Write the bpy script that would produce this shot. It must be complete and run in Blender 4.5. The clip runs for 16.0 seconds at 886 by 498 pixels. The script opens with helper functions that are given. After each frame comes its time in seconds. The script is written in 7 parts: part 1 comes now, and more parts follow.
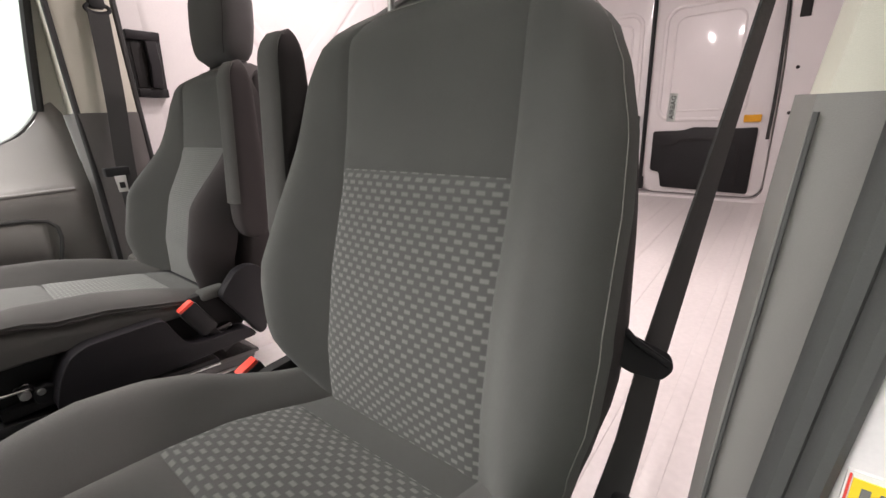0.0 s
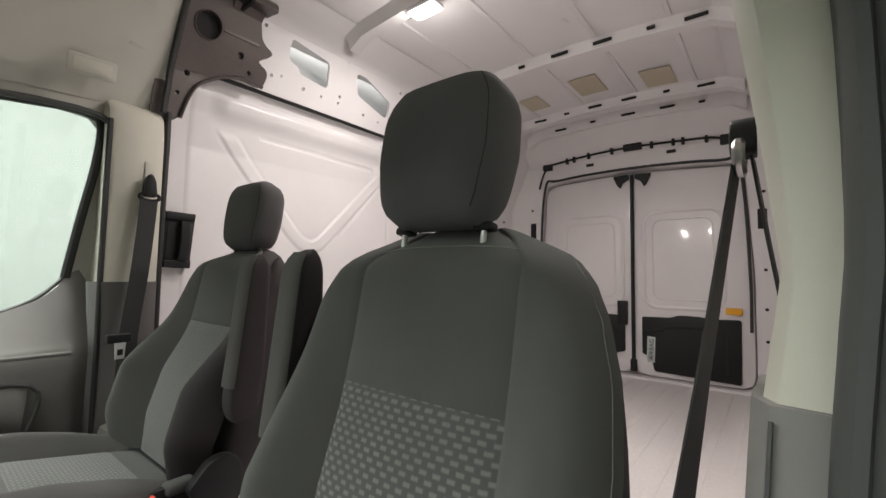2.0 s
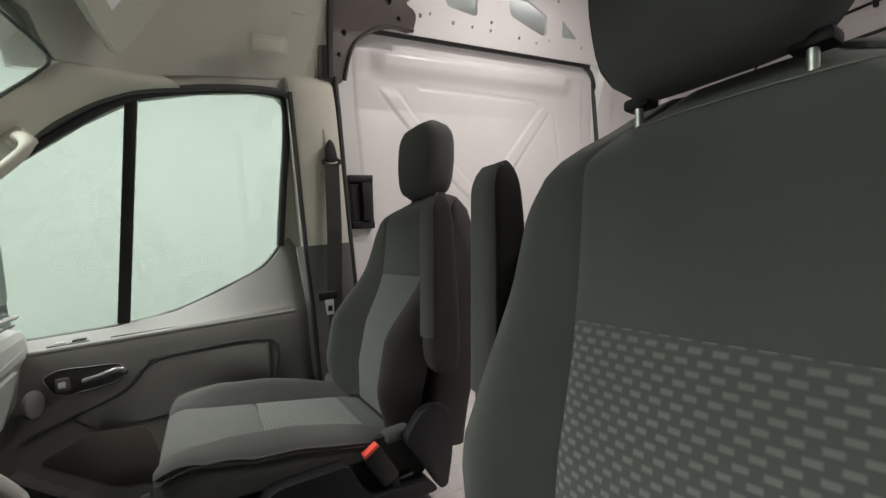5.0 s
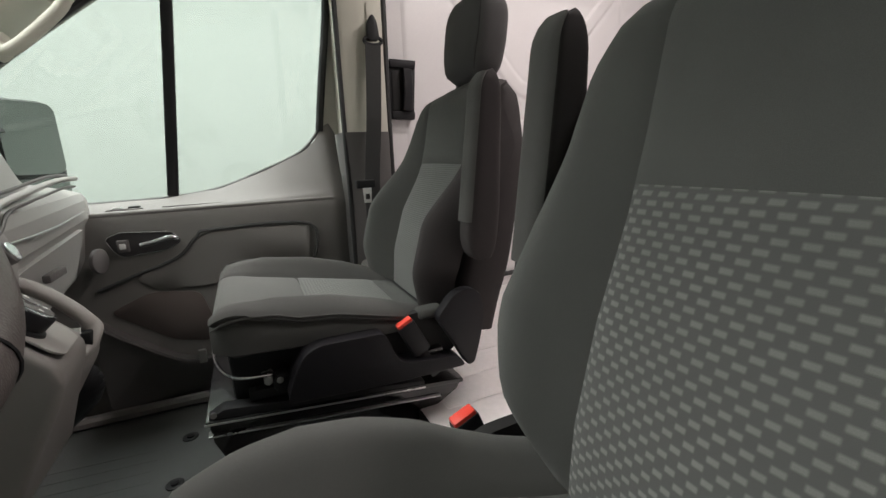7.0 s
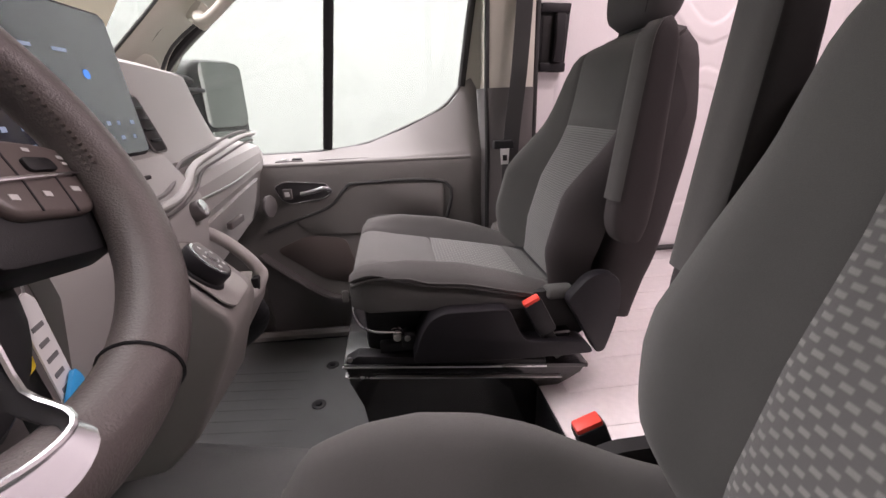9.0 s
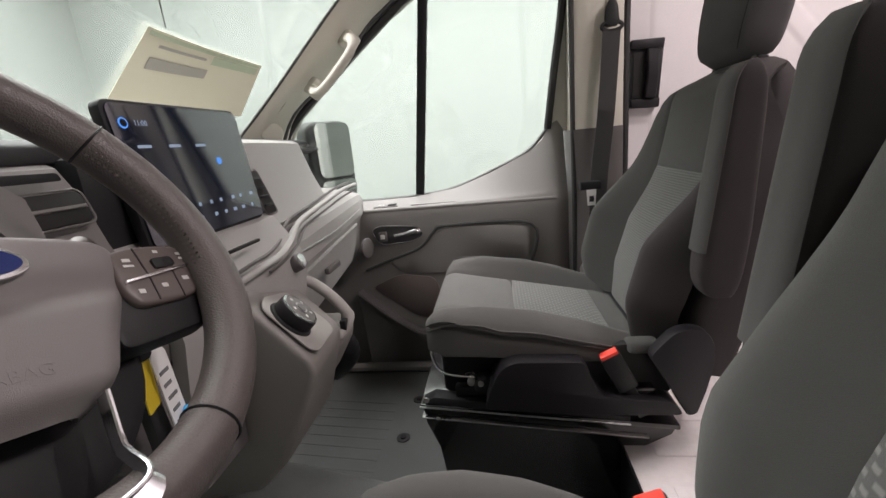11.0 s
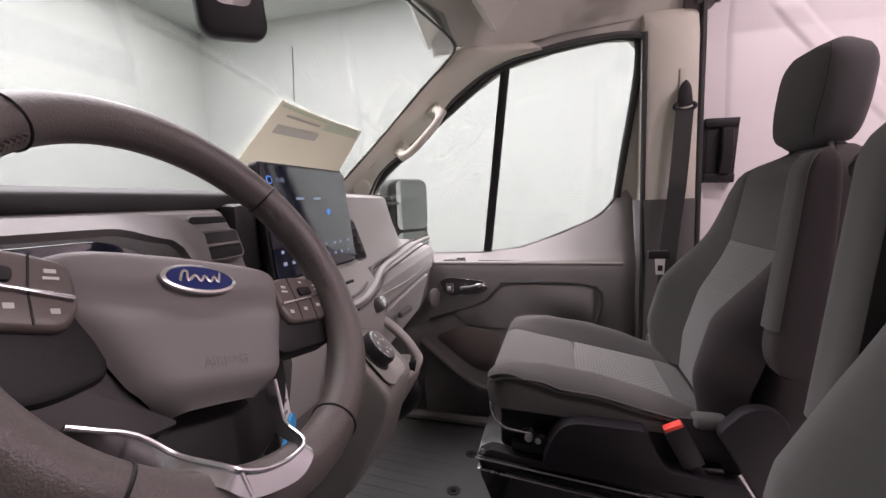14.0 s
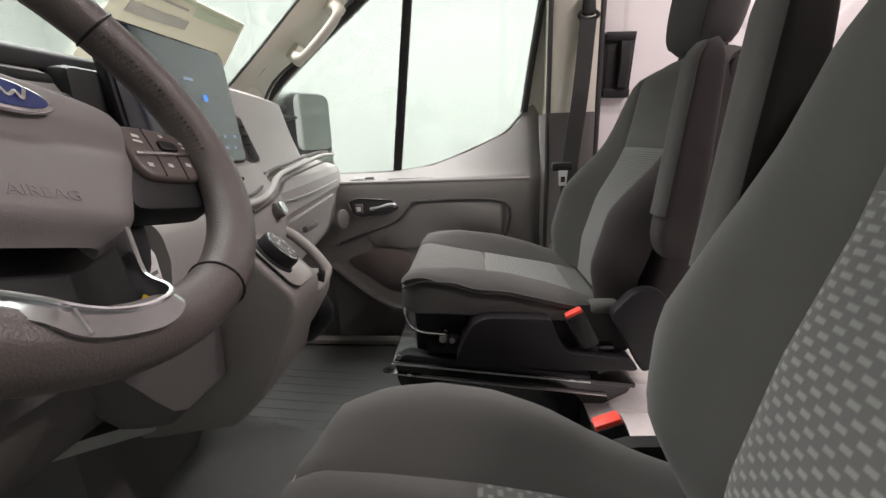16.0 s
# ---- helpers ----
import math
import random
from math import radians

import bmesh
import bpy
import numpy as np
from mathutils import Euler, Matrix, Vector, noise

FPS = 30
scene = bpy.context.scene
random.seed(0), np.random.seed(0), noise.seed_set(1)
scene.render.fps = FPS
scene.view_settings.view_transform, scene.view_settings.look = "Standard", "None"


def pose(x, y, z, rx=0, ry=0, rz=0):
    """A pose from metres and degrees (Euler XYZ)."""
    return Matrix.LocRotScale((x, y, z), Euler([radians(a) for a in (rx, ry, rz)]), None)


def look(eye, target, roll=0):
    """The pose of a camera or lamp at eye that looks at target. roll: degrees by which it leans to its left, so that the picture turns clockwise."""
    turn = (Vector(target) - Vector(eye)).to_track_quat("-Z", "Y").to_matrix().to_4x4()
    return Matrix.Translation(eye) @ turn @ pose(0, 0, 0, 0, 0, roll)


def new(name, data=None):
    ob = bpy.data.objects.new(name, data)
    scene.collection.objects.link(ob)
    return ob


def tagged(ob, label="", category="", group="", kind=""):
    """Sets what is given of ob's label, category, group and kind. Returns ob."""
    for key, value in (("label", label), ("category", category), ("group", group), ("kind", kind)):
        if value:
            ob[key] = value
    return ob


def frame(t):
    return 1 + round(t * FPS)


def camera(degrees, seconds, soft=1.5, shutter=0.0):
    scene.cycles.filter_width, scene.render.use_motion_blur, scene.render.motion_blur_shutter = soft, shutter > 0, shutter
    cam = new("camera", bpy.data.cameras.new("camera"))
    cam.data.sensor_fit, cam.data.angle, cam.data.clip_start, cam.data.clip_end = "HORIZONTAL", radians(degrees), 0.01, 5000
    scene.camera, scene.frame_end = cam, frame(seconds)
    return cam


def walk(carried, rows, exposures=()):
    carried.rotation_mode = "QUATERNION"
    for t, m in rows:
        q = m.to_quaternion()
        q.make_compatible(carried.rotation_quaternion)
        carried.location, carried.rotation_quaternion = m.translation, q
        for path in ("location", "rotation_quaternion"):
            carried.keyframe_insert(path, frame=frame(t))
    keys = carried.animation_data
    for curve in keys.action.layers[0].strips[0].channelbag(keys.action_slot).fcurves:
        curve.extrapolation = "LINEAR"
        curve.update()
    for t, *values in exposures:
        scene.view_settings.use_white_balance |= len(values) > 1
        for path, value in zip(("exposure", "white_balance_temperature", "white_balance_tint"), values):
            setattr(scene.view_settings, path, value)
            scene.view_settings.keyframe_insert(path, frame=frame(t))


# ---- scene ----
cam = camera(92.9, 16.0)
PATH = [
    (0, (0.384, -0.822, 1.457), (1.856, 0.382, 0.839), -3.0),
    (0.5, (0.38, -0.834, 1.474), (1.926, 0.351, 1.019), -1.2),
    (1, (0.375, -0.836, 1.489), (1.969, 0.345, 1.239), 0.3),
    (1.5, (0.362, -0.838, 1.513), (1.967, 0.353, 1.461), 0.9),
    (2, (0.357, -0.838, 1.553), (1.927, 0.395, 1.666), 0.8),
    (2.5, (0.361, -0.83, 1.571), (1.85, 0.481, 1.825), 0.4),
    (3, (0.34, -0.779, 1.555), (1.717, 0.65, 1.81), -0.6),
    (3.5, (0.391, -0.705, 1.535), (1.644, 0.839, 1.749), -2.1),
    (4, (0.419, -0.671, 1.528), (1.564, 0.962, 1.665), -3.7),
    (4.2, (0.425, -0.668, 1.527), (1.533, 0.993, 1.626), -4.4),
    (6.3, (0.429, -0.632, 1.436), (1.312, 1.133, 1.116), -3.8),
    (6.5, (0.424, -0.633, 1.437), (1.296, 1.131, 1.079), -3.2),
    (7, (0.415, -0.631, 1.425), (1.223, 1.143, 0.98), -2.4),
    (7.5, (0.405, -0.625, 1.414), (1.118, 1.168, 0.887), -1.9),
    (8, (0.399, -0.607, 1.421), (0.936, 1.225, 0.826), -1.9),
    (8.5, (0.408, -0.589, 1.451), (0.796, 1.272, 0.83), -1.6),
    (9, (0.423, -0.58, 1.462), (0.629, 1.3, 0.813), -2.1),
    (9.5, (0.437, -0.574, 1.471), (0.48, 1.322, 0.838), -2.8),
    (11.8, (0.502, -0.625, 1.52), (0.145, 1.31, 1.16), -6.2),
    (12, (0.497, -0.63, 1.521), (0.125, 1.308, 1.197), -6.1),
    (12.5, (0.492, -0.649, 1.527), (0.087, 1.293, 1.273), -5.5),
    (13, (0.488, -0.658, 1.523), (0.038, 1.279, 1.313), -4.4),
    (13.5, (0.483, -0.672, 1.525), (-0.022, 1.254, 1.337), -3.1),
    (14, (0.477, -0.685, 1.523), (-0.057, 1.23, 1.307), -2.2),
    (14.5, (0.464, -0.681, 1.506), (-0.035, 1.232, 1.206), -1.5),
    (15, (0.444, -0.674, 1.472), (0.053, 1.249, 1.085), -1.4),
    (15.5, (0.439, -0.659, 1.439), (0.205, 1.272, 0.973), -1.6),
    (16, (0.472, -0.658, 1.435), (0.344, 1.273, 0.93), -2.1),
]
EXPOSURE = [
    (0, 1.42, 6650, 14), (1.5, 1.08, 6600, 11), (2.5, 0.58, 6450, 0), (3.5, 0.46, 6450, 0), (4.2, 0.46, 6450, 0),
    (6.3, 0.58, 6450, 3), (7.2, 0.76, 6500, 9), (8, 1.08, 6600, 26), (9.7, 1.14, 6600, 24), (11.8, 0.88, 6480, 10),
    (12.6, 0.89, 6480, 11), (14, 0.85, 6550, 29), (15, 0.95, 6550, 29), (16, 1.09, 6550, 13),
]
walk(cam, [(t, look(eye, target, roll)) for t, eye, target, roll in PATH], EXPOSURE)

# ---- world and large lights ----
world = bpy.data.worlds.new("world")
scene.world = world
world.use_nodes = True
world.node_tree.nodes["Background"].inputs[0].default_value = (0.80, 0.90, 0.84, 1)
world.node_tree.nodes["Background"].inputs[1].default_value = 0.25


def area(name, loc, target, sx, sy, power, colour=(1, 1, 1)):
    data = bpy.data.lights.new(name, "AREA")
    data.shape, data.size, data.size_y, data.energy, data.color = "RECTANGLE", sx, sy, power, colour
    ob = new(name, data)
    ob.matrix_world = look(loc, target)
    return ob


# the photo booth's ceiling light box, and the cargo lamps in the roof bows
BOOTH_POWER, CARGO_POWER = 570.0, 5.8
# light box shifted to the passenger side to hold light off the open door
area("booth_light", (0.0, 1.1, 3.60), (0.0, 1.1, 0), 6.4, 3.4, BOOTH_POWER, (1.0, 1.0, 0.985))
for lx, ly in ((1.66, 0.30), (1.66, -0.30)):
    area("cargo_lamp_light", (lx, ly, 2.625), (lx, ly, 0), 0.16, 0.06, CARGO_POWER, (1.0, 0.90, 0.89))
    bulb = bpy.data.lights.new("cargo_lamp_bulb", "POINT")
    bulb.energy, bulb.color, bulb.shadow_soft_size = 1.0, (1.0, 0.92, 0.91), 0.02
    new("cargo_lamp_bulb", bulb).location = (lx, ly, 2.600)


# ---- materials ----
def nodes_of(name):
    m = bpy.data.materials.new(name)
    m.use_nodes = True
    return m, m.node_tree.nodes, m.node_tree.links, m.node_tree.nodes["Principled BSDF"]


def surface(name, colour, rough=0.5, metal=0.0, grain=900.0, bump=0.15, vary=0.12, blotch=6.0, spec=0.5, coat=0.0, wear=0.1):
    """A plain moulded, painted or woven surface: fine relief and slow colour change on the object's own metres."""
    m, n, l, b = nodes_of(name)
    tc = n.new("ShaderNodeTexCoord")
    big, fine = n.new("ShaderNodeTexNoise"), n.new("ShaderNodeTexNoise")
    big.inputs["Scale"].default_value, big.inputs["Detail"].default_value = blotch, 5
    fine.inputs["Scale"].default_value, fine.inputs["Detail"].default_value = grain, 2
    l.new(tc.outputs["Object"], big.inputs["Vector"])
    l.new(tc.outputs["Object"], fine.inputs["Vector"])
    add = n.new("ShaderNodeMath")
    add.operation = "ADD"
    l.new(big.outputs["Fac"], add.inputs[0])
    l.new(fine.outputs["Fac"], add.inputs[1])
    ramp = n.new("ShaderNodeMapRange")
    ramp.inputs[1].default_value, ramp.inputs[2].default_value = 0.6, 1.4
    ramp.inputs[3].default_value, ramp.inputs[4].default_value = 1 - vary, 1 + vary
    l.new(add.outputs[0], ramp.inputs[0])
    mul = n.new("ShaderNodeVectorMath")
    mul.operation = "MULTIPLY"
    mul.inputs[0].default_value = colour
    l.new(ramp.outputs[0], mul.inputs[1])
    l.new(mul.outputs[0], b.inputs["Base Color"])
    rr = n.new("ShaderNodeMapRange")
    rr.inputs[3].default_value, rr.inputs[4].default_value = max(0.02, rough - wear), min(1, rough + wear)
    l.new(big.outputs["Fac"], rr.inputs[0])
    l.new(rr.outputs[0], b.inputs["Roughness"])
    b.inputs["Metallic"].default_value = metal
    b.inputs["Specular IOR Level"].default_value = spec
    b.inputs["Coat Weight"].default_value = coat
    b.inputs["Coat Roughness"].default_value = 0.08
    if bump:
        bp = n.new("ShaderNodeBump")
        bp.inputs["Strength"].default_value, bp.inputs["Distance"].default_value = bump, 0.002
        l.new(fine.outputs["Fac"], bp.inputs["Height"])
        l.new(bp.outputs[0], b.inputs["Normal"])
    return m


def dash_fabric(name, ground, thread, pitch_x, pitch_y, length=0.22):
    """Seat fabric with staggered short dashes; UV is in metres over the panel."""
    m, n, l, b = nodes_of(name)
    tc = n.new("ShaderNodeTexCoord")
    sep = n.new("ShaderNodeSeparateXYZ")
    l.new(tc.outputs["UV"], sep.inputs[0])

    def mth(op, a, c):
        q = n.new("ShaderNodeMath")
        q.operation = op
        for i, v in enumerate((a, c)):
            if v is None:
                continue
            if isinstance(v, (int, float)):
                q.inputs[i].default_value = v
            else:
                l.new(v, q.inputs[i])
        return q.outputs[0]

    row = mth("DIVIDE", sep.outputs["Y"], pitch_y)
    shift = mth("MULTIPLY", mth("MODULO", mth("FLOOR", row, None), 2.0), 0.5)
    col = mth("ADD", mth("DIVIDE", sep.outputs["X"], pitch_x), shift)
    fx = mth("ABSOLUTE", mth("SUBTRACT", mth("FRACT", col, None), 0.5), None)
    fy = mth("ABSOLUTE", mth("SUBTRACT", mth("FRACT", row, None), 0.5), None)

    def edge(v, lim, soft):
        q = n.new("ShaderNodeMapRange")
        q.inputs[1].default_value, q.inputs[2].default_value = lim + soft, lim - soft
        l.new(v, q.inputs[0])
        return q.outputs[0]

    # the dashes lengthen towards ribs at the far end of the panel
    # with the fade below, the far end's paler light goes into the weave
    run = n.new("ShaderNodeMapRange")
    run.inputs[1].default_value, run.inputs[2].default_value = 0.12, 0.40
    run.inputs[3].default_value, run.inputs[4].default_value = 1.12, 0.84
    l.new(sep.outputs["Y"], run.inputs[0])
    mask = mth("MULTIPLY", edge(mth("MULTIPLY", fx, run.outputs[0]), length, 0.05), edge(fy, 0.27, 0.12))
    weave = n.new("ShaderNodeTexNoise")
    weave.inputs["Scale"].default_value = 1400
    l.new(tc.outputs["UV"], weave.inputs["Vector"])
    slow = n.new("ShaderNodeTexNoise")
    slow.inputs["Scale"].default_value = 9
    l.new(tc.outputs["UV"], slow.inputs["Vector"])
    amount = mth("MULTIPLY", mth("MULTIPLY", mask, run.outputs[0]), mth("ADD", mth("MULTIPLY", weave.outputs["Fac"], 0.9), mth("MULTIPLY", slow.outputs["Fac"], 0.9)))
    mix = n.new("ShaderNodeMix")
    mix.data_type = "RGBA"
    mix.inputs[6].default_value, mix.inputs[7].default_value = (*ground, 1), (*thread, 1)
    l.new(amount, mix.inputs[0])
    l.new(mix.outputs[2], b.inputs["Base Color"])
    b.inputs["Roughness"].default_value = 0.85
    bp = n.new("ShaderNodeBump")
    bp.inputs["Strength"].default_value, bp.inputs["Distance"].default_value = 0.35, 0.002
    l.new(mth("ADD", mask, mth("MULTIPLY", weave.outputs["Fac"], 0.6)), bp.inputs["Height"])
    l.new(bp.outputs[0], b.inputs["Normal"])
    return m


def emitter(name, colour, strength):
    m, n, l, b = nodes_of(name)
    b.inputs["Emission Color"].default_value, b.inputs["Emission Strength"].default_value = (*colour, 1), strength
    b.inputs["Base Color"].default_value = (colour[0] * 0.3, colour[1] * 0.3, colour[2] * 0.3, 1)
    return m


def glass(name, tint=(0.60, 0.622, 0.605)):
    m, n, l, b = nodes_of(name)
    n.remove(b)
    out = n["Material Output"]
    clear, gloss, mix, fr = n.new("ShaderNodeBsdfTransparent"), n.new("ShaderNodeBsdfGlossy"), n.new("ShaderNodeMixShader"), n.new("ShaderNodeFresnel")
    clear.inputs[0].default_value = (*tint, 1)
    gloss.inputs["Roughness"].default_value = 0.02
    fr.inputs[0].default_value = 1.45
    low = n.new("ShaderNodeMath")
    low.operation = "MINIMUM"
    low.inputs[1].default_value = 0.10
    l.new(fr.outputs[0], low.inputs[0])
    l.new(low.outputs[0], mix.inputs[0])
    l.new(clear.outputs[0], mix.inputs[1])
    l.new(gloss.outputs[0], mix.inputs[2])
    l.new(mix.outputs[0], out.inputs[0])
    return m


BOLSTER = surface("seat_bolster_cloth", (0.096, 0.093, 0.089), 0.9, grain=1500, bump=0.35, vary=0.16, spec=0.22)
FABRIC = surface("seat_cloth", (0.096, 0.096, 0.091), 0.9, grain=1500, bump=0.35, vary=0.16, spec=0.25)
HEADCLOTH = surface("head_cloth", (0.118, 0.113, 0.115), 0.9, grain=1500, bump=0.35, vary=0.16, spec=0.25)
# Front panel of the passenger cushion: windscreen light put into a paler cloth
CUSHION_LIT = surface("cushion_cloth_lit", (0.145, 0.145, 0.137), 0.9, grain=1500, bump=0.35, vary=0.14, spec=0.25)
# Darker than FABRIC: some of the sides' shade is in this cloth's colour
FABRIC_SIDE = surface("seat_side_cloth", (0.046, 0.041, 0.041), 0.9, grain=1200, bump=0.3, vary=0.15, spec=0.2)
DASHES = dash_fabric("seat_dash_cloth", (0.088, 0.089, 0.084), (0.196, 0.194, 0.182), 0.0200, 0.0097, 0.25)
# Passenger seat's copies of the dash cloth, the light on them in their colours
DASHES_LIT = dash_fabric("seat_dash_cloth_lit", (0.140, 0.142, 0.134), (0.215, 0.215, 0.203), 0.0172, 0.0084, 0.25)
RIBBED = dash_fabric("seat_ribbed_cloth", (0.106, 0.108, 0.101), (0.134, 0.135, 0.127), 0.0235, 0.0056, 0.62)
for cloth_ in (BOLSTER, FABRIC, CUSHION_LIT, HEADCLOTH, DASHES, DASHES_LIT, RIBBED):
    sh_ = cloth_.node_tree.nodes["Principled BSDF"].inputs
    sh_["Sheen Weight"].default_value, sh_["Diffuse Roughness"].default_value = 0.03, 1.0
STITCH = surface("pale_stitch", (0.20, 0.195, 0.18), 0.8, bump=0)
GREY = surface("grey_trim", (0.205, 0.196, 0.186), 0.55, grain=1600, bump=0.25, vary=0.08, spec=0.4)
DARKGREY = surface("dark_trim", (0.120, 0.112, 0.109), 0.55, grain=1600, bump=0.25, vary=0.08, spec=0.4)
# Lighter than the other trims: windscreen light on the dash is in it
DASHLIT = surface("dash_trim_lit", (0.345, 0.338, 0.322), 0.5, grain=1600, bump=0.25, vary=0.07, spec=0.4)
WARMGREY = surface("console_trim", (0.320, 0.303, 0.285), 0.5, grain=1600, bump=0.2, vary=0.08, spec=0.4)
# WARMGREY darkened: the shade on the console's sides is in this colour
CONSOLESHADE = surface("console_body_shade", (0.215, 0.200, 0.188), 0.55, grain=1600, bump=0.2, vary=0.08, spec=0.4)
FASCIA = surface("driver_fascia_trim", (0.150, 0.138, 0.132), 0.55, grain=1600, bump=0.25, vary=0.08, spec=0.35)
SHROUD = surface("shroud_plastic", (0.050, 0.047, 0.048), 0.5, grain=1600, bump=0.2, vary=0.08, spec=0.35)
COVER = surface("cover_trim", (0.205, 0.189, 0.187), 0.55, grain=1800, bump=0.3, vary=0.06, spec=0.4)
BRONZE = surface("switch_trim", (0.120, 0.098, 0.090), 0.4, bump=0.05, vary=0.05)
SILVER = surface("silver_paint", (0.60, 0.60, 0.62), 0.20, metal=0.9, bump=0, vary=0.04)
LEATHER = surface("wheel_leather", (0.108, 0.092, 0.087), 0.37, grain=700, bump=0.3, vary=0.15, spec=0.45)
BLACK = surface("black_plastic", (0.013, 0.013, 0.014), 0.5, grain=1300, bump=0.15, vary=0.1, spec=0.3)
SATIN = surface("satin_black_plastic", (0.011, 0.010, 0.012), 0.5, grain=1500, bump=0.2, vary=0.1, spec=0.3)
# Near-black for solid pieces that paint the shade of holes, slots and wells
PIT = surface("recess_shade", (0.012, 0.011, 0.011), 0.8, bump=0)
TAN = surface("pillar_trim", (0.56, 0.54, 0.465), 0.6, grain=1500, bump=0.2, vary=0.05, spec=0.35)
LINER = surface("headliner_cloth", (0.52, 0.505, 0.455), 0.95, grain=900, bump=0.3, vary=0.06, spec=0.15)
WHITE = surface("white_paint", (0.72, 0.69, 0.69), 0.32, grain=300, bump=0.03, vary=0.04, coat=0.4)
# Grey instead of white: the shade behind the cut-outs put into the skin
SKINSHADE = surface("skin_shade_grey", (0.34, 0.335, 0.335), 0.5, grain=300, bump=0.03, vary=0.05)
FLOORPAINT = surface("worn_white_floor", (0.74, 0.70, 0.69), 0.35, grain=60, bump=0.06, vary=0.07, blotch=3, coat=0.25)
METALBLACK = surface("black_enamel", (0.010, 0.009, 0.010), 0.2, grain=200, bump=0.02, vary=0.2, coat=0.6)
CHROME = surface("chrome", (0.74, 0.74, 0.76), 0.2, metal=1.0, bump=0, vary=0.03, wear=0.05)
STEEL = surface("satin_metal", (0.55, 0.54, 0.53), 0.3, metal=1.0, bump=0, vary=0.05)
MAT = surface("rubber_mat", (0.112, 0.118, 0.112), 0.6, grain=500, bump=0.4, vary=0.2, blotch=9)
WEB = surface("belt_webbing", (0.036, 0.036, 0.035), 0.8, grain=1400, bump=0.5, vary=0.2)
RED = surface("red_button", (0.75, 0.055, 0.035), 0.4, bump=0, vary=0.05)
SEALGREY = surface("grey_rubber_seal", (0.065, 0.066, 0.064), 0.6, bump=0.05, vary=0.1)
RUBBER = surface("rubber_seal", (0.022, 0.022, 0.022), 0.6, bump=0.05, vary=0.1)
MIRRORGREY = surface("mirror_housing_plastic", (0.055, 0.057, 0.057), 0.5, grain=900, bump=0.15, vary=0.08)
TAPE = surface("buff_pad", (0.47, 0.42, 0.32), 0.9, grain=400, bump=0.3, vary=0.1)
PAPER = surface("cream_paper", (0.72, 0.70, 0.55), 0.8, bump=0.02, vary=0.04)
PAPERGREY = surface("grey_print", (0.42, 0.41, 0.36), 0.8, bump=0, vary=0.1)
PAPERGREEN = surface("pale_green_print", (0.50, 0.58, 0.42), 0.8, bump=0, vary=0.05)
LABEL = surface("white_label", (0.75, 0.75, 0.74), 0.6, bump=0, vary=0.02)
INK = surface("grey_ink", (0.16, 0.16, 0.16), 0.7, bump=0, vary=0.02)
YELLOW = surface("yellow_tag", (0.85, 0.62, 0.03), 0.5, bump=0, vary=0.05)
BLUE = surface("blue_tag", (0.03, 0.36, 0.75), 0.35, bump=0, vary=0.05)
NAVY = surface("navy_enamel", (0.012, 0.025, 0.13), 0.2, bump=0, vary=0.03, coat=0.5)
AMBER = surface("amber_reflector", (0.75, 0.36, 0.02), 0.25, bump=0, vary=0.1)
MARK = surface("pale_marking", (0.62, 0.62, 0.60), 0.6, bump=0, vary=0.02)
BOOTH = surface("booth_white", (0.47, 0.492, 0.475), 0.9, grain=20, bump=0, vary=0.01, blotch=0.6, spec=0.1)
CONCRETE = surface("booth_floor", (0.42, 0.43, 0.41), 0.6, grain=90, bump=0.1, vary=0.1, blotch=1.2)
GLASS = glass("window_glass")
SCREEN = surface("black_screen_glass", (0.012, 0.017, 0.036), 0.05, bump=0, vary=0.05, spec=1.0, wear=0.02)
SCREEN.node_tree.nodes["Principled BSDF"].inputs["IOR"].default_value = 1.8
MIRROR = surface("mirror_glass", (0.85, 0.88, 0.86), 0.03, metal=1.0, bump=0, vary=0.01, wear=0.01)
GLOW = emitter("screen_marks", (0.55, 0.72, 0.95), 0.13)
BRACKETMETAL = surface("dark_bracket_metal", (0.098, 0.083, 0.078), 0.36, metal=0.45, grain=200, bump=0.05, vary=0.15)
GLOWBLUE = emitter("screen_blue", (0.08, 0.30, 0.85), 0.45)
LAMPGLOW = emitter("lamp_lens", (1.0, 0.93, 0.86), 14.0)


# ---- mesh tools ----
def empty(name, loc=(0, 0, 0)):
    ob = new(name)
    ob.location = loc
    ob.empty_display_size = 0.1
    return ob


def part(name, bm, material, parent=None, label="", smooth=True, angle=38):
    """Links a bmesh in world metres as one mesh object under its thing."""
    bmesh.ops.recalc_face_normals(bm, faces=bm.faces[:])
    me = bpy.data.meshes.new(name)
    bm.to_mesh(me)
    bm.free()
    me.materials.append(material)
    if smooth:
        me.polygons.foreach_set("use_smooth", [True] * len(me.polygons))
        me.set_sharp_from_angle(angle=radians(angle))
    ob = new(name, me)
    if parent is not None:
        ob.parent = parent
        if parent.parent is None:
            ob.matrix_parent_inverse = Matrix.Translation(-parent.location)
    if label:
        tagged(ob, label=label)
    return ob


def bevelled(bm, width, segments=2, verts=None):
    edges = [e for e in bm.edges if len(e.link_faces) == 2 and e.calc_face_angle(0) > radians(30)]
    if edges and width > 0:
        bmesh.ops.bevel(bm, geom=edges, offset=width, segments=segments, affect="EDGES", profile=0.5, clamp_overlap=True)
    return bm


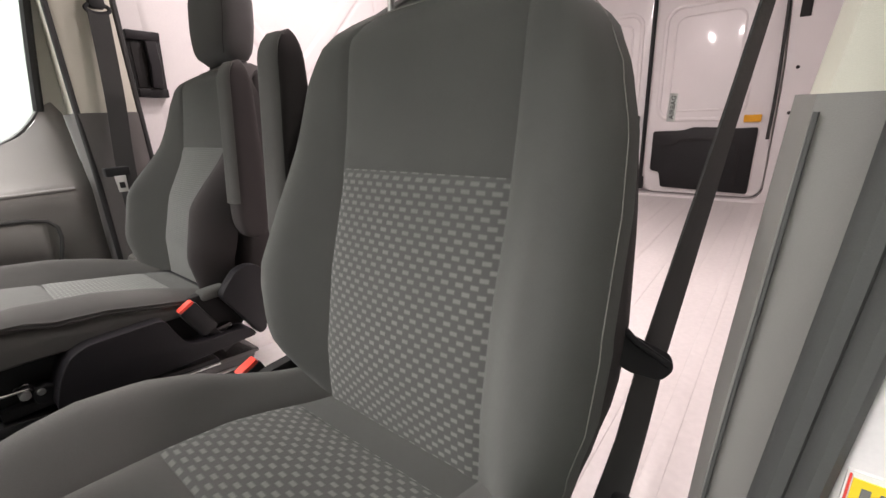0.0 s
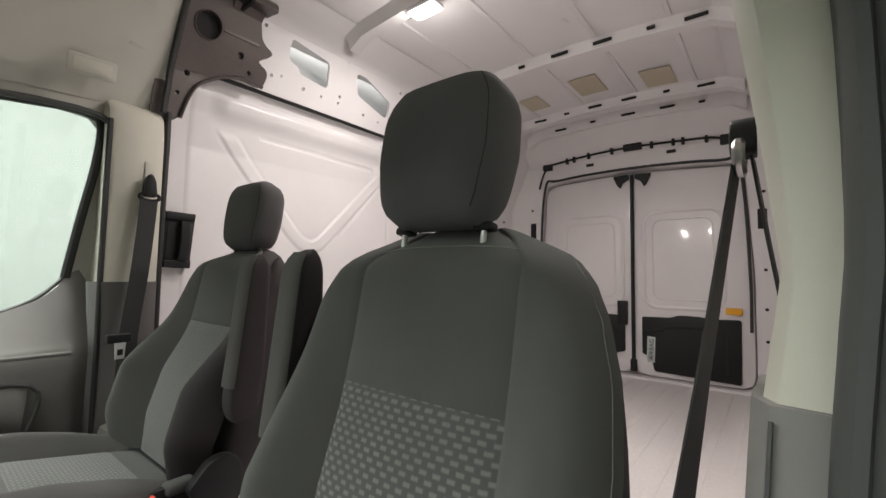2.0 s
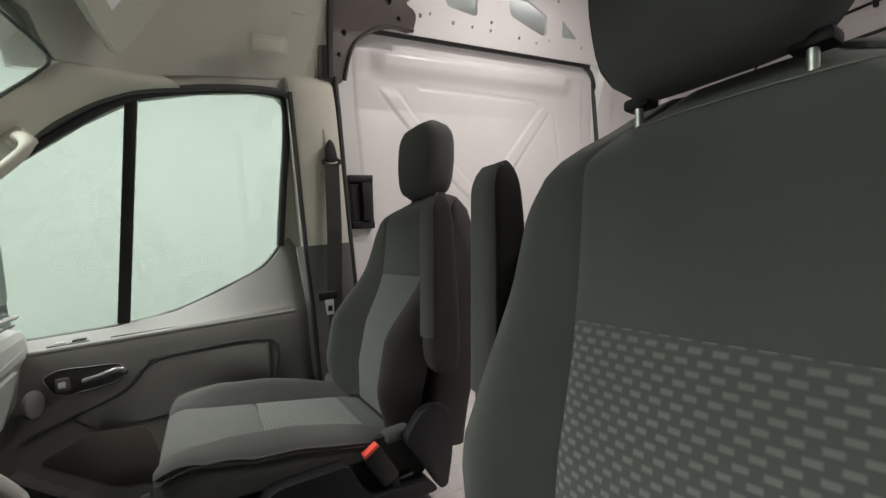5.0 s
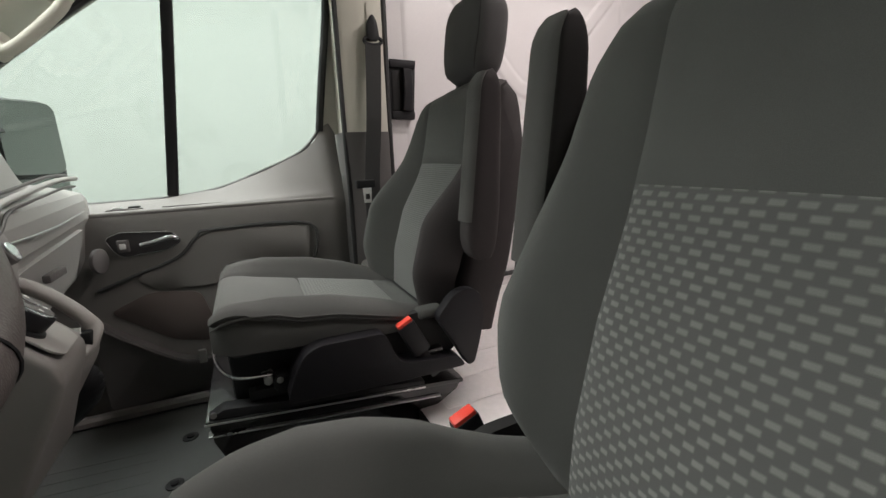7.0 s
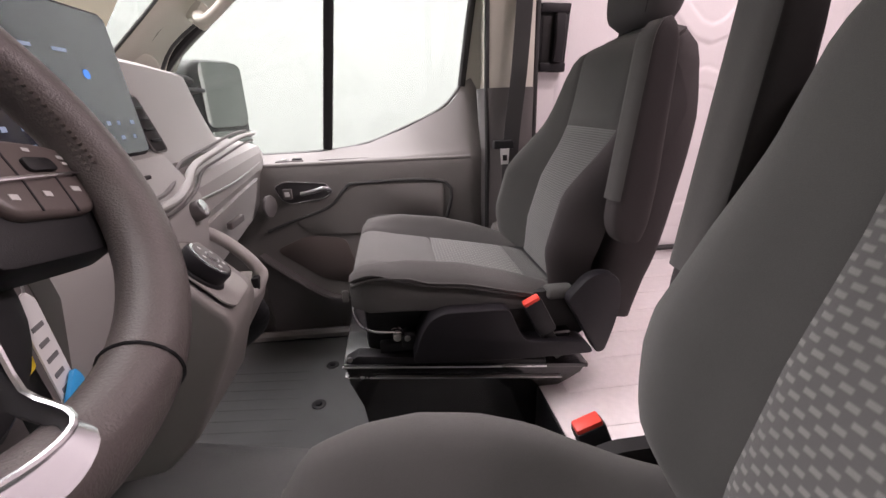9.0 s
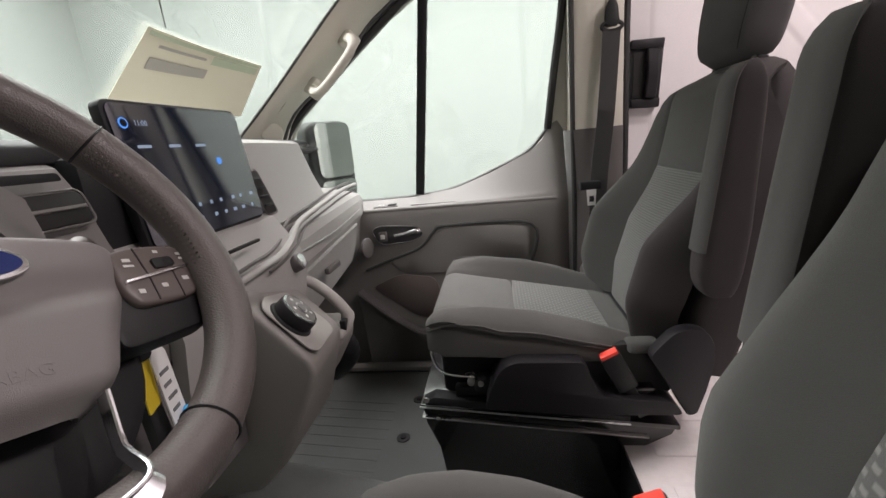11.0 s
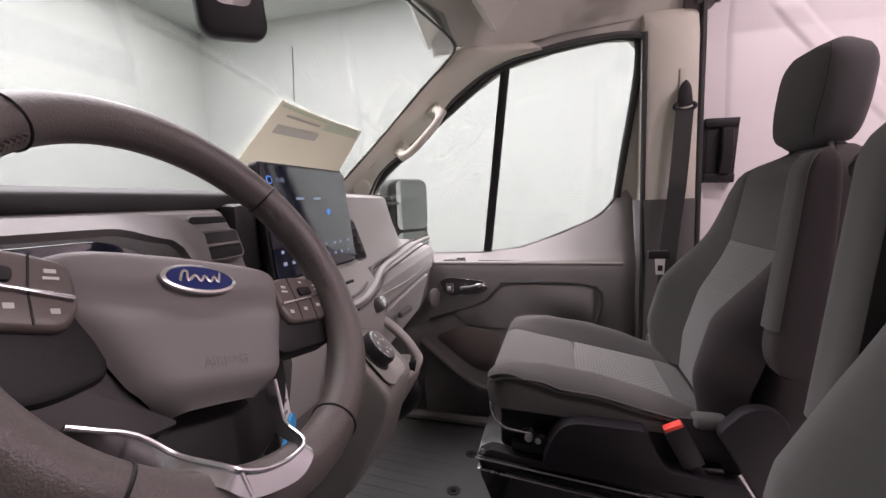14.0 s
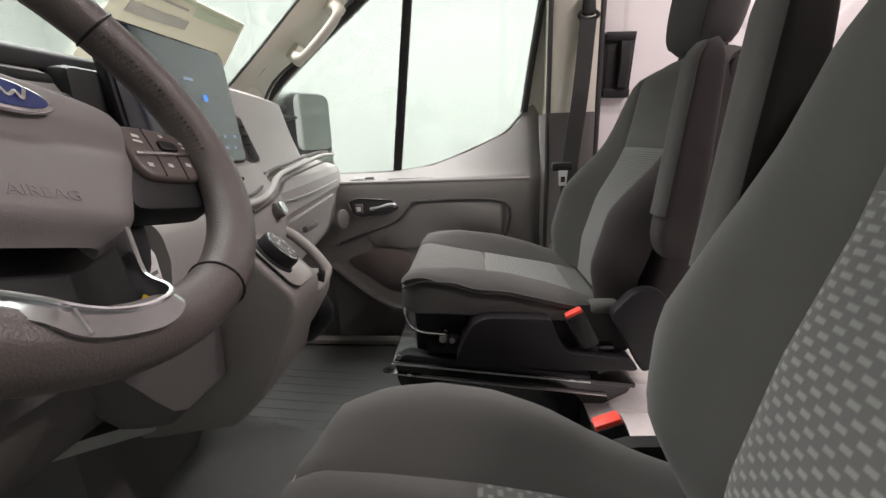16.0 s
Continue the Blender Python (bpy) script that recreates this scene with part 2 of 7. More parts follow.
def box(x0, x1, y0, y1, z0, z1, bevel=0.0, bm=None, m=None, seg=2):
    b2 = bmesh.new()
    bmesh.ops.create_cube(b2, size=1)
    for v in b2.verts:
        v.co = Vector((x0 + (v.co.x + 0.5) * (x1 - x0), y0 + (v.co.y + 0.5) * (y1 - y0), z0 + (v.co.z + 0.5) * (z1 - z0)))
    bevelled(b2, bevel, seg)
    if m is not None:
        b2.transform(m)
    return merge(bm, b2)


def merge(bm, b2):
    if bm is None:
        return b2
    me = bpy.data.meshes.new("tmp")
    b2.to_mesh(me)
    b2.free()
    bm.from_mesh(me)
    bpy.data.meshes.remove(me)
    return bm


def prism(points, depth, axis="y", at=0.0, bevel=0.0, bm=None, m=None, seg=2):
    """A polygon in the plane across axis, at `at`, pushed along the axis by depth. Points are the other two axes in order."""
    b2 = bmesh.new()

    def co(p, k):
        return Vector({"x": (k, p[0], p[1]), "y": (p[0], k, p[1]), "z": (p[0], p[1], k)}[axis])

    a = [b2.verts.new(co(p, at)) for p in points]
    c = [b2.verts.new(co(p, at + depth)) for p in points]
    b2.faces.new(a), b2.faces.new(c)
    for i in range(len(points)):
        j = (i + 1) % len(points)
        b2.faces.new((a[i], a[j], c[j], c[i]))
    bmesh.ops.recalc_face_normals(b2, faces=b2.faces[:])
    bevelled(b2, bevel, seg)
    if m is not None:
        b2.transform(m)
    return merge(bm, b2)


def skin(rings, closed=True, caps=True, bm=None):
    """Quads between successive rings of points."""
    b2 = bmesh.new()
    vs = [[b2.verts.new(Vector(p)) for p in r] for r in rings]
    n = len(rings[0])
    for a, c in zip(vs, vs[1:]):
        for i in range(n if closed else n - 1):
            j = (i + 1) % n
            b2.faces.new((a[i], a[j], c[j], c[i]))
    if caps and closed:
        b2.faces.new(vs[0]), b2.faces.new(vs[-1])
    return merge(bm, b2)


def sheet(fn, nu, nv, thick=0.0, uv=None, bm=None):
    """A grid of fn(i/nu, j/nv) points, with a skirt and back pushed by `thick` along minus its normals."""
    b2 = bmesh.new()
    g = [[Vector(fn(i / nu, j / nv)) for j in range(nv + 1)] for i in range(nu + 1)]
    v = [[b2.verts.new(g[i][j]) for j in range(nv + 1)] for i in range(nu + 1)]
    lay = b2.loops.layers.uv.new("UVMap") if uv else None
    for i in range(nu):
        for j in range(nv):
            f = b2.faces.new((v[i][j], v[i + 1][j], v[i + 1][j + 1], v[i][j + 1]))
            if uv:
                for loop, (a, c) in zip(f.loops, ((i, j), (i + 1, j), (i + 1, j + 1), (i, j + 1))):
                    loop[lay].uv = uv(a / nu, c / nv)
    if thick:
        b2.normal_update()
        back = [[b2.verts.new(g[i][j] - v[i][j].normal * thick) for j in range(nv + 1)] for i in range(nu + 1)]
        for i in range(nu):
            for j in range(nv):
                b2.faces.new((back[i][j], back[i][j + 1], back[i + 1][j + 1], back[i + 1][j]))
        rim = [(i, 0) for i in range(nu)] + [(nu, j) for j in range(nv)] + [(i, nv) for i in range(nu, 0, -1)] + [(0, j) for j in range(nv, 0, -1)]
        for a, c in zip(rim, rim[1:] + rim[:1]):
            b2.faces.new((v[a[0]][a[1]], back[a[0]][a[1]], back[c[0]][c[1]], v[c[0]][c[1]]))
    return merge(bm, b2)


def smooth_path(points, steps=6, closed=False):
    """Catmull-Rom through the points."""
    p = [Vector(q) for q in points]
    out, n = [], len(p)
    for i in range(n if closed else n - 1):
        a, b, c, d = (p[(i - 1) % n], p[i], p[(i + 1) % n], p[(i + 2) % n]) if closed else (p[max(i - 1, 0)], p[i], p[i + 1], p[min(i + 2, n - 1)])
        for k in range(steps):
            t = k / steps
            out.append(0.5 * (2 * b + (c - a) * t + (2 * a - 5 * b + 4 * c - d) * t * t + (3 * b - a - 3 * c + d) * t ** 3))
    if not closed:
        out.append(p[-1])
    return out


def sweep(path, ra, rb=None, sides=10, closed=False, up=(0, 0, 1), bm=None, square=False):
    """A tube along the path with half-axes ra (across) and rb (towards up)."""
    rb = ra if rb is None else rb
    path, n = [Vector(p) for p in path], len(path)
    rings = []
    for i, p in enumerate(path):
        t = (path[(i + 1) % n] - path[i - 1]) if closed else (path[min(i + 1, n - 1)] - path[max(i - 1, 0)])
        t.normalize()
        side = t.cross(Vector(up))
        side = side.normalized() if side.length > 1e-5 else Vector((1, 0, 0))
        top = side.cross(t)
        ring = []
        for k in range(sides):
            a = 2 * math.pi * (k + 0.5) / sides
            c, s = math.cos(a), math.sin(a)
            if square:
                c, s = math.copysign(abs(c) ** 0.35, c), math.copysign(abs(s) ** 0.35, s)
            ring.append(p + side * (ra * c) + top * (rb * s))
        rings.append(ring)
    if closed:
        rings.append(rings[0])
        b2 = skin(rings, True, False)
        bmesh.ops.remove_doubles(b2, verts=b2.verts[:], dist=1e-6)
        return merge(bm, b2)
    return skin(rings, True, True, bm)


def disc(centre, axis, r, depth, sides=28, bevel=0.0, bm=None):
    """A short cylinder from centre along axis."""
    b2 = bmesh.new()
    bmesh.ops.create_cone(b2, cap_ends=True, segments=sides, radius1=r, radius2=r, depth=depth)
    bevelled(b2, bevel)
    b2.transform(Matrix.Translation(Vector(centre) + Vector(axis).normalized() * (depth / 2)) @ Vector(axis).to_track_quat("Z", "Y").to_matrix().to_4x4())
    return merge(bm, b2)


def lerp(table, x):
    xs, ys = zip(*table)
    return float(np.interp(x, xs, ys))


def smoothstep(a, b, x):
    t = min(1, max(0, (x - a) / (b - a)))
    return t * t * (3 - 2 * t)


def rounded(w, h, r, n=4):
    """A rounded rectangle about the origin."""
    pts = []
    for cx, cy, a0 in ((w / 2 - r, h / 2 - r, 0), (-w / 2 + r, h / 2 - r, 90), (-w / 2 + r, -h / 2 + r, 180), (w / 2 - r, -h / 2 + r, 270)):
        for k in range(n + 1):
            a = radians(a0 + 90 * k / n)
            pts.append((cx + r * math.cos(a), cy + r * math.sin(a)))
    return pts


def text_mesh(body, size, m, depth=0.0004):
    cu = bpy.data.curves.new("lettering", "FONT")
    cu.body, cu.size, cu.extrude, cu.align_x, cu.align_y = body, size, depth, "CENTER", "CENTER"
    ob = bpy.data.objects.new("lettering", cu)
    me = bpy.data.meshes.new_from_object(ob)
    bpy.data.objects.remove(ob)
    bpy.data.curves.remove(cu)
    b2 = bmesh.new()
    b2.from_mesh(me)
    bpy.data.meshes.remove(me)
    b2.transform(m)
    return b2


def frame_of(origin, right, up):
    """A matrix whose x is right, y is up and z faces the viewer."""
    r, u = Vector(right).normalized(), Vector(up).normalized()
    z = r.cross(u).normalized()
    u = z.cross(r)
    m = Matrix((r, u, z)).transposed().to_4x4()
    m.translation = Vector(origin)
    return m


# ---- the booth round the van ----
def structure(ob, label, category):
    return tagged(ob, label, category, kind="structure")


structure(part("ground", box(-6, 8, -7.5, 6, -0.12, 0.0), CONCRETE), "smooth pale grey booth floor under the van", "floor")
structure(part("wall_front", box(-3.7, -3.6, -6.5, 3.6, 0, 3.62), BOOTH), "plain white painted booth wall ahead of the van", "wall")
structure(part("wall_side", box(-3.7, 7.1, 3.6, 3.7, 0, 3.62), BOOTH), "plain white painted booth wall beside the van", "wall")
structure(part("wall_back", box(7.0, 7.1, -6.5, 3.6, 0, 3.62), BOOTH), "plain white painted booth wall behind the van", "wall")
# unseen; set far back so less light bounces in through the open door
structure(part("wall_driver_side", box(-3.7, 7.1, -6.6, -6.5, 0, 3.62), BOOTH), "unseen plain white booth wall on the driver's side, set far back", "wall")
structure(part("ceiling", box(-3.7, 7.1, -6.6, 3.7, 3.62, 3.72), BOOTH), "white booth ceiling round a light box", "ceiling")

# ---- the van's shell ----
# inner half-width and height of the cargo body, from floor to roof
SIDE = ((0.80, 1.00), (2.12, 1.00), (2.30, 0.925), (2.42, 0.865), (2.57, 0.81), (2.66, 0.755), (2.70, 0.66))


def roof_z(y):
    return 2.70 + 0.035 * (1 - (y / 0.7) ** 2)


def side_y(z):
    return lerp(SIDE, z)


def outer_y(z):
    return lerp(((0.3, 1.06), (2.12, 1.055), (2.45, 0.96), (2.76, 0.80)), z)


floor = structure(part("cargo_floor", box(0.74, 3.80, -1.0, 1.0, 0.70, 0.80, 0.004), FLOORPAINT), "white painted steel cargo floor, scuffed, with ribs", "floor")
for k in range(15):
    y = -0.84 + k * 0.12
    part("floor_rib", box(0.80, 3.66, y - 0.018, y + 0.018, 0.796, 0.8022, 0.002), FLOORPAINT, floor)
structure(part("floor", box(-0.62, 0.76, -0.96, 0.96, 0.57, 0.64), MAT), "dark grey ribbed rubber mat on the cab floor", "floor")
structure(part("step_riser", box(0.735, 0.752, -0.95, 0.95, 0.62, 0.797, 0.004), BLACK), "black riser between cab floor and cargo floor", "step")

# roof of the cargo body with its bows, one mesh
bm = sheet(lambda u, v: (0.90 + u * 2.92, -0.70 + v * 1.40, roof_z(-0.70 + v * 1.40)), 6, 16, -0.04)
for bx, w, drop in ((1.645, 0.115, 0.05), (2.47, 0.12, 0.045), (3.27, 0.13, 0.05), (3.52, 0.12, 0.07)):
    rings = []
    for k in range(19):
        y = -0.735 + k * 1.47 / 18
        z = roof_z(min(abs(y), 0.70)) - (1.1 * (abs(y) - 0.7) if abs(y) > 0.7 else 0)
        rings.append([(bx - w / 2, y, z + 0.004), (bx - w / 2 + 0.02, y, z - drop * 0.45), (bx - w / 4, y, z - drop), (bx + w / 4, y, z - drop), (bx + w / 2 - 0.02, y, z - drop * 0.45), (bx + w / 2, y, z + 0.004)])
    skin(rings, True, True, bm)
for y in (-0.5, -0.17, 0.17, 0.5):
    for x0, x1 in ((1.72, 2.40), (2.54, 3.19)):
        box(x0, x1, y - 0.011, y + 0.011, roof_z(y) - 0.008, roof_z(y) + 0.002, 0.004, bm)
structure(part("ceiling_cargo", bm, WHITE), "white painted steel cargo roof with cross bows", "ceiling")


def solid_side(name, sgn, x0, x1, z0, z1, label):
    rings = []
    zs = [z0] + [z for z, y in SIDE if z0 + 0.01 < z < z1 - 0.01] + [z1]
    inner = [(side_y(z), z) for z in zs]
    outer = [(max(outer_y(z), side_y(z) + 0.05), z) for z in zs][::-1]
    ring = inner + outer
    for x in (x0, x1):
        rings.append([(x, sgn * y, z) for y, z in ring])
    return structure(part(name, skin(rings), WHITE, angle=50), label, "wall")


solid_side("wall_passenger_rear", 1, 2.44, 3.80, 0.70, 2.70, "white painted steel body side behind the sliding door")
solid_side("wall_driver", -1, 1.02, 3.80, 0.70, 2.70, "white painted steel body side on the driver's side")
solid_side("wall_passenger_cap", 1, 0.93, 2.44, 2.585, 2.70, "white painted steel roof rail")
structure(part("wall_sill", box(0.93, 2.44, 1.0, 1.06, 0.45, 0.86, 0.006), WHITE), "white painted sill under the sliding door", "wall")
structure(part("cab_wall_lower", box(-0.75, 0.93, 1.0, 1.07, 0.3, 0.74, 0.01), WHITE), "white painted sill under the passenger door", "wall")
structure(part("cab_wall_driver_sill", box(-0.75, 0.80, -1.06, -0.93, 0.3, 0.60, 0.01), WHITE), "white painted sill under the open driver's door", "wall")
# near-black colour holds the shade of the footwell
structure(part("firewall", box(-0.80, -0.62, -1.0, 1.0, 0.3, 1.42, 0.02), SHROUD), "footwell bulkhead ahead of the pedals, its shade painted dark", "wall")

# white panel above the sliding door, with cut-outs through to the outer skin
upper = structure(part("wall_passenger_outer", sheet(lambda u, v: (0.93 + u * 1.52, 1.010 - 0.11 * v, 2.28 + v * 0.48), 2, 2, 0.02), SKINSHADE), "outer skin above the sliding door, shade in its grey", "wall")


def on_upper(x, z):
    return Vector((x, lerp(((2.30, 0.915), (2.42, 0.865), (2.57, 0.806), (2.62, 0.785)), z), z))


def ngon_panel_with_holes(outline, holes, depth_vec, place):
    """A plate with holes: outline and holes are (x, z) rings placed on a surface."""
    b2 = bmesh.new()
    edges = []
    for ring in [outline] + holes:
        vs = [b2.verts.new((x, 0, z)) for x, z in ring]
        edges += [b2.edges.new((vs[i], vs[(i + 1) % len(vs)])) for i in range(len(vs))]
    bmesh.ops.triangle_fill(b2, use_beauty=True, use_dissolve=False, edges=edges)
    ret = bmesh.ops.extrude_face_region(b2, geom=b2.faces[:])
    for e in ret["geom"]:
        if isinstance(e, bmesh.types.BMVert):
            e.co.y += 1.0
    for v in b2.verts:
        back = v.co.y > 0.5
        v.co = place(v.co.x, v.co.z) + (Vector(depth_vec) if back else Vector((0, 0, 0)))
    return b2


def blob(points, r=0.012, n=3):
    """A polygon with rounded corners."""
    out = []
    p = [Vector((a, b)) for a, b in points]
    for i, c in enumerate(p):
        a, b = (p[i - 1] - c), (p[(i + 1) % len(p)] - c)
        ra = min(r, a.length * 0.45, b.length * 0.45)
        s, e = c + a.normalized() * ra, c + b.normalized() * ra
        for k in range(n + 1):
            t = k / n
            out.append(tuple((1 - t) ** 2 * s + 2 * t * (1 - t) * c + t * t * e))
    return out


def round_hole(x, z, r, n=8):
    return [(x + r * math.cos(2 * math.pi * k / n), z + r * math.sin(2 * math.pi * k / n)) for k in range(n)]


holes = [
    blob(((1.355, 2.575), (1.565, 2.550), (1.582, 2.440), (1.428, 2.455), (1.412, 2.478), (1.362, 2.490)), 0.02),
    blob(((1.726, 2.562), (1.79, 2.562), (1.985, 2.500), (1.998, 2.420), (1.962, 2.420), (1.762, 2.470)), 0.02),
    blob(((2.085, 2.500), (2.205, 2.432), (2.10, 2.428)), 0.012),
]
rr = random.Random(4)
for x, z, r in ((1.233, 2.576, 0.008), (1.60, 2.60, 0.009), (1.46, 2.402, 0.009), (1.66, 2.59, 0.008), (2.04, 2.565, 0.008), (1.30, 2.405, 0.008),
                (1.66, 2.43, 0.007), (1.66, 2.40, 0.007), (1.345, 2.418, 0.006), (1.83, 2.392, 0.007), (1.94, 2.385, 0.006), (2.02, 2.405, 0.006), (2.25, 2.40, 0.007), (1.56, 2.40, 0.006)):
    holes.append(round_hole(x, z, r))
bm = ngon_panel_with_holes(blob(((0.96, 2.335), (0.96, 2.605), (2.44, 2.605), (2.44, 2.335)), 0.01), holes, (0, 0.014, 0.006), on_upper)
structure(part("wall_passenger_upper", bm, WHITE, smooth=False), "white painted inner panel with cut-outs above the sliding door", "wall")

# front of the body and windscreen surround closing the cab
def screen_x(y, z):
    """The windscreen's curved surface."""
    return lerp(((1.40, -0.74), (1.57, -0.50), (1.81, -0.245), (2.10, 0.02), (2.2, 0.11)), z) + 0.17 * (abs(y) / 0.75) ** 2


structure(part("cowl", sheet(lambda u, v: (screen_x(-0.95 + 1.9 * u, 1.47) - 0.5 + 0.5 * v, -0.95 + 1.9 * u, 1.40 + 0.055 * v), 12, 3, -0.05), BLACK), "black plastic cowl ahead of the windscreen", "trim")
bm = sheet(lambda u, v: (screen_x(-0.80 + 1.6 * u, 1.47 + v * 0.63), -0.80 + 1.6 * u, 1.47 + v * 0.63), 16, 8, 0.004)
screen = structure(part("window_windscreen", bm, GLASS), "clear curved windscreen", "windscreen")
screen.visible_shadow = False

# ---- headliner of the cab ----
def liner_ring(x):
    top = lerp(((0.02, 2.10), (0.10, 2.15), (0.22, 2.27), (0.40, 2.45), (0.60, 2.58), (0.93, 2.665)), x)
    side_top = lerp(((0.02, 2.046), (0.06, 2.05), (0.15, 2.062), (0.30, 2.075), (0.50, 2.105), (0.75, 2.12), (0.93, 2.115)), x)
    ye = lerp(((0.02, 0.770), (0.06, 0.79), (0.15, 0.845), (0.30, 0.915), (0.50, 0.94), (0.93, 0.945)), x)
    ys = ((ye, side_top), (ye - 0.02, side_top + 0.05 * (top - side_top) / 0.5), (ye - 0.075, side_top + (top - side_top) * 0.38), (ye - 0.155, side_top + (top - side_top) * 0.72),
          (ye - 0.24, side_top + (top - side_top) * 0.90), (ye - 0.36, side_top + (top - side_top) * 0.98), (0.3, top), (0, top + 0.005))
    lead = 1 - smoothstep(0.02, 0.32, x)
    half = [(x + lead * (0.022 + 0.10 * (y / 0.75) ** 2), y, z) for y, z in ys]
    return half + [(x, -y, z) for x, y, z in half[-2::-1]]


XS = (0.02, 0.06, 0.10, 0.15, 0.22, 0.30, 0.40, 0.50, 0.62, 0.78, 0.93)
RINGS = [smooth_path(liner_ring(x), 3) for x in XS]
bm = sheet(lambda u, v: RINGS[round(u * (len(XS) - 1))][round(v * (len(RINGS[0]) - 1))], len(XS) - 1, len(RINGS[0]) - 1, 0.025)
structure(part("ceiling_cab", bm, LINER, angle=60), "warm grey moulded cab headliner", "headliner")
# closing skin above the headliner
bm = sheet(lambda u, v: (-0.02 + u * 0.97, -1.0 + 2.0 * v, lerp(((0, 2.25), (0.3, 2.5), (0.6, 2.74), (1, 2.80)), u) - 0.12 * abs(2 * v - 1) ** 6), 6, 12, -0.03)
structure(part("roof_cab", bm, WHITE), "white painted cab roof skin", "roof")
structure(part("wall_passenger_cab_upper", sheet(lambda u, v: (0.0 + u * 0.95, 0.985 - 0.08 * v, 2.10 + v * 0.62), 3, 3, 0.03), WHITE), "white painted cab side above the door", "wall")
structure(part("wall_driver_cab_upper", sheet(lambda u, v: (0.0 + u * 1.05, -0.985 + 0.08 * v, 2.14 + v * 0.60), 3, 3, -0.03), WHITE), "white painted cab side above the open door", "wall")


# ---- passenger side pillars ----
def pillar_section(name, pts_by_z, material, label, parent=None):
    rings = [[(x, y, z) for x, y in pts] for z, pts in pts_by_z]
    return part(name, skin(rings), material, parent, label, angle=45)


SEAL = ((0.60, 0.806), (1.16, 0.836), (1.29, 0.851), (1.46, 0.863), (1.58, 0.873), (1.75, 0.871), (2.15, 0.845))


def b_pillar(sgn, name):
    """Centre pillar trim: pale above, dark grey below, with the weather strips on its front edge."""
    e = empty(name, (0.83, sgn * 0.93, 0.64))
    structure(e, "pillar trim, pale beige above and dark grey below", "pillar trim")
    if sgn > 0:
        face, front, fy = ((0.6, 0.895), (1.5, 0.885), (2.0, 0.874), (2.08, 0.882), (2.11, 0.900), (2.135, 0.940)), 0.748, 0.05
    else:
        face, front, fy = ((0.6, 0.790), (1.08, 0.803), (1.29, 0.818), (1.45, 0.828), (1.56, 0.843), (1.66, 0.832), (1.76, 0.819), (1.84, 0.807), (2.13, 0.772)), 0.772, 0.028

    def ring(z, grow=0.0):
        yi = lerp(face, z) - grow
        fy = 0.05 if sgn > 0 else lerp(SEAL, z) + 0.004 - yi
        return [(front - grow, sgn * 1.03), (front - grow, sgn * (yi + fy)), (front + 0.004 - grow, sgn * (yi + fy * 0.25)), (front + 0.022, sgn * yi), (0.885, sgn * (yi + 0.004)), (0.912, sgn * (yi + 0.016)), (0.922, sgn * (yi + 0.055)), (0.922, sgn * 1.03)]

    pillar_section("upper_trim", [(z, ring(z)) for z in (1.45 if sgn < 0 else 1.49, 1.56, 1.66, 1.76, 1.84, 2.0, 2.05, 2.09, 2.115, 2.135)], TAN, "pale beige upper trim", e)
    top = 1.456 if sgn < 0 else 1.508
    pillar_section("lower_trim", [(z, ring(z, 0.008)) for z in (0.62, 0.9, 1.2, top - 0.05, top)], GREY if sgn < 0 else DARKGREY, "dark grey lower trim", e)
    if sgn > 0:
        part("edge_seal", sweep([(0.927, 0.925 - 0.02 * (z > 1.9), z) for z in (0.80, 1.2, 1.6, 2.0, 2.13)], 0.009, sides=8, up=(0, 1, 0)), RUBBER, e, "black edge seal")
        part("door_seal", sweep([(0.751, lerp(((0.6, 0.905), (1.3, 0.888), (1.55, 0.895), (2.05, 0.880)), z), z) for z in (0.66, 1.0, 1.3, 1.55, 1.8, 2.05)], 0.0085, sides=8, up=(0, 1, 0)), RUBBER, e, "black door seal")
    else:
        part("door_seal", sweep(smooth_path([(0.752, -lerp(SEAL, z) - 0.017, z) for z in (0.66, 1.0, 1.35, 1.44, 1.52, 1.6, 1.8, 2.15)], 3), 0.017, 0.013, sides=10, up=(0, 1, 0)), SEALGREY, e, "dark grey rubber door seal")
        part("trim_groove", sweep(smooth_path([(0.7625, -lerp(face, z) - 0.006, z) for z in (0.66, 1.0, 1.2, 1.3, 1.4, 1.445)], 3), 0.0018, sides=6, up=(0, 1, 0)), SEALGREY, e, "dark groove in the trim")
        part("outer_lip", sweep(smooth_path([(0.738, -lerp(SEAL, z) - 0.034, z) for z in (0.66, 1.0, 1.35, 1.44, 1.52, 1.6, 1.8, 2.15)], 3), 0.015, 0.011, sides=10, up=(0, 1, 0)), SEALGREY, e, "dark grey seal lip")
        part("jamb", prism(blob([(-1.05, 0.60), (-0.855, 0.60), (-0.886, 1.20), (-0.896, 1.33), (-0.905, 1.45), (-0.912, 1.60), (-0.908, 1.80), (-0.885, 2.2), (-1.05, 2.2)], 0.02), 0.065, "x", 0.735, 0.004), WHITE, e, "white painted door jamb")
    return e


b_pillar(1, "pillar_passenger")
b_pillar(-1, "pillar_driver")


SCREEN_EDGE = [(-0.47, 0.715, 1.45), (-0.321, 0.731, 1.587), (-0.199, 0.739, 1.698), (-0.079, 0.743, 1.811), (0.03, 0.758, 1.922), (0.105, 0.774, 1.996), (0.138, 0.775, 2.028), (0.165, 0.785, 2.048), (0.215, 0.82, 2.060), (0.29, 0.88, 2.072), (0.38, 0.925, 2.085)]
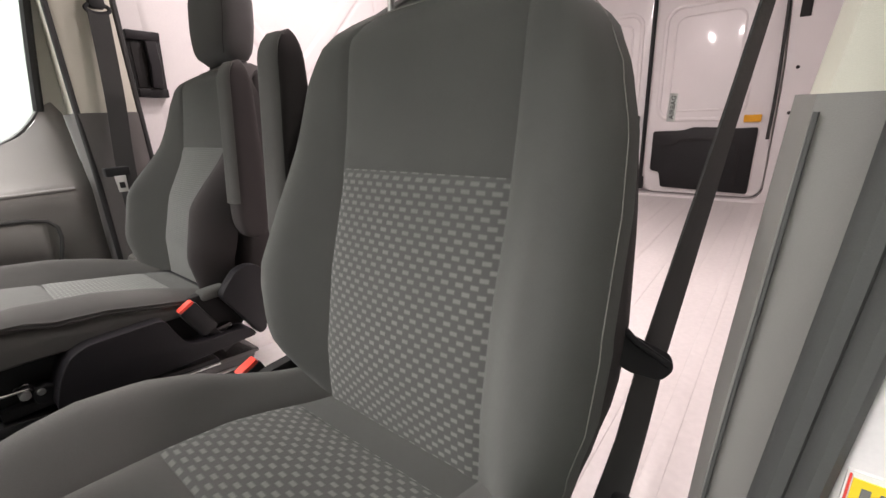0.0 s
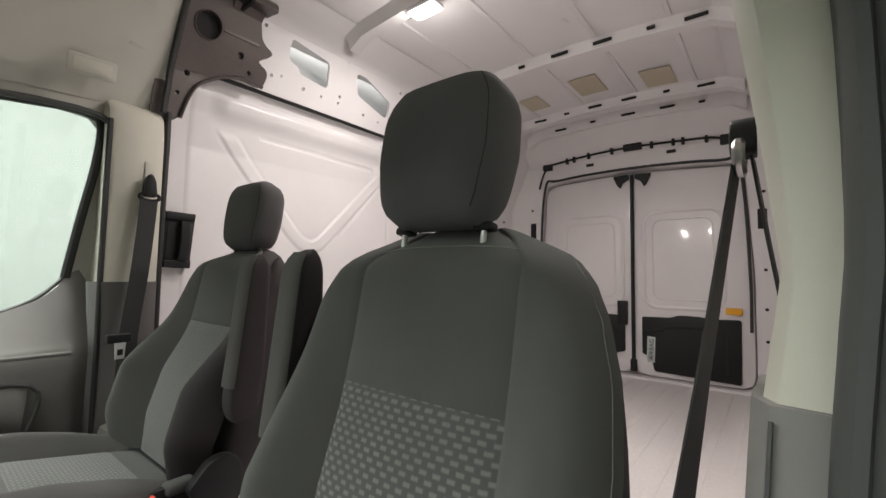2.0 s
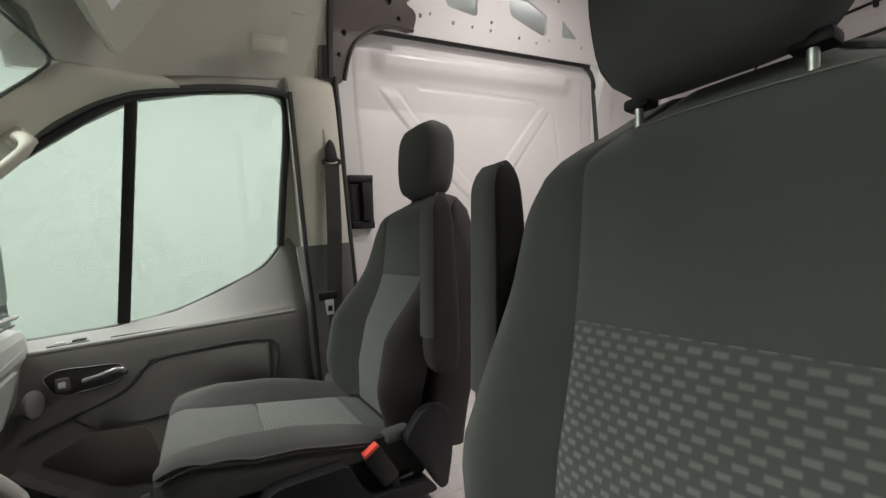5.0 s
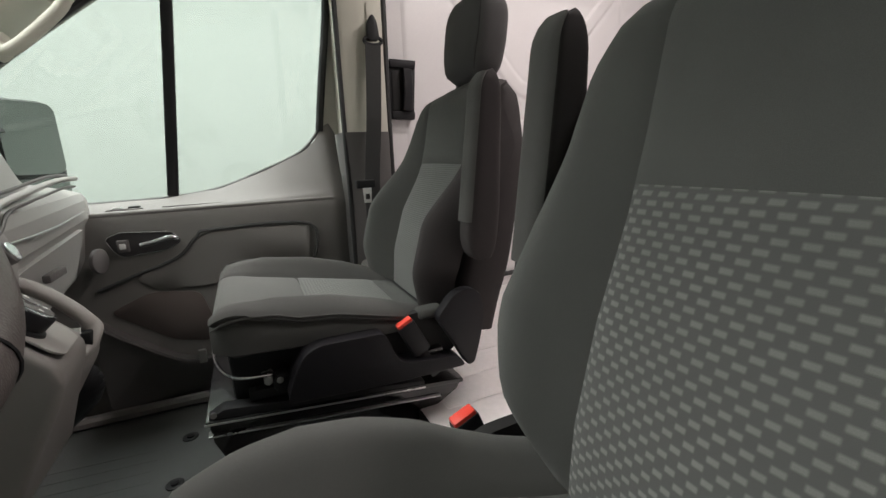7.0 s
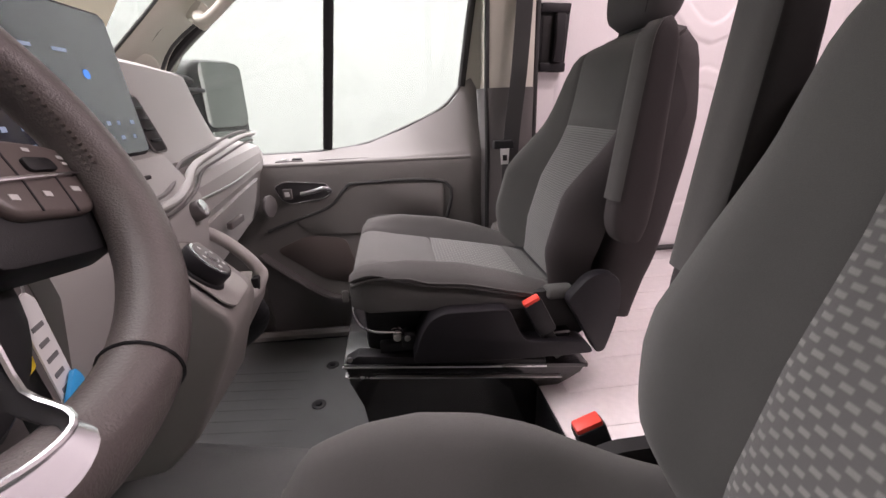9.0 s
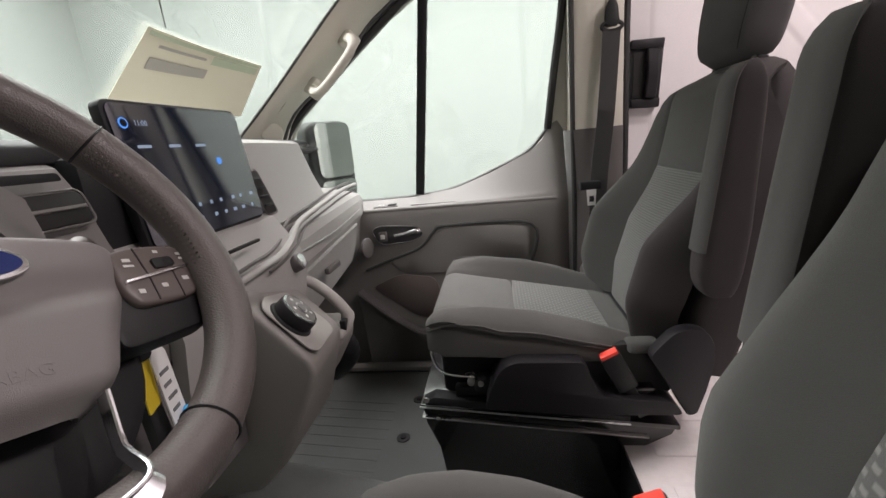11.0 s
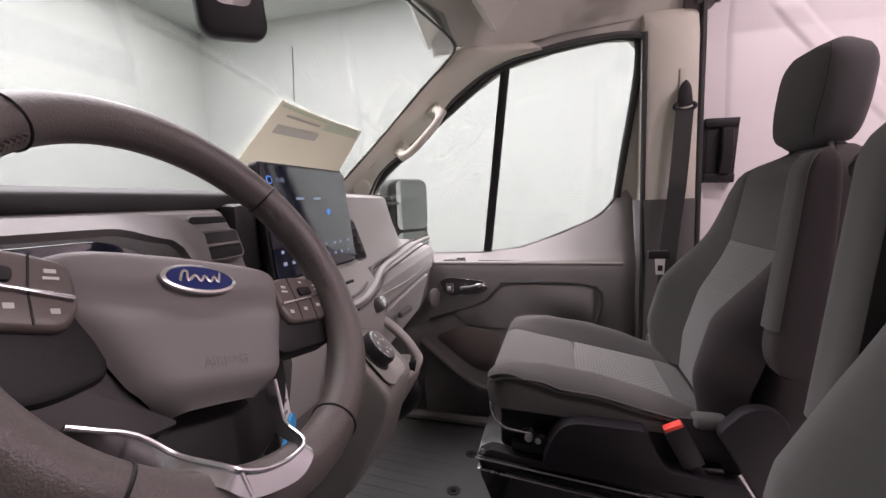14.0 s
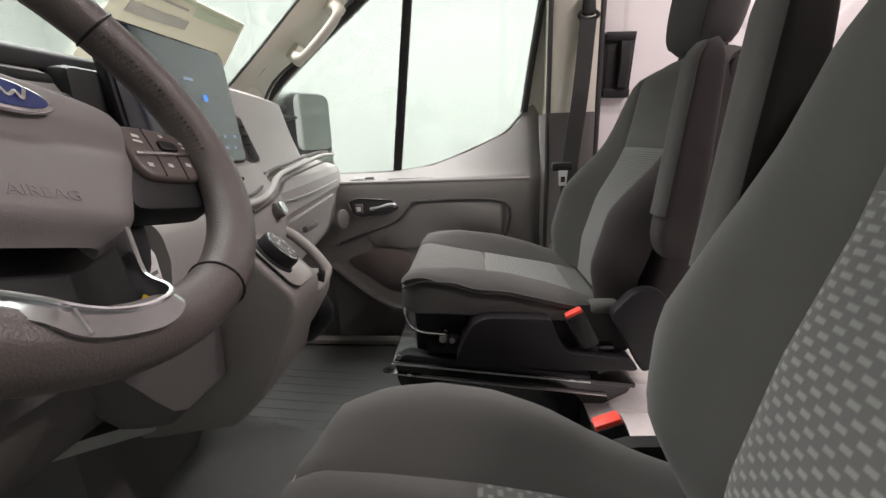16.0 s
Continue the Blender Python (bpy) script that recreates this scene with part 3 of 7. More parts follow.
DOOR_EDGE = [(-0.36, 0.955, 1.45), (-0.293, 0.945, 1.559), (-0.229, 0.942, 1.661), (-0.10, 0.94, 1.752), (0.005, 0.94, 1.835), (0.080, 0.94, 1.910), (0.135, 0.94, 1.950), (0.19, 0.94, 1.985), (0.245, 0.94, 2.012), (0.32, 0.94, 2.038), (0.42, 0.94, 2.052)]


def a_pillar(sgn):
    """Slanted windscreen pillar trim: one rounded face from the glass edge to the door seal, running up into the headliner."""
    screen_edge, door_edge = smooth_path(SCREEN_EDGE, 3), smooth_path(DOOR_EDGE, 3)
    rings = []
    for a, b in zip(screen_edge, door_edge):
        a, b = Vector((a.x, sgn * a.y, a.z)), Vector((b.x, sgn * b.y, b.z))
        inn = Vector((0.55, -sgn * 0.75, -0.35)).normalized()
        ring = [a + Vector((-0.012, sgn * 0.006, 0.006)), a]
        for t in (0.12, 0.3, 0.5, 0.7, 0.88):
            ring.append(a.lerp(b, t) + inn * (0.026 * (1 - abs(2 * t - 1) ** 3)))
        ring += [b, b + Vector((0, sgn * 0.045, 0)), a + Vector((-0.05, sgn * 0.09, 0.02))]
        rings.append(ring)
    return skin(rings)


for sgn, nm in ((1, "pillar_screen_passenger"), (-1, "pillar_screen_driver")):
    structure(part(nm, a_pillar(sgn), TAN, angle=60), "pale beige slanted windscreen pillar trim", "pillar trim")


TOP_EDGE = [(0.138, 0.775, 2.028), (0.146, 0.762, 2.042), (0.144, 0.735, 2.054), (0.122, 0.65, 2.068), (0.082, 0.49, 2.083), (0.052, 0.25, 2.094), (0.042, 0.0, 2.098)]
edge_ = [Vector(p) for p in SCREEN_EDGE[:6]] + [Vector(p) for p in TOP_EDGE]
edge_ += [Vector((p.x, -p.y, p.z)) for p in edge_[-2::-1]]
structure(part("trim_screen_frit", sweep(smooth_path([p + Vector((-0.004, 0, 0.002)) for p in edge_], 3), 0.0045, sides=6, up=(0.7, 0, -0.7)), SEALGREY), "thin dark border round the windscreen", "glass border")


# ---- cargo details ----
def arch(sgn):
    e = empty("wheel_arch", (2.65, sgn * 0.85, 0.80))
    tagged(e, "white painted steel wheel arch box on the cargo floor", "wheel arch", "wheel arches")
    prof_ = blob([(2.18, 0.801), (2.20, 0.98), (2.25, 1.06), (2.34, 1.085), (3.02, 1.085), (3.10, 1.06), (3.16, 0.96), (3.17, 0.801)], 0.05, 4)
    yi = 0.70 if sgn > 0 else 0.80
    part("cover", prism(prof_, sgn * (0.995 - yi), "y", sgn * yi, 0.02, seg=3), WHITE, e)
    return e


arch(1)
arch(-1)
for x0, y0, w_, d_ in ((2.96, 0.43, 0.145, 0.21), (2.92, 0.045, 0.165, 0.26), (3.03, -0.33, 0.165, 0.25)):
    p = part("sound_pad", sheet(lambda u, v: (x0 - d_ / 2 + d_ * u, y0 - w_ / 2 + w_ * v, roof_z(y0 - w_ / 2 + w_ * v) - 0.004), 2, 3, 0.004), TAPE)
    tagged(p, "square buff damping pad glued under the white roof", "damping pad", "roof damping pads")
SLOTS = [(1.69, y) for y in (0.42, 0.12, -0.08, -0.36, -0.55)] + [(2.415, y) for y in (0.46, 0.24, 0.02, -0.20, -0.42, -0.60)] + [(3.215, y) for y in (0.5, 0.30, 0.10, -0.12, -0.34, -0.55)] + [(3.47, y) for y in (0.45, 0.2, -0.05, -0.3, -0.5)]
bm = None
for k, (x, y) in enumerate(SLOTS):
    z = roof_z(y) - (0.028 if x < 3.4 else 0.036)
    long = 0.045 if k % 3 else 0.018
    bm = box(x - 0.006, x + 0.006, y - long, y + long, z - 0.007, z + 0.007, 0.002, bm)
structure(part("trim_bow_slots", bm, PIT), "dark slots pierced in the roof bows", "slots")
for x, y in ((1.66, 0.30), (1.66, -0.30)):
    e = empty("cargo_lamp", (x, y, 2.66))
    tagged(e, "small lit oblong lamp under the cargo roof bow", "roof lamp", "cargo lamps")
    part("base", prism(rounded(0.085, 0.155, 0.02), 0.014, "z", 2.660, 0.004, m=Matrix.Translation((x, y, 0))), LABEL, e)
    part("lens", prism(rounded(0.055, 0.115, 0.025), 0.010, "z", 2.651, 0.003, m=Matrix.Translation((x, y, 0))), LAMPGLOW, e, "bright lens")
for z, xs in ((1.35, (3.1, 3.3, 3.55)), (1.62, (3.2, 3.5)), (1.0, (3.35, 3.6)), (2.0, (3.3, 3.55))):
    for sg in (-1, 1):
        for x in xs:
            structure(part("trim_hole", disc((x, sg * 0.998, z), (0, sg, 0), 0.011, 0.006, 10), PIT), "small dark hole in the body side", "hole")
for sg in (-1, 1):
    structure(part("trim_hinge_pocket", box(3.693, 3.703, sg * 0.79 - 0.025, sg * 0.79 + 0.025, 1.86, 1.99, 0.012), PIT), "dark hinge pocket beside the rear door", "pocket")
    for z in (1.15, 1.35, 1.6, 2.1):
        structure(part("trim_hole", disc((3.702, sg * 0.80, z), (-1, 0, 0), 0.010, 0.006, 10), PIT), "small dark hole in the rear frame", "hole")
    # pressed body-side posts
    for x in (2.50, 3.12):
        structure(part("wall_post", skin([[(x + dx, sg * (side_y(z) - dd), z) for dx, dd in ((-0.07, -0.004), (-0.05, 0.03), (0.05, 0.03), (0.07, -0.004))] for z in (1.146, 1.6, 2.12, 2.30, 2.45, 2.6)]), WHITE), "white pressed steel body post", "post")
    structure(part("wall_rail", skin([[(x, sg * (side_y(1.75) - dd), 1.75 + dz) for dz, dd in ((-0.06, -0.004), (-0.04, 0.022), (0.04, 0.022), (0.06, -0.004))] for x in (2.46 if sg > 0 else 1.04, 3.70)]), WHITE), "white pressed steel side rail", "rail")

# ---- things on the headliner and screen ----
def visor(sgn):
    e = empty("sun_visor", (0.33, sgn * 0.52, 2.12))
    tagged(e, "grey padded sun visor folded against the headliner", "sun visor", "sun visors")
    A, B, C = Vector((0.290, sgn * 0.745, 2.045)), Vector((0.236, sgn * 0.24, 2.075)), Vector((0.432, sgn * 0.72, 2.250))
    r, u = (B - A), (C - A)
    m = frame_of((A + B) / 2 + u / 2, r, u)
    if m.to_3x3().col[2].z > 0:
        m = frame_of((A + B) / 2 + u / 2, -r, u)
    L_, W_ = r.length, u.length
    slab = part("pad", prism(rounded(L_, W_, 0.04, 5), 0.022, "z", -0.022, 0.008, m=m, seg=3), LINER, e, "grey padded slab")
    part("edge_strip", sweep([m @ Vector((x, -W_ / 2 + 0.006, 0.0)) for x in np.linspace(-L_ / 2 + 0.05, L_ / 2 - 0.05, 8)], 0.005, sides=6), TAN, slab)
    part("rod", sweep([m @ Vector((-L_ / 2 * (1), -W_ / 2 + 0.02, -0.02)), m @ Vector((L_ / 2, -W_ / 2 + 0.02, -0.02))], 0.006, sides=8), TAN, e)
    if sgn > 0:
        lm = frame_of((0.322, 0.502, 2.140), r, u)
        if lm.to_3x3().col[2].z > 0:
            lm = frame_of((0.322, 0.502, 2.140), -r, u)
        c = m.inverted() @ lm.translation
        c.z = 0.0
        lm.translation = m @ c
        lab = part("warning_label", box(-0.075, 0.075, -0.045, 0.045, 0.0, 0.0012, m=lm), LABEL, slab, "white warning label with a yellow band")
        part("label_band", box(-0.075, 0.075, 0.033, 0.045, 0.0012, 0.002, m=lm), YELLOW, lab)
        part("label_sign", disc(lm @ Vector((0.055, 0.018, 0.0012)), lm.to_3x3().col[2], 0.011, 0.0006, 16), RED, lab)
        for k in range(5):
            part("print_bar", box(-0.062, 0.030 - 0.012 * (k % 2), 0.020 - k * 0.012, 0.024 - k * 0.012, 0.0012, 0.0018, m=lm), INK, lab)
    return e


visor(1)
visor(-1)
lamp_m = frame_of((0.690, 0.850, 2.190), (1, 0, 0.01), (0, -0.33, 0.94))
if lamp_m.to_3x3().col[2].y > 0:
    lamp_m = frame_of((0.690, 0.850, 2.190), (-1, 0, 0), (0, -0.33, 0.94))
e = empty("coat_hook_cover", (0.69, 0.85, 2.19))
tagged(e, "beige plastic oblong cover let into the headliner side", "cover plate")
part("frame", prism(rounded(0.125, 0.062, 0.010), 0.006, "z", -0.001, 0.002, m=lamp_m), LINER, e)
part("inset", prism(rounded(0.098, 0.040, 0.006), 0.003, "z", 0.0045, 0.001, m=lamp_m), TAN, e, "paler ribbed inset")
e = empty("headliner_clip", (0.79, 0.815, 2.30))
tagged(e, "small beige oval clip in the headliner side", "clip")
part("button", prism(rounded(0.048, 0.014, 0.006), 0.004, "z", 0, 0.001, m=Matrix.Translation((0.107, -0.040, 0.108)) @ lamp_m), LINER, e)

# interior mirror
e = empty("interior_mirror", (-0.05, 0.0, 1.88))
tagged(e, "black interior mirror hanging from the windscreen", "rear-view mirror")
im = frame_of((-0.067, -0.033, 1.880), (0.55, 0.83, 0.12), (0.1, 0, 1))
if im.to_3x3().col[2].x < 0:
    im = frame_of((-0.067, -0.033, 1.880), (-0.55, -0.83, -0.12), (0.1, 0, 1))
part("housing", prism(rounded(0.115, 0.110, 0.028, 5), 0.035, "z", -0.032, 0.010, m=im, seg=3), BLACK, e, "black housing")
part("glass", prism(rounded(0.066, 0.044, 0.018, 5), 0.002, "z", 0.002, 0, m=im @ Matrix.Translation((0, 0.02, 0))), MIRROR, e, "mirror glass")
part("stem", sweep([im @ Vector((0.03, 0.0, -0.03)), im @ Vector((0.05, 0.06, -0.08))], 0.012, sides=10), BLACK, e)
part("sensor_box", box(-0.135, -0.080, -0.04, 0.10, 1.940, 2.02, 0.015), BLACK, e)

# price sheet taped inside the glass, seen from its back
def on_screen(y, z, d):
    return Vector((screen_x(y, z) + 0.80 * d, y, z - 0.6 * d))


def sheet_at(u, v):
    y = (0.295 - 0.003 * v) * (1 - u) + (0.630 + 0.039 * v) * u
    z = (1.809 - 0.178 * v) * (1 - u) + (1.775 - 0.124 * v) * u
    return on_screen(y, z, 0.008 + 0.002 * math.sin(6 * u))


e = part("window_sheet", sheet(sheet_at, 8, 6, 0.0008), PAPER)
tagged(e, "cream price sheet taped inside the windscreen, seen from behind", "paper sheet")


def patch(u0, u1, v0, v1, mat, nm):
    def fn(u, v):
        p = sheet_at(u0 + (u1 - u0) * u, v0 + (v1 - v0) * v)
        return p + Vector((0.0022, 0, -0.0016))

    return part(nm, sheet(fn, 4, 2, 0.0004), mat, e)


patch(0.02, 0.98, 0.02, 0.06, PAPERGREEN, "print_block")
patch(0.55, 0.97, 0.07, 0.18, PAPERGREEN, "print_block")
patch(0.10, 0.55, 0.26, 0.38, PAPERGREY, "print_block")
patch(0.12, 0.50, 0.12, 0.15, PAPERGREY, "print_block")
wire = part("aerial_wire", sweep([on_screen(0.334, 1.812, 0.006), on_screen(0.284, 1.862, 0.006), on_screen(0.233, 1.911, 0.006)], 0.0013, sides=5), BLACK)
tagged(wire, "thin black aerial wire on the windscreen glass", "wire")

# grab handle on the screen pillar
e = empty("grab_handle", (0.0, 0.75, 1.77))
tagged(e, "beige plastic grab handle on the screen pillar", "grab handle")
part("bar", sweep(smooth_path([(0.052, 0.815, 1.850), (0.070, 0.770, 1.846), (0.088, 0.738, 1.825), (0.074, 0.730, 1.792), (0.010, 0.734, 1.732), (-0.034, 0.740, 1.700), (-0.060, 0.752, 1.700), (-0.080, 0.80, 1.720)], 6), 0.0165, 0.0135, sides=14), TAN, e)
part("foot", prism(rounded(0.055, 0.050, 0.016), 0.05, "z", -0.02, 0.008, m=frame_of((0.050, 0.820, 1.852), (0.62, 0.2, 0.75), (0.4, -0.5, -0.2))), TAN, e)
part("foot", prism(rounded(0.060, 0.050, 0.016), 0.05, "z", -0.02, 0.008, m=frame_of((-0.082, 0.810, 1.722), (0.62, 0.2, 0.75), (0.4, -0.5, -0.2))), TAN, e)
e = empty("pillar_speaker", (-0.26, 0.80, 1.58))
tagged(e, "round beige tweeter cover at the foot of the screen pillar", "speaker cover")
part("dome", disc((-0.262, 0.815, 1.594), (0.62, -0.75, -0.1), 0.036, 0.022, 28, 0.008), TAN, e)


# ---- seats ----
def seat(name, back_at, cushion_at, side, label, arm_at, head_at, lumbar=0.0, inner_cut=0.0):
    """A bucket seat facing -x. back_at: foot of the backrest's front plane; cushion_at: (x rear, y, z top); side: +1 where the armrest is at +y of it."""
    bx, by, bz = back_at
    cx, cy, cz = cushion_at
    th = empty(name, (cx - 0.2, cy, 0.95))
    tagged(th, label, "seat", "front seats")
    cloth = DASHES if side > 0 else RIBBED
    up, out = Vector((0.187, 0, 0.982)), Vector((-0.982, 0, 0.187))
    H = 0.645 if side > 0 else 0.632
    WIDTH = ((0, 0.225), (0.06, 0.258), (0.14, 0.278), (0.22, 0.282), (0.36, 0.274), (0.45, 0.263), (0.52, 0.243), (0.57, 0.208), (0.60, 0.170), (0.625, 0.132), (H, 0.085))

    def w(h, sg=0):
        if sg == -side and not inner_cut:
            return lerp(WIDTH, h) - 0.016 * smoothstep(0.0, 0.08, h) * (1 - smoothstep(0.50, 0.60, h)) + 0.012 * smoothstep(0.56, 0.63, h)
        taper = lerp(((0, 0.064), (0.05, 0.060), (0.10, 0.045), (0.16, 0.014), (0.2, 0)), h) if sg == side and not inner_cut else 0.0
        taper -= 0.028 * smoothstep(0.40, 0.57, h) + 0.032 * smoothstep(0.56, 0.63, h) if sg == side and not inner_cut else 0.0
        return lerp(WIDTH, h) - taper - (inner_cut * smoothstep(-0.02, 0.08, h) * (1 - smoothstep(0.50, 0.60, h)) if sg == side else 0.0)

    def on_back(s, h, d):
        return Vector((bx, by, bz)) + Vector((0, s, 0)) + up * h + out * d

    def depth(s, h):
        a = abs(s)
        bol = lerp(((0, 0.040), (0.1, 0.060), (0.24, 0.062), (0.34, 0.046), (0.44, 0.024), (0.54, 0.008), (0.625, 0.0)), h)
        bol += 0.6 * lumbar * smoothstep(0.42, 0.25, h)
        d = bol * smoothstep(0.135, 0.215, a) - (0.10 - 0.075 * smoothstep(0.44, 0.60, h) * (side < 0)) * (a / w(h, math.copysign(1, s))) ** 16
        d -= 0.075 * smoothstep(0.54, H + 0.004, h) ** 2
        d += lerp(((0, 0.012), (0.12, 0.024), (0.24, 0.020), (0.36, 0.004), (0.45, 0.0)), h)
        d += lumbar * lerp(((0, 1.1), (0.12, 1.1), (0.25, 0.8), (0.34, 0.2), (0.392, 0)), h)
        d += 0.010 * math.cos(min(a / 0.14, 1) * math.pi / 2) * smoothstep(0.0, 0.15, h)
        return d

    def groove(e):
        return -0.006 * math.exp(-((e / 0.006) ** 2))

    INS = 0.392

    def seam(h):
        return min(0.142, 0.72 * w(h))

    # body behind the cloth panels
    rings = []
    for k in range(19):
        h = -0.02 + (H + 0.004) * k / 18
        fwd = lumbar * smoothstep(0.40, 0.22, h)
        dome = math.sqrt(max(0.04, 1 - (max(0.0, h - 0.42) / (H - 0.415)) ** 2))
        ring = []
        for a in range(28):
            an = 2 * math.pi * a / 28
            c, s = math.cos(an), math.sin(an)
            wc = (w(max(h, 0), 1 if c > 0 else -1) - 0.004) * (1 - 0.07 * smoothstep(0.42, H, h))
            ring.append(on_back(wc * math.copysign(abs(c) ** 0.45, c), h, -0.075 + fwd / 2 + (0.062 + fwd / 2) * math.copysign(abs(s) ** 0.42, s) * (1 - 0.45 * smoothstep(0.40, H, h)) * (dome if s < 0 else 1) + 0.045 * (1 - dome) * max(0.0, -s) - 0.022 * smoothstep(0.40, H, h)))
        rings.append(ring)
    back = part("backrest", skin(rings), FABRIC_SIDE, th, "dark brown-grey cloth backrest shell")

    def panel(nm, s0, s1, h0, h1, nu, nv, mat, lab="", uv=False):
        def fn(u, v):
            h = h0 + (h1 - h0) * v
            a, b = s0(h), s1(h)
            s = a + (b - a) * u
            e = min(abs(s - a), abs(b - s), abs(h - h0), abs(h1 - h) if h1 < H - 0.01 else 9)
            return on_back(s, h, depth(s, h) + groove(e))

        return part(nm, sheet(fn, nu, nv, -0.012, (lambda u, v: (s0(0.2) + (s1(0.2) - s0(0.2)) * u, h0 + (h1 - h0) * v)) if uv else None), mat, back, lab, angle=70)

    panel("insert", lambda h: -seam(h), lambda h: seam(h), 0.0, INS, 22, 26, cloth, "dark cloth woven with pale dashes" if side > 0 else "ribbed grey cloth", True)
    panel("upper_panel", lambda h: -seam(h), lambda h: seam(h), INS, H, 18, 18, FABRIC, "plain dark grey cloth")
    for sg in (-1, 1):
        rim_ = (lambda h: 0.70 * w(h, side)) if sg == side and inner_cut else (lambda h, sg=sg: w(h, sg))
        a_, b_ = (lambda h: seam(h)), rim_
        if sg > 0:
            panel("bolster", a_, b_, -0.01, H, 14, 34, FABRIC, "plain dark grey cloth")
        else:
            panel("bolster", lambda h, b_=b_: -b_(h), lambda h: -seam(h), -0.01, H, 14, 34, FABRIC, "plain dark grey cloth")
    # inner side in the darker cloth: part of its dark is shade painted in
    if inner_cut:
        lo, hi = (lambda h: 0.70 * w(h, side)), (lambda h: w(h, side))
        if side > 0:
            panel("side_panel", lo, hi, -0.01, H, 10, 34, FABRIC_SIDE, "side cloth, dark brown-grey with shade in it")
        else:
            panel("side_panel", lambda h: -hi(h), lambda h: -lo(h), -0.01, H, 10, 34, FABRIC_SIDE, "side cloth, dark brown-grey with shade in it")
    # stitched seams
    for sg in ((-side,) if inner_cut else (-1, 1)):
        path = [on_back(sg * (w(h, sg) * 0.985), h, depth(sg * w(h, sg) * 0.985, h) + 0.001) for h in np.linspace(0.02, 0.60, 30)]
        part("side_stitch", sweep(path, 0.0008, sides=4, up=(0, 1, 0)), STITCH, back, "pale side stitching")
    path = [on_back(s, 0.607 - 0.05 * (s / 0.17) ** 4 * 0.3, depth(s, 0.607) + 0.003) for s in np.linspace(-0.15, 0.15, 18)]
    part("top_stitch", sweep(path, 0.0010, sides=4), STITCH, back, "stitched top seam")
    # woven tag on the outer edge
    zt = Vector((-0.80, -side * 0.60, 0.15)).normalized()
    m = frame_of(on_back(-side * 0.2465, 0.498, depth(-side * 0.2465, 0.498) + 0.004), up, zt.cross(up))
    tag = part("tag", box(-0.018, 0.018, -0.0055, 0.0055, -0.0015, 0.0015, 0.001, m=m), LABEL, back, "small white woven tag")
    part("tag_text", text_mesh("AIRBAG", 0.0085, m @ Matrix.Translation((0, 0, 0.0018))), INK, tag, "grey tag lettering")

    # head restraint
    def on_head(s, h, d):
        return on_back(s + (0.018 if side > 0 else 0.0), 0.625 + h, d)

    rings = []
    for k in range(15):
        t = k / 14
        h = head_at[0] + head_at[1] * t
        rnd = (1 - abs(2 * t - 1) ** 5) ** 0.5 if 0 < t < 1 else 0.0
        ww = 0.95 * lerp(((0, 0.098), (0.15, 0.114), (0.45, 0.128), (0.75, 0.126), (0.9, 0.110), (1, 0.085)), t) * (0.80 + 0.20 * rnd)
        tk = 0.052 * (0.35 + 0.65 * rnd)
        ring = []
        for a in range(32):
            an = 2 * math.pi * a / 32
            c, s = math.cos(an), math.sin(an)
            ss = ww * math.copysign(abs(c) ** 0.5, c)
            ring.append(on_head(ss, h, head_at[2] + 0.012 * t + tk * math.copysign(abs(s) ** 0.62, s)))
        rings.append(ring)
    head = part("head_restraint", skin(rings), HEADCLOTH, th, "dark grey cloth head restraint")
    for sg in (-1, 1):
        path = []
        for k in range(1, 14):
            p = rings[k]
            path.append(p[3] if sg > 0 else p[12])
        part("stitch", sweep(path, 0.0009, sides=4), FABRIC_SIDE, head, "stitched side seam")
        part("post", sweep([on_head(sg * 0.078, -0.03, head_at[2] - 0.012), on_head(sg * 0.078, 0.06, head_at[2] - 0.006)], 0.0048, sides=10), STEEL, head, "chrome post")
        part("guide", box(-0.016, 0.016, -0.011, 0.011, -0.004, 0.009, 0.004, m=frame_of(on_head(sg * 0.078, H - 0.628, head_at[2] - 0.012), (0, 1, 0), -out) @ pose(0, 0, 0)), BLACK, head, "black post guide")

    # cushion
    L, WC = (0.440 if side < 0 else 0.432), 0.268
    REAR = 0.062 if side > 0 else 0.02

    def on_cush(s, f, z):
        return Vector((cx - f, cy + s, cz + z))

    def cw(f):
        return lerp(((-0.07, 0.235), (0, 0.245), (0.1, 0.268), (0.25, WC), (0.38, WC), (0.43, 0.268), (L, 0.245)), f)

    def cz_of(s, f):
        a = abs(s)
        if side < 0:
            # tilted cushion: high nose, raised bolsters, a crisp welted edge
            z = lerp(((-0.07, 0.018), (0, 0.028), (0.1, 0.042), (0.2, 0.050), (0.32, 0.042), (0.40, 0.012), (L, 0.002)), f) * smoothstep(0.135, 0.205, a)
            z -= lerp(((-0.07, 0.022), (0.28, 0.030), (0.38, 0.006), (L, 0.004)), f) * (a / cw(f)) ** 9
            if s < 0:
                z += 0.020 * smoothstep(0.32, 0.41, f) * smoothstep(0.15, 0.24, a)
            return z + lerp(((-0.07, -0.056), (0, -0.040), (0.1, -0.020), (0.24, 0.007), (0.34, 0.026), (0.40, 0.039), (0.425, 0.038), (L, 0.026)), f)
        z = lerp(((-0.07, 0.020), (0, 0.030), (0.06, 0.026), (0.105, 0.026), (0.155, 0.038), (0.215, 0.051), (0.285, 0.053), (0.345, 0.040), (0.395, 0.018), (L, -0.014)), f) * smoothstep(0.135, 0.205, a) - 0.075 * (a / cw(f)) ** 18
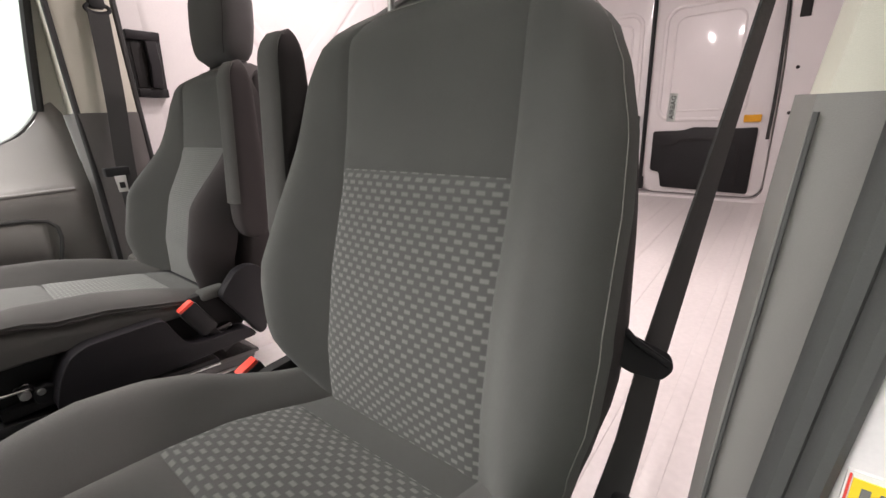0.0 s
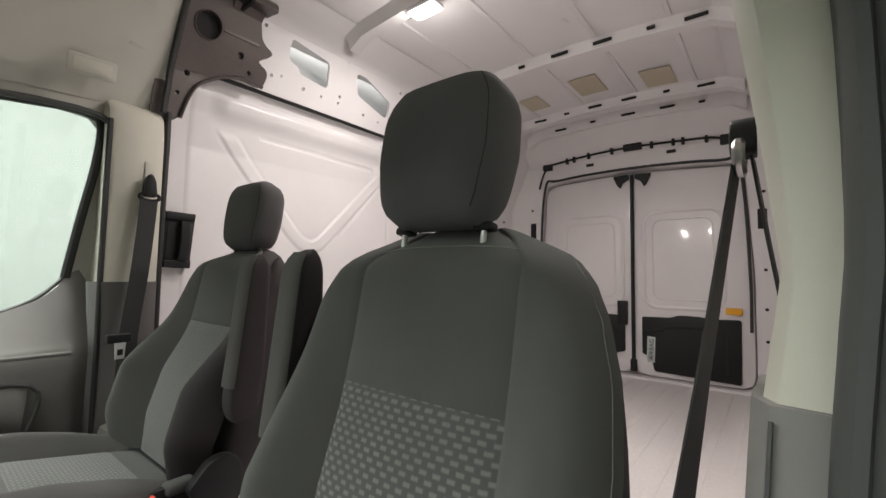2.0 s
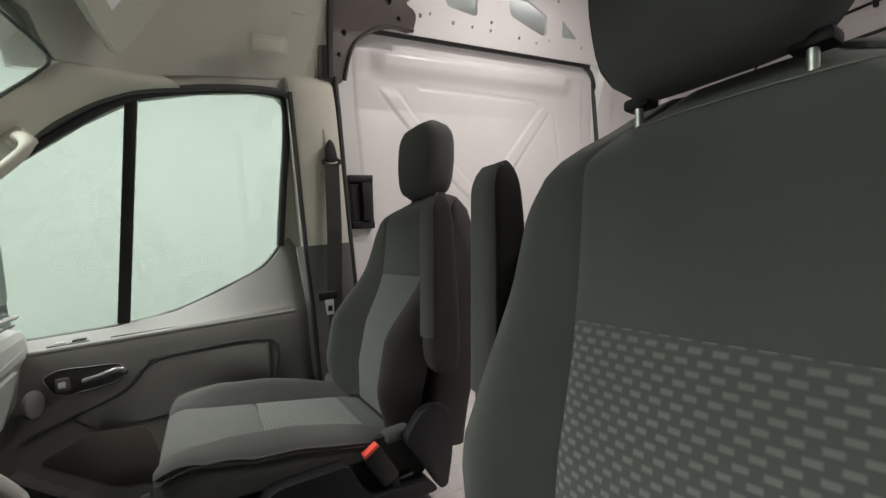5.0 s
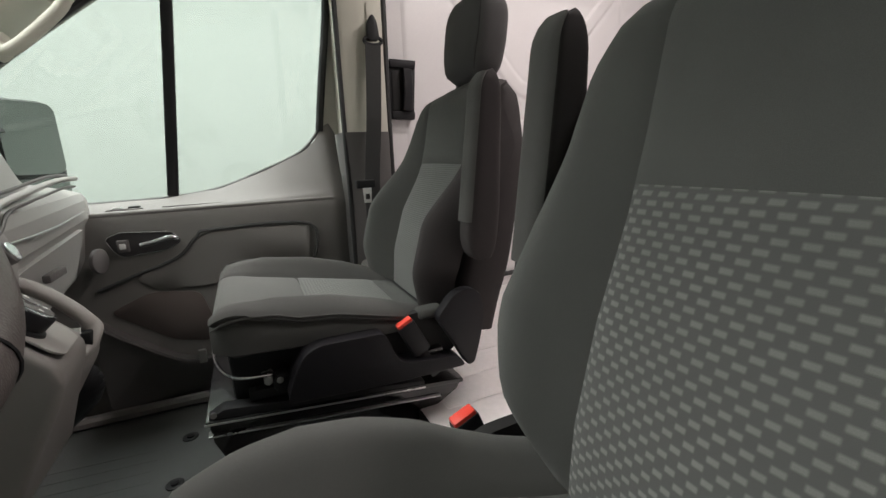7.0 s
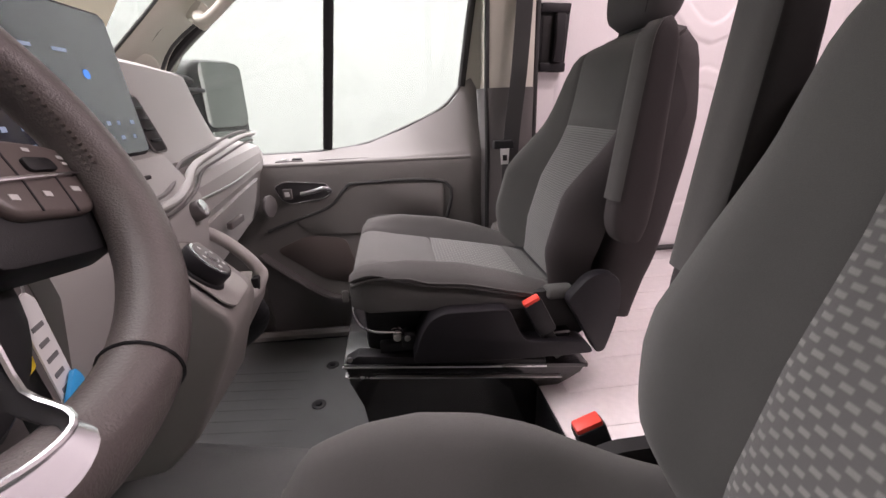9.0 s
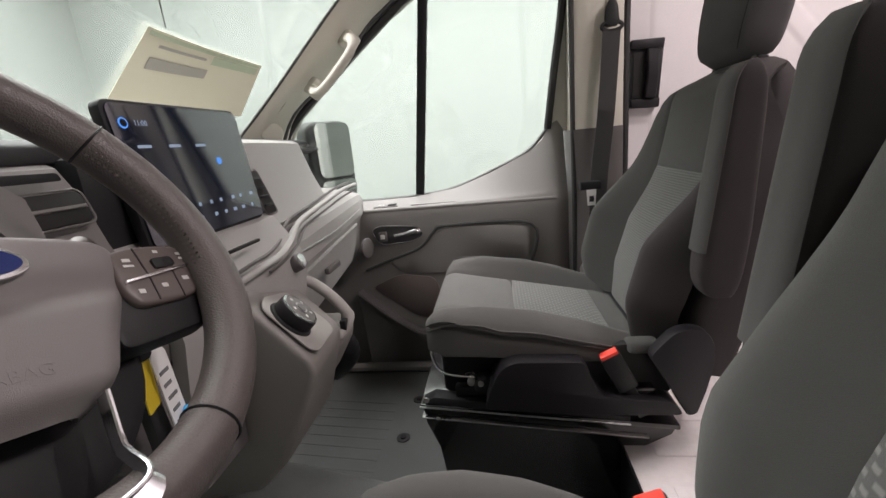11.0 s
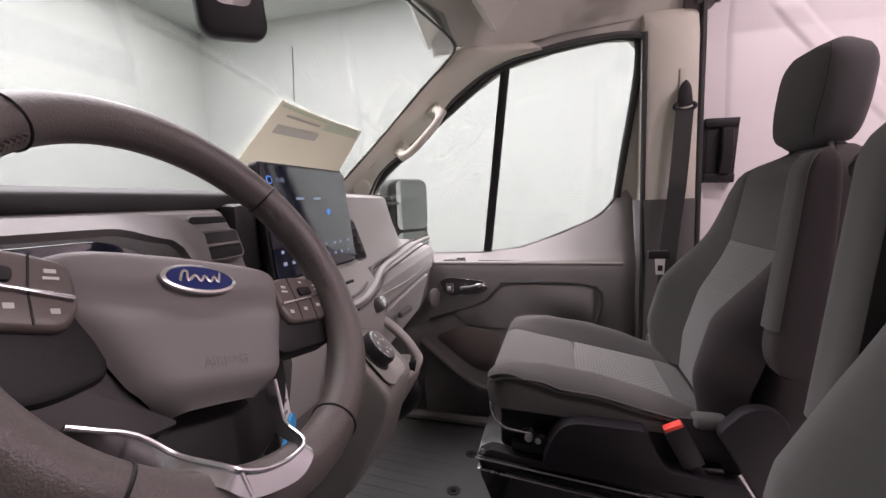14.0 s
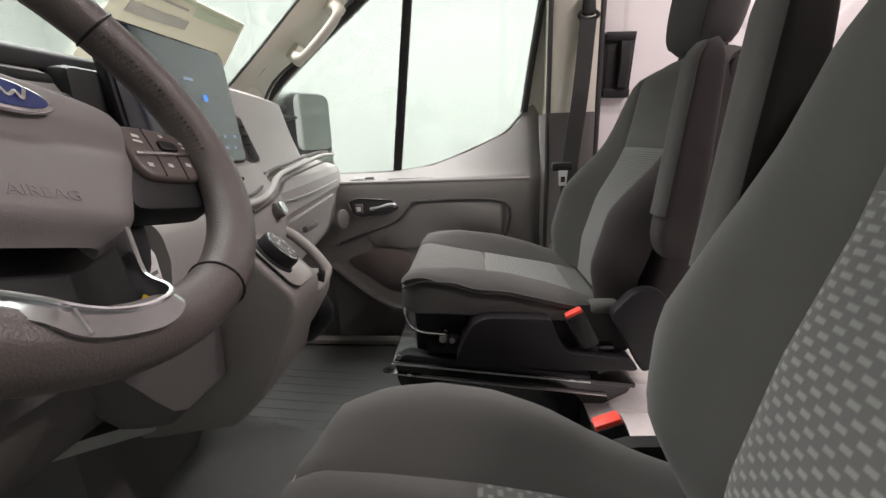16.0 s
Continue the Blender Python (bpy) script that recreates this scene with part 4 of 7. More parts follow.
        return z + lerp(((-0.07, -0.100), (0, -0.085), (0.05, -0.068), (0.105, -0.045), (0.16, -0.026), (0.24, -0.013), (0.33, -0.003), (0.40, 0.001), (L, -0.012)), f)

    rings = []
    for k in range(15):
        f = -0.07 + (L + 0.07) * k / 14
        fr = min(f, L - 0.002)
        top = cz_of(0, fr) - 0.02 if side > 0 else cz_of(cw(fr) * 0.98, fr) - 0.004
        low = lerp(((0, -0.10), (0.30, -0.092), (0.42, -0.086), (L, -0.076)), f) if side > 0 else lerp(((-0.07, -0.070), (0.2, -0.050), (0.42, -0.040), (L, -0.030)), f)
        ww = cw(f) - 0.003
        ring = []
        for a in range(28):
            an = 2 * math.pi * a / 28
            c, s = math.cos(an), math.sin(an)
            ss = ww * math.copysign(abs(c) ** 0.4, c)
            over = cz_of(ss, fr) - 0.007 if side < 0 and s > 0 else top
            ring.append(on_cush(ss, f, (top + low) / 2 + ((over if s > 0 else top) - (top + low) / 2) * math.copysign(abs(s) ** (0.3 if side < 0 else 0.5), s)))
        rings.append(ring)
    cush = part("cushion", skin(rings), BOLSTER, th, "dark grey cloth seat cushion")

    def cpanel(nm, s0, s1, f0, f1, nu, nv, mat, lab="", uv=False):
        def fn(u, v):
            f = f0 + (f1 - f0) * v
            a, b = s0(f), s1(f)
            s = a + (b - a) * u
            e = min(abs(s - a), abs(b - s), abs(f - f0), abs(f1 - f) if f1 < L - 0.01 else 9)
            return on_cush(s, f, cz_of(s, f) + groove(e))

        return part(nm, sheet(fn, nu, nv, 0.012, (lambda u, v: (s0(0.2) + (s1(0.2) - s0(0.2)) * u, f0 + (f1 - f0) * v)) if uv else None), mat, cush, lab, angle=70)

    FRONT = 0.241
    # the passenger cushion takes copies with light painted into the cloth
    cpanel("insert", lambda f: -0.142, lambda f: 0.142, REAR, FRONT, 22, 16, DASHES if side > 0 else DASHES_LIT, "dark cloth woven with pale dashes", True)
    cpanel("front_panel", lambda f: -0.142, lambda f: 0.142, FRONT, L, 18, 16, CUSHION_LIT if side < 0 else BOLSTER, "plain grey cloth")
    cpanel("rear_panel", lambda f: -0.142, lambda f: 0.142, -0.07, REAR, 10, 6, FABRIC)
    cpanel("bolster", lambda f: 0.142, lambda f: cw(f), -0.06, L, 14, 30, BOLSTER)
    cpanel("bolster", lambda f: -cw(f), lambda f: -0.142, -0.06, L, 14, 30, BOLSTER)
    path = [on_cush(s, L - 0.004 - 0.0 * s, cz_of(s, L - 0.004) - 0.004) for s in np.linspace(-0.22, 0.22, 20)]
    part("front_stitch", sweep(path, 0.0010, sides=4), STITCH, cush, "pale front stitching")
    if side < 0:
        for sg in (-1, 1):
            path = [on_cush(sg * (cw(f) - 0.002), f, cz_of(cw(f), f) + 0.001) for f in np.linspace(0.0, L - 0.004, 26)]
            part("welt", sweep(path, 0.0024, sides=8), BOLSTER, cush, "piped cushion edge")
        part("rear_flap", box(cx - 0.020, cx + 0.044, cy - 0.266, cy - 0.225, cz - 0.034, cz - 0.008, 0.010, seg=3), FABRIC, cush, "grey cloth flap by the buckle")
    for sg in ((-1, 1) if side > 0 else ()):
        path = [on_cush(sg * cw(f) * 0.985, f, cz_of(cw(f) * 0.985, f) + 0.001) for f in np.linspace(0.05, L - 0.005, 22)]
        part("side_stitch", sweep(path, 0.0010, sides=4), STITCH, cush, "pale side stitching")

    # folded-up armrest on the inner side: a flat upright body with a paler front pad
    ya = by + side * arm_at[1]
    dx = arm_at[0]

    def arm_ring(z, grow=0.0):
        """Rounded outline of the armrest at the height z: (front x, rear x, half width)."""
        cap = math.sqrt(max(0.0, 1 - (max(0.0, z - 1.545) / 0.048) ** 2))
        base = math.sqrt(max(0.0, 1 - (max(0.0, 1.255 - z) / 0.067) ** 2))
        xf = lerp(((1.18, 0.828), (1.27, 0.838), (1.535, 0.870), (1.60, 0.877)), z) + 0.040 * (1 - cap) + 0.040 * (1 - base)
        xr = lerp(((1.18, 0.908), (1.212, 0.914), (1.31, 0.924), (1.52, 0.930), (1.60, 0.928)), z) - 0.022 * (1 - cap) - 0.012 * (1 - base)
        return xf - grow, xr, (0.0255 + grow) * (0.45 + 0.55 * cap) * (0.75 + 0.25 * base)

    def arm_point(z, a, grow=0.0):
        xf, xr, hw = arm_ring(z, grow)
        c, s_ = math.cos(a), math.sin(a)
        return (dx + (xf + xr) / 2 - (xr - xf) / 2 * math.copysign(abs(c) ** 0.42, c), ya + hw * math.copysign(abs(s_) ** 0.55, s_), z)

    zs_ = [1.1885, 1.192, 1.200, 1.215, 1.235] + [1.255 + 0.029 * k for k in range(11)] + [1.558, 1.570, 1.580, 1.588, 1.5925]
    arm = part("armrest", skin([[arm_point(z, 2 * math.pi * k / 40) for k in range(40)] for z in zs_]), FABRIC_SIDE, th, "dark brown-grey cloth armrest folded up", angle=60)
    # one cloth all round; the pad's paler tone holds the light on the front
    part("armrest_pad", sheet(lambda u, v: arm_point(1.276 + 0.308 * v, (2 * u - 1) * 0.98, 0.0018), 20, 26, 0.004), BOLSTER, arm, "grey front pad, lit tone in its cloth", angle=60)
    return th


DRIVER_CUSHION = (0.715, -0.45, 1.118)
PASSENGER_CUSHION = (0.755, 0.482, 1.084)
seat("bucket_seat", (0.713, -0.45, 1.0), DRIVER_CUSHION, 1, "dark grey cloth bucket seat with dashed insert, armrest folded up", (-0.099, 0.278), (0.014, 0.238, -0.030))
seat("bucket_seat", (0.845, 0.470, 1.01), PASSENGER_CUSHION, -1, "dark grey cloth bucket seat on a black pedestal, armrest folded up", (0.0, 0.285), (0.002, 0.217, -0.060), 0.032, 0.03)


def seat_base(name, cushion, side):
    """Black steel pedestal with a sloping top, slide rails, plastic side trim with the buckle well, and the front lever."""
    cx, cy, cz = cushion
    e = empty(name, (cx - 0.2, cy, 0.64))
    tagged(e, "black enamelled steel pedestal under a seat, with plastic side trim", "seat pedestal", "seat pedestals")
    x0, x1 = cx - 0.470, cx + 0.095
    HW = 0.232

    def top(x):
        return 0.925 - 0.062 * (x - x0) / (x1 - x0)

    ring = [(x0, top(x0) - 0.012), (x0 + 0.004, 0.868), (x0 + 0.03, 0.80), (x0 + 0.05, 0.641), (0.733, 0.641), (0.733, 0.803), (x1 - 0.065, 0.803), (x1 - 0.01, top(x1) - 0.030), (x1, top(x1) - 0.012)]
    part("box", prism(ring, 2 * HW, "y", cy - HW, 0.004), METALBLACK, e, "gloss black enamelled box")
    plate = [(x0 - 0.004, top(x0) - 0.012), (x0 - 0.004, top(x0)), (x1 + 0.004, top(x1)), (x1 + 0.004, top(x1) - 0.012)]
    part("top_plate", prism(plate, 2 * HW + 0.018, "y", cy - HW - 0.009, 0.003), METALBLACK, e)
    for sg in (-1, 1):
        yy = cy + sg * (HW - 0.012)
        part("flange", prism([(x0 - 0.003, top(x0) - 0.038), (x0 - 0.003, top(x0) - 0.034), (x1 - 0.06, top(x1) - 0.030), (x1 - 0.06, top(x1) - 0.034)], 0.022, "y", yy - 0.001 if sg > 0 else yy - 0.021, 0.001), STEEL if sg == side else METALBLACK, e, "bright folded edge")
        rail = part("slide_rail", prism([(x0, top(x0)), (x0 + 0.03, top(x0) + 0.016), (x1 - 0.10, top(x1) + 0.020), (x1 - 0.10, top(x1))], 0.036, "y", yy - 0.018, 0.003), BLACK, e, "black slide rail")
        part("plate_edge", prism([(x0 - 0.006, top(x0) - 0.009), (x0 - 0.006, top(x0) - 0.005), (x1 - 0.10, top(x1 - 0.10) - 0.005), (x1 - 0.10, top(x1 - 0.10) - 0.009)], 0.003, "y", cy + sg * (HW + 0.009) - 0.0015, 0.0005), STEEL, e, "thin bright strip on the plate edge")
        part("bolt", disc((x0 + 0.012, yy + side * 0.018, top(x0) + 0.010), (0, side, 0), 0.006, 0.005, 10), STEEL, rail)
    part("seat_pan", box(x0 + 0.05, x1 - 0.02, cy - 0.20, cy + 0.20, 0.93, cz - (0.048 if side < 0 else 0.10), 0.01), BLACK, e, "black seat frame")
    yi = cy + side * 0.300
    trim_ = [(cx - 0.321, 0.950), (cx - 0.301, 1.010), (cx - 0.280, 1.046), (cx - 0.250, 1.060), (cx - 0.114, 1.057), (cx - 0.093, 1.003), (cx - 0.078, 0.978), (cx - 0.039, 0.971), (cx + 0.060, 0.962), (cx + 0.080, 0.932), (cx - 0.095, 0.934)]
    part("side_trim", prism(blob(trim_, 0.014), -side * 0.075, "y", yi, 0.008, seg=3), SATIN, e, "satin black moulded side trim")
    hump = [(cx + 0.012, 1.060), (cx + 0.034, 1.086), (cx + 0.056, 1.110), (cx + 0.085, 1.119), (cx + 0.116, 1.112), (cx + 0.131, 1.085), (cx + 0.133, 1.040), (cx + 0.122, 0.985), (cx + 0.106, 0.930), (cx + 0.088, 0.926), (cx + 0.072, 0.955), (cx + 0.045, 1.005)]
    part("recliner_cover", prism(blob(hump, 0.016, 4), -side * 0.030, "y", yi - side * 0.006, 0.003, seg=2), SATIN, e, "rounded black recliner cover")
    part("buckle_well", prism(blob([(cx - 0.125, 1.046), (cx - 0.05, 1.068), (cx + 0.03, 1.070), (cx + 0.085, 0.975), (cx + 0.060, 0.955), (cx - 0.085, 0.962)], 0.006), -side * 0.02, "y", yi - side * 0.046), PIT, e)
    part("well_bracket", box(cx - 0.020, cx + 0.030, min(yi - side * 0.022, yi - side * 0.046), max(yi - side * 0.022, yi - side * 0.046), 0.966, 0.982, 0.003), METALBLACK, e, "black bracket in the well")
    lever = smooth_path([(cx - 0.445, cy + side * 0.17, cz - 0.030), (cx - 0.442, cy + side * 0.20, 1.030), (cx - 0.425, cy + side * 0.225, 1.008), (cx - 0.395, cy + side * 0.24, 0.999), (cx - 0.335, cy + side * 0.245, 0.994)], 5)
    part("lever", sweep(lever, 0.0034, sides=8), CHROME, e, "bright wire lever")
    kn = part("adjuster", disc((cx - 0.322, cy + side * 0.22, 0.975), (0, side, 0), 0.020, 0.036, 16, 0.004), BLACK, e, "black adjuster knob")
    part("adjuster_nut", disc((cx - 0.350, cy + side * 0.23, 0.985), (0, side, 0), 0.009, 0.022, 10, 0.002), STEEL, kn)
    part("adjuster_bolt", disc((cx - 0.328, cy + side * 0.245, 0.985), (0, side, 0), 0.007, 0.014, 10, 0.002), STEEL, kn)
    part("adjuster_fork", sweep(smooth_path([(cx - 0.36, cy + side * 0.24, 1.000), (cx - 0.345, cy + side * 0.245, 1.006), (cx - 0.335, cy + side * 0.245, 0.990), (cx - 0.330, cy + side * 0.245, 0.960)], 4), 0.004, sides=8), METALBLACK, kn)
    part("rail_cover", box(cx - 0.39, cx - 0.30, cy + side * 0.215 - 0.012, cy + side * 0.215 + 0.012, 0.936, 0.958, 0.003), BLACK, e, "black rail end cover")
    return e


def buckle(name, at, lean, side, label):
    e = empty(name, at)
    tagged(e, label, "belt buckle", "belt buckles")
    m = Matrix.Translation(at) @ pose(0, 0, 0, 0, lean, 0)
    body = part("body", box(-0.021, 0.021, -0.013, 0.013, -0.085, 0.0, 0.005, m=m), BLACK, e, "black buckle body")
    part("button", box(-0.0185, 0.0185, -0.0105, 0.0105, -0.010, 0.006, 0.003, m=m), RED, e, "red release button")
    part("stalk", box(-0.012, 0.012, -0.004, 0.004, -0.16, -0.08, 0.002, m=m), BLACK, body)
    return e


seat_base("pedestal", PASSENGER_CUSHION, -1)
seat_base("pedestal", (0.715, -0.45, 1.08), 1)
buckle("belt_buckle", (0.693, 0.204, 1.060), -27, -1, "black belt buckle with a red button beside the seat")
buckle("belt_buckle", (0.652, -0.155, 1.058), -22, 1, "black belt buckle with a red button beside the seat")


# ---- passenger door ----
def glass_y(z):
    return 1.016 - 0.078 * (z - 1.342)


door = empty("passenger_door", (0.25, 0.98, 0.70))
tagged(door, "closed van door, grey moulded trim, window with a slim divider bar", "van door")
WIN = [(-0.36, 1.32), (-0.31, 1.54), (-0.235, 1.644), (-0.10, 1.750), (0.015, 1.838), (0.16, 1.943), (0.29, 2.018), (0.468, 2.055), (0.64, 2.070), (0.715, 2.062), (0.742, 2.030), (0.735, 1.90),
       (0.705, 1.70), (0.680, 1.52), (0.61, 1.447), (0.48, 1.389), (0.33, 1.335), (0.17, 1.315), (-0.10, 1.31)]
win_path = [(x, glass_y(z), z) for x, z in WIN]
bm = bmesh.new()
bm.faces.new([bm.verts.new(p) for p in win_path])
ret = bmesh.ops.extrude_face_region(bm, geom=bm.faces[:])
for e in ret["geom"]:
    if isinstance(e, bmesh.types.BMVert):
        e.co.y += 0.004
pane = part("window_pane", bm, GLASS, door, "clear window glass", smooth=False)
pane.visible_shadow = False
inner = [Vector(p) + Vector((0, -0.016, 0)) for p in smooth_path(win_path[:14], 5)]
part("window_seal", sweep(inner, 0.0135, 0.012, sides=8, up=(0, 1, 0)), RUBBER, door, "black rubber window seal")
part("sill_seal", sweep(smooth_path([(x, glass_y(z) - 0.010, z + 0.003) for x, z in WIN[13:]], 4), 0.006, 0.009, sides=8, up=(0, 1, 0)), SEALGREY, door, "dark grey sill seal")
d0, d1 = Vector((0.195, glass_y(1.33) - 0.012, 1.325)), Vector((0.290, glass_y(2.02) - 0.012, 2.03))
part("divider", sweep([d0, d1], 0.0165, 0.010, sides=8, up=(0, 1, 0), square=True), BLACK, door, "black divider bar")


# the painted frame round the glass: a band from the seal out to the body
def ring_band(inner_pts, outer_pts, depth):
    b2 = bmesh.new()
    n = len(inner_pts)
    a = [b2.verts.new(p) for p in inner_pts]
    c = [b2.verts.new(p) for p in outer_pts]
    a2 = [b2.verts.new(Vector(p) + Vector((0, depth, 0))) for p in inner_pts]
    c2 = [b2.verts.new(Vector(p) + Vector((0, depth, 0))) for p in outer_pts]
    for i in range(n - 1):
        j = i + 1
        b2.faces.new((a[i], a[j], c[j], c[i])), b2.faces.new((a2[i], c2[i], c2[j], a2[j]))
        b2.faces.new((a[i], a2[i], a2[j], a[j])), b2.faces.new((c[i], c[j], c2[j], c2[i]))
    return b2


arc = WIN[1:14]
outer_arc = [(-0.40, 1.56), (-0.30, 1.67), (-0.155, 1.79), (-0.03, 1.885), (0.12, 1.995), (0.27, 2.075), (0.46, 2.110), (0.66, 2.128), (0.755, 2.118), (0.800, 2.06), (0.79, 1.90), (0.785, 1.70), (0.78, 1.50)]
part("window_frame", ring_band([(x, glass_y(z) - 0.006, z) for x, z in arc], [(x, glass_y(z) - 0.010, z) for x, z in outer_arc], 0.04), LINER, door, "warm grey trimmed window frame", smooth=False)
part("frame_seal", sweep(smooth_path([(x, y - 0.008, z) for x, y, z in DOOR_EDGE[1:]] + [(0.50, 0.928, 2.062), (0.60, 0.925, 2.068), (0.70, 0.921, 2.066), (0.755, 0.918, 2.046), (0.778, 0.916, 1.99)] + [(x - 0.02, glass_y(z) - 0.045, z - 0.01) for x, z in outer_arc[10:]] + [(0.745, 0.965, 1.3), (0.742, 0.965, 1.0), (0.735, 0.965, 0.70)], 4), 0.0105, sides=8, up=(0, 1, 0)), SEALGREY, door, "dark rubber door seal")

# inner trim: a stepped moulding with shelf, recess, pocket and speaker field
SILL = [(-0.40, 1.315), (-0.015, 1.316), (0.17, 1.318), (0.335, 1.338), (0.48, 1.388), (0.61, 1.446), (0.655, 1.478), (0.682, 1.530), (0.705, 1.545), (0.735, 1.548)]


SHELF = 1.294


def door_y(x, z):
    """The trim's inner face: falling back below the shelf edge, sloping out to the glass above it."""
    sill = lerp(tuple(SILL), x)
    if z <= SHELF:
        y = lerp(((0.62, 0.955), (0.80, 0.935), (1.00, 0.918), (1.12, 0.905), (1.20, 0.895), (1.265, 0.888), (SHELF, 0.893)), z)
    else:
        k = min(1, (z - SHELF) / max(0.01, sill - SHELF))
        y = 0.893 + 0.092 * k ** 0.85
    return y + 0.02 * smoothstep(0.70, 0.735, x)


def trim_at(u, v):
    x = -0.40 + 1.135 * u
    top = lerp(tuple(SILL), x)
    z = 0.64 + (SHELF - 0.64) * min(1, v / 0.75) + (top - SHELF) * max(0, (v - 0.75) / 0.25)
    return (x, door_y(x, z), z)


trim = part("door_trim", sheet(trim_at, 46, 48, 0.03), GREY, door, "grey grained plastic trim panel", angle=60)
part("shelf_edge", sweep(smooth_path([(x, 0.8965, SHELF - 0.007) for x in (-0.38, -0.1, 0.17, 0.40, 0.60, 0.69)], 4), 0.008, 0.008, sides=10), GREY, trim)


def on_door(x, z, d):
    return Vector((x, door_y(x, z) - d, z))


def door_plate(pts, d0, d1, n=1, r=0.02):
    """A raised plate that follows the trim's face."""
    ring = blob(pts, r, 4)
    b2 = bmesh.new()
    cxm, czm = sum(p[0] for p in ring) / len(ring), sum(p[1] for p in ring) / len(ring)
    levels = []
    for d, sc in ((d0, 1.0), (d1 * 0.7, 0.995), (d1, 0.975)):
        levels.append([b2.verts.new(on_door(cxm + (x - cxm) * sc, czm + (z - czm) * sc, d)) for x, z in ring])
    for a, c in zip(levels, levels[1:]):
        for i in range(len(ring)):
            j = (i + 1) % len(ring)
            b2.faces.new((a[i], a[j], c[j], c[i]))
    f = b2.faces.new(levels[-1])
    bmesh.ops.triangulate(b2, faces=[f])
    return b2


part("arm_panel", door_plate([(0.600, 1.205), (0.300, 1.212), (0.255, 1.195), (0.195, 1.132), (0.065, 1.088), (0.114, 1.040), (0.25, 1.030), (0.59, 1.060)], -0.008, 0.006), GREY, trim, "padded lower panel")
# dark strip painting the shadow under the trim's overhang
shadow_path = [on_door(x, z, 0.006) for x, z in ((0.60, 1.055), (0.602, 1.203), (0.300, 1.216), (0.252, 1.198), (0.192, 1.138), (0.06, 1.092), (-0.03, 1.06))]
part("panel_shadow", sweep(smooth_path(shadow_path, 5), 0.0055, 0.004, sides=8, up=(0, 1, 0)), SEALGREY, trim, "dark strip in place of an overhang's shadow")
part("speaker_field", door_plate([(0.10, 1.035), (0.235, 1.015), (0.262, 0.90), (0.250, 0.83), (0.14, 0.855), (-0.02, 0.985)], -0.006, 0.003, r=0.03), BRONZE, trim, "dark speaker grille field")
part("pocket_recess", door_plate([(0.285, 1.02), (0.60, 1.045), (0.60, 0.80), (0.285, 0.80)], -0.004, 0.002), PIT, trim, "dark plate for the pocket's shaded inside")
pocket = [(-0.06, 0.990), (0.02, 0.915), (0.13, 0.825), (0.19, 0.797), (0.26, 0.792), (0.42, 0.805), (0.62, 0.815)]
b2 = bmesh.new()
rings = []
for x, z in smooth_path([(x, z, 0) for x, z in pocket], 5, False) and [(p.x, p.y) for p in smooth_path([(x, z, 0) for x, z in pocket], 5)]:
    y = door_y(x, z)
    rings.append([(x, y + 0.01, 0.655), (x, y - 0.020, 0.665), (x, y - 0.045, z - 0.05), (x, y - 0.062, z - 0.010), (x, y - 0.060, z), (x, y - 0.046, z - 0.006), (x, y + 0.01, z - 0.012)])
b2.free()
# darker than the trim: the pocket's shadow is put into its colour
part("map_pocket", skin(rings), DARKGREY, trim, "map pocket, dark grey for the shade it lies in")
part("pocket_tab", box(0.205, 0.228, 0.845, 0.862, 0.79, 0.835, 0.004), GREY, trim)
# inside handle
hz = [(0.018, 1.218), (0.055, 1.234), (0.19, 1.222), (0.212, 1.190), (0.17, 1.168), (0.06, 1.158), (0.038, 1.170)]
bez = part("handle_bezel", door_plate(hz, -0.002, 0.004, r=0.015), SHROUD, door, "black handle bezel")
part("bezel_rim", sweep(smooth_path([on_door(x, z, 0.006) for x, z in blob(hz, 0.014, 2)], 2, True), 0.0012, sides=6, closed=True, up=(0, 1, 0)), SILVER, bez, "slim bright bezel rim")
part("pull_lever", sweep(smooth_path([on_door(0.105, 1.190, 0.012), on_door(0.145, 1.198, 0.022), on_door(0.185, 1.208, 0.026), on_door(0.203, 1.200, 0.020)], 4), 0.0085, 0.007, sides=10, up=(0, 1, 0)), SILVER, bez, "grey metallic pull lever")
part("lock_switch", box(0.048, 0.078, 0.868, 0.884, 1.176, 1.212, 0.004), DARKGREY, bez)
part("lock_mark", box(0.055, 0.071, 0.8665, 0.869, 1.186, 1.202, 0.001), MARK, bez)
# window switch on the sill, and small tray
part("switch_plate", box(0.03, 0.125, 0.905, 0.950, 1.285, 1.3005, 0.004), DARKGREY, trim)
part("switch", box(0.085, 0.115, 0.912, 0.940, 1.298, 1.306, 0.003), BLACK, trim)
part("switch", box(0.045, 0.068, 0.914, 0.938, 1.298, 1.304, 0.002), STEEL, trim)
part("sill_tray", prism(blob([(0.17, 0.905), (0.345, 0.905), (0.325, 0.945), (0.19, 0.955)], 0.01), 0.005, "z", 1.2945, 0.001), DARKGREY, trim)
part("outer_skin", box(-0.42, 0.78, 1.02, 1.06, 0.55, 1.31, 0.01), WHITE, door, "white outer door skin")

# ---- door mirror outside ----
mir = empty("door_mirror", (-0.18, 1.15, 1.32))
tagged(mir, "tall grey door mirror outside the passenger window", "door mirror")
o, r_, u_ = Vector((-0.185, 1.145, 1.475)), Vector((0.115, 0.165, 0)).normalized(), Vector((0, 0, 1))
mm = frame_of(o, r_, u_)
if mm.to_3x3().col[2].x < 0:
    mm = frame_of(o, -r_, u_)
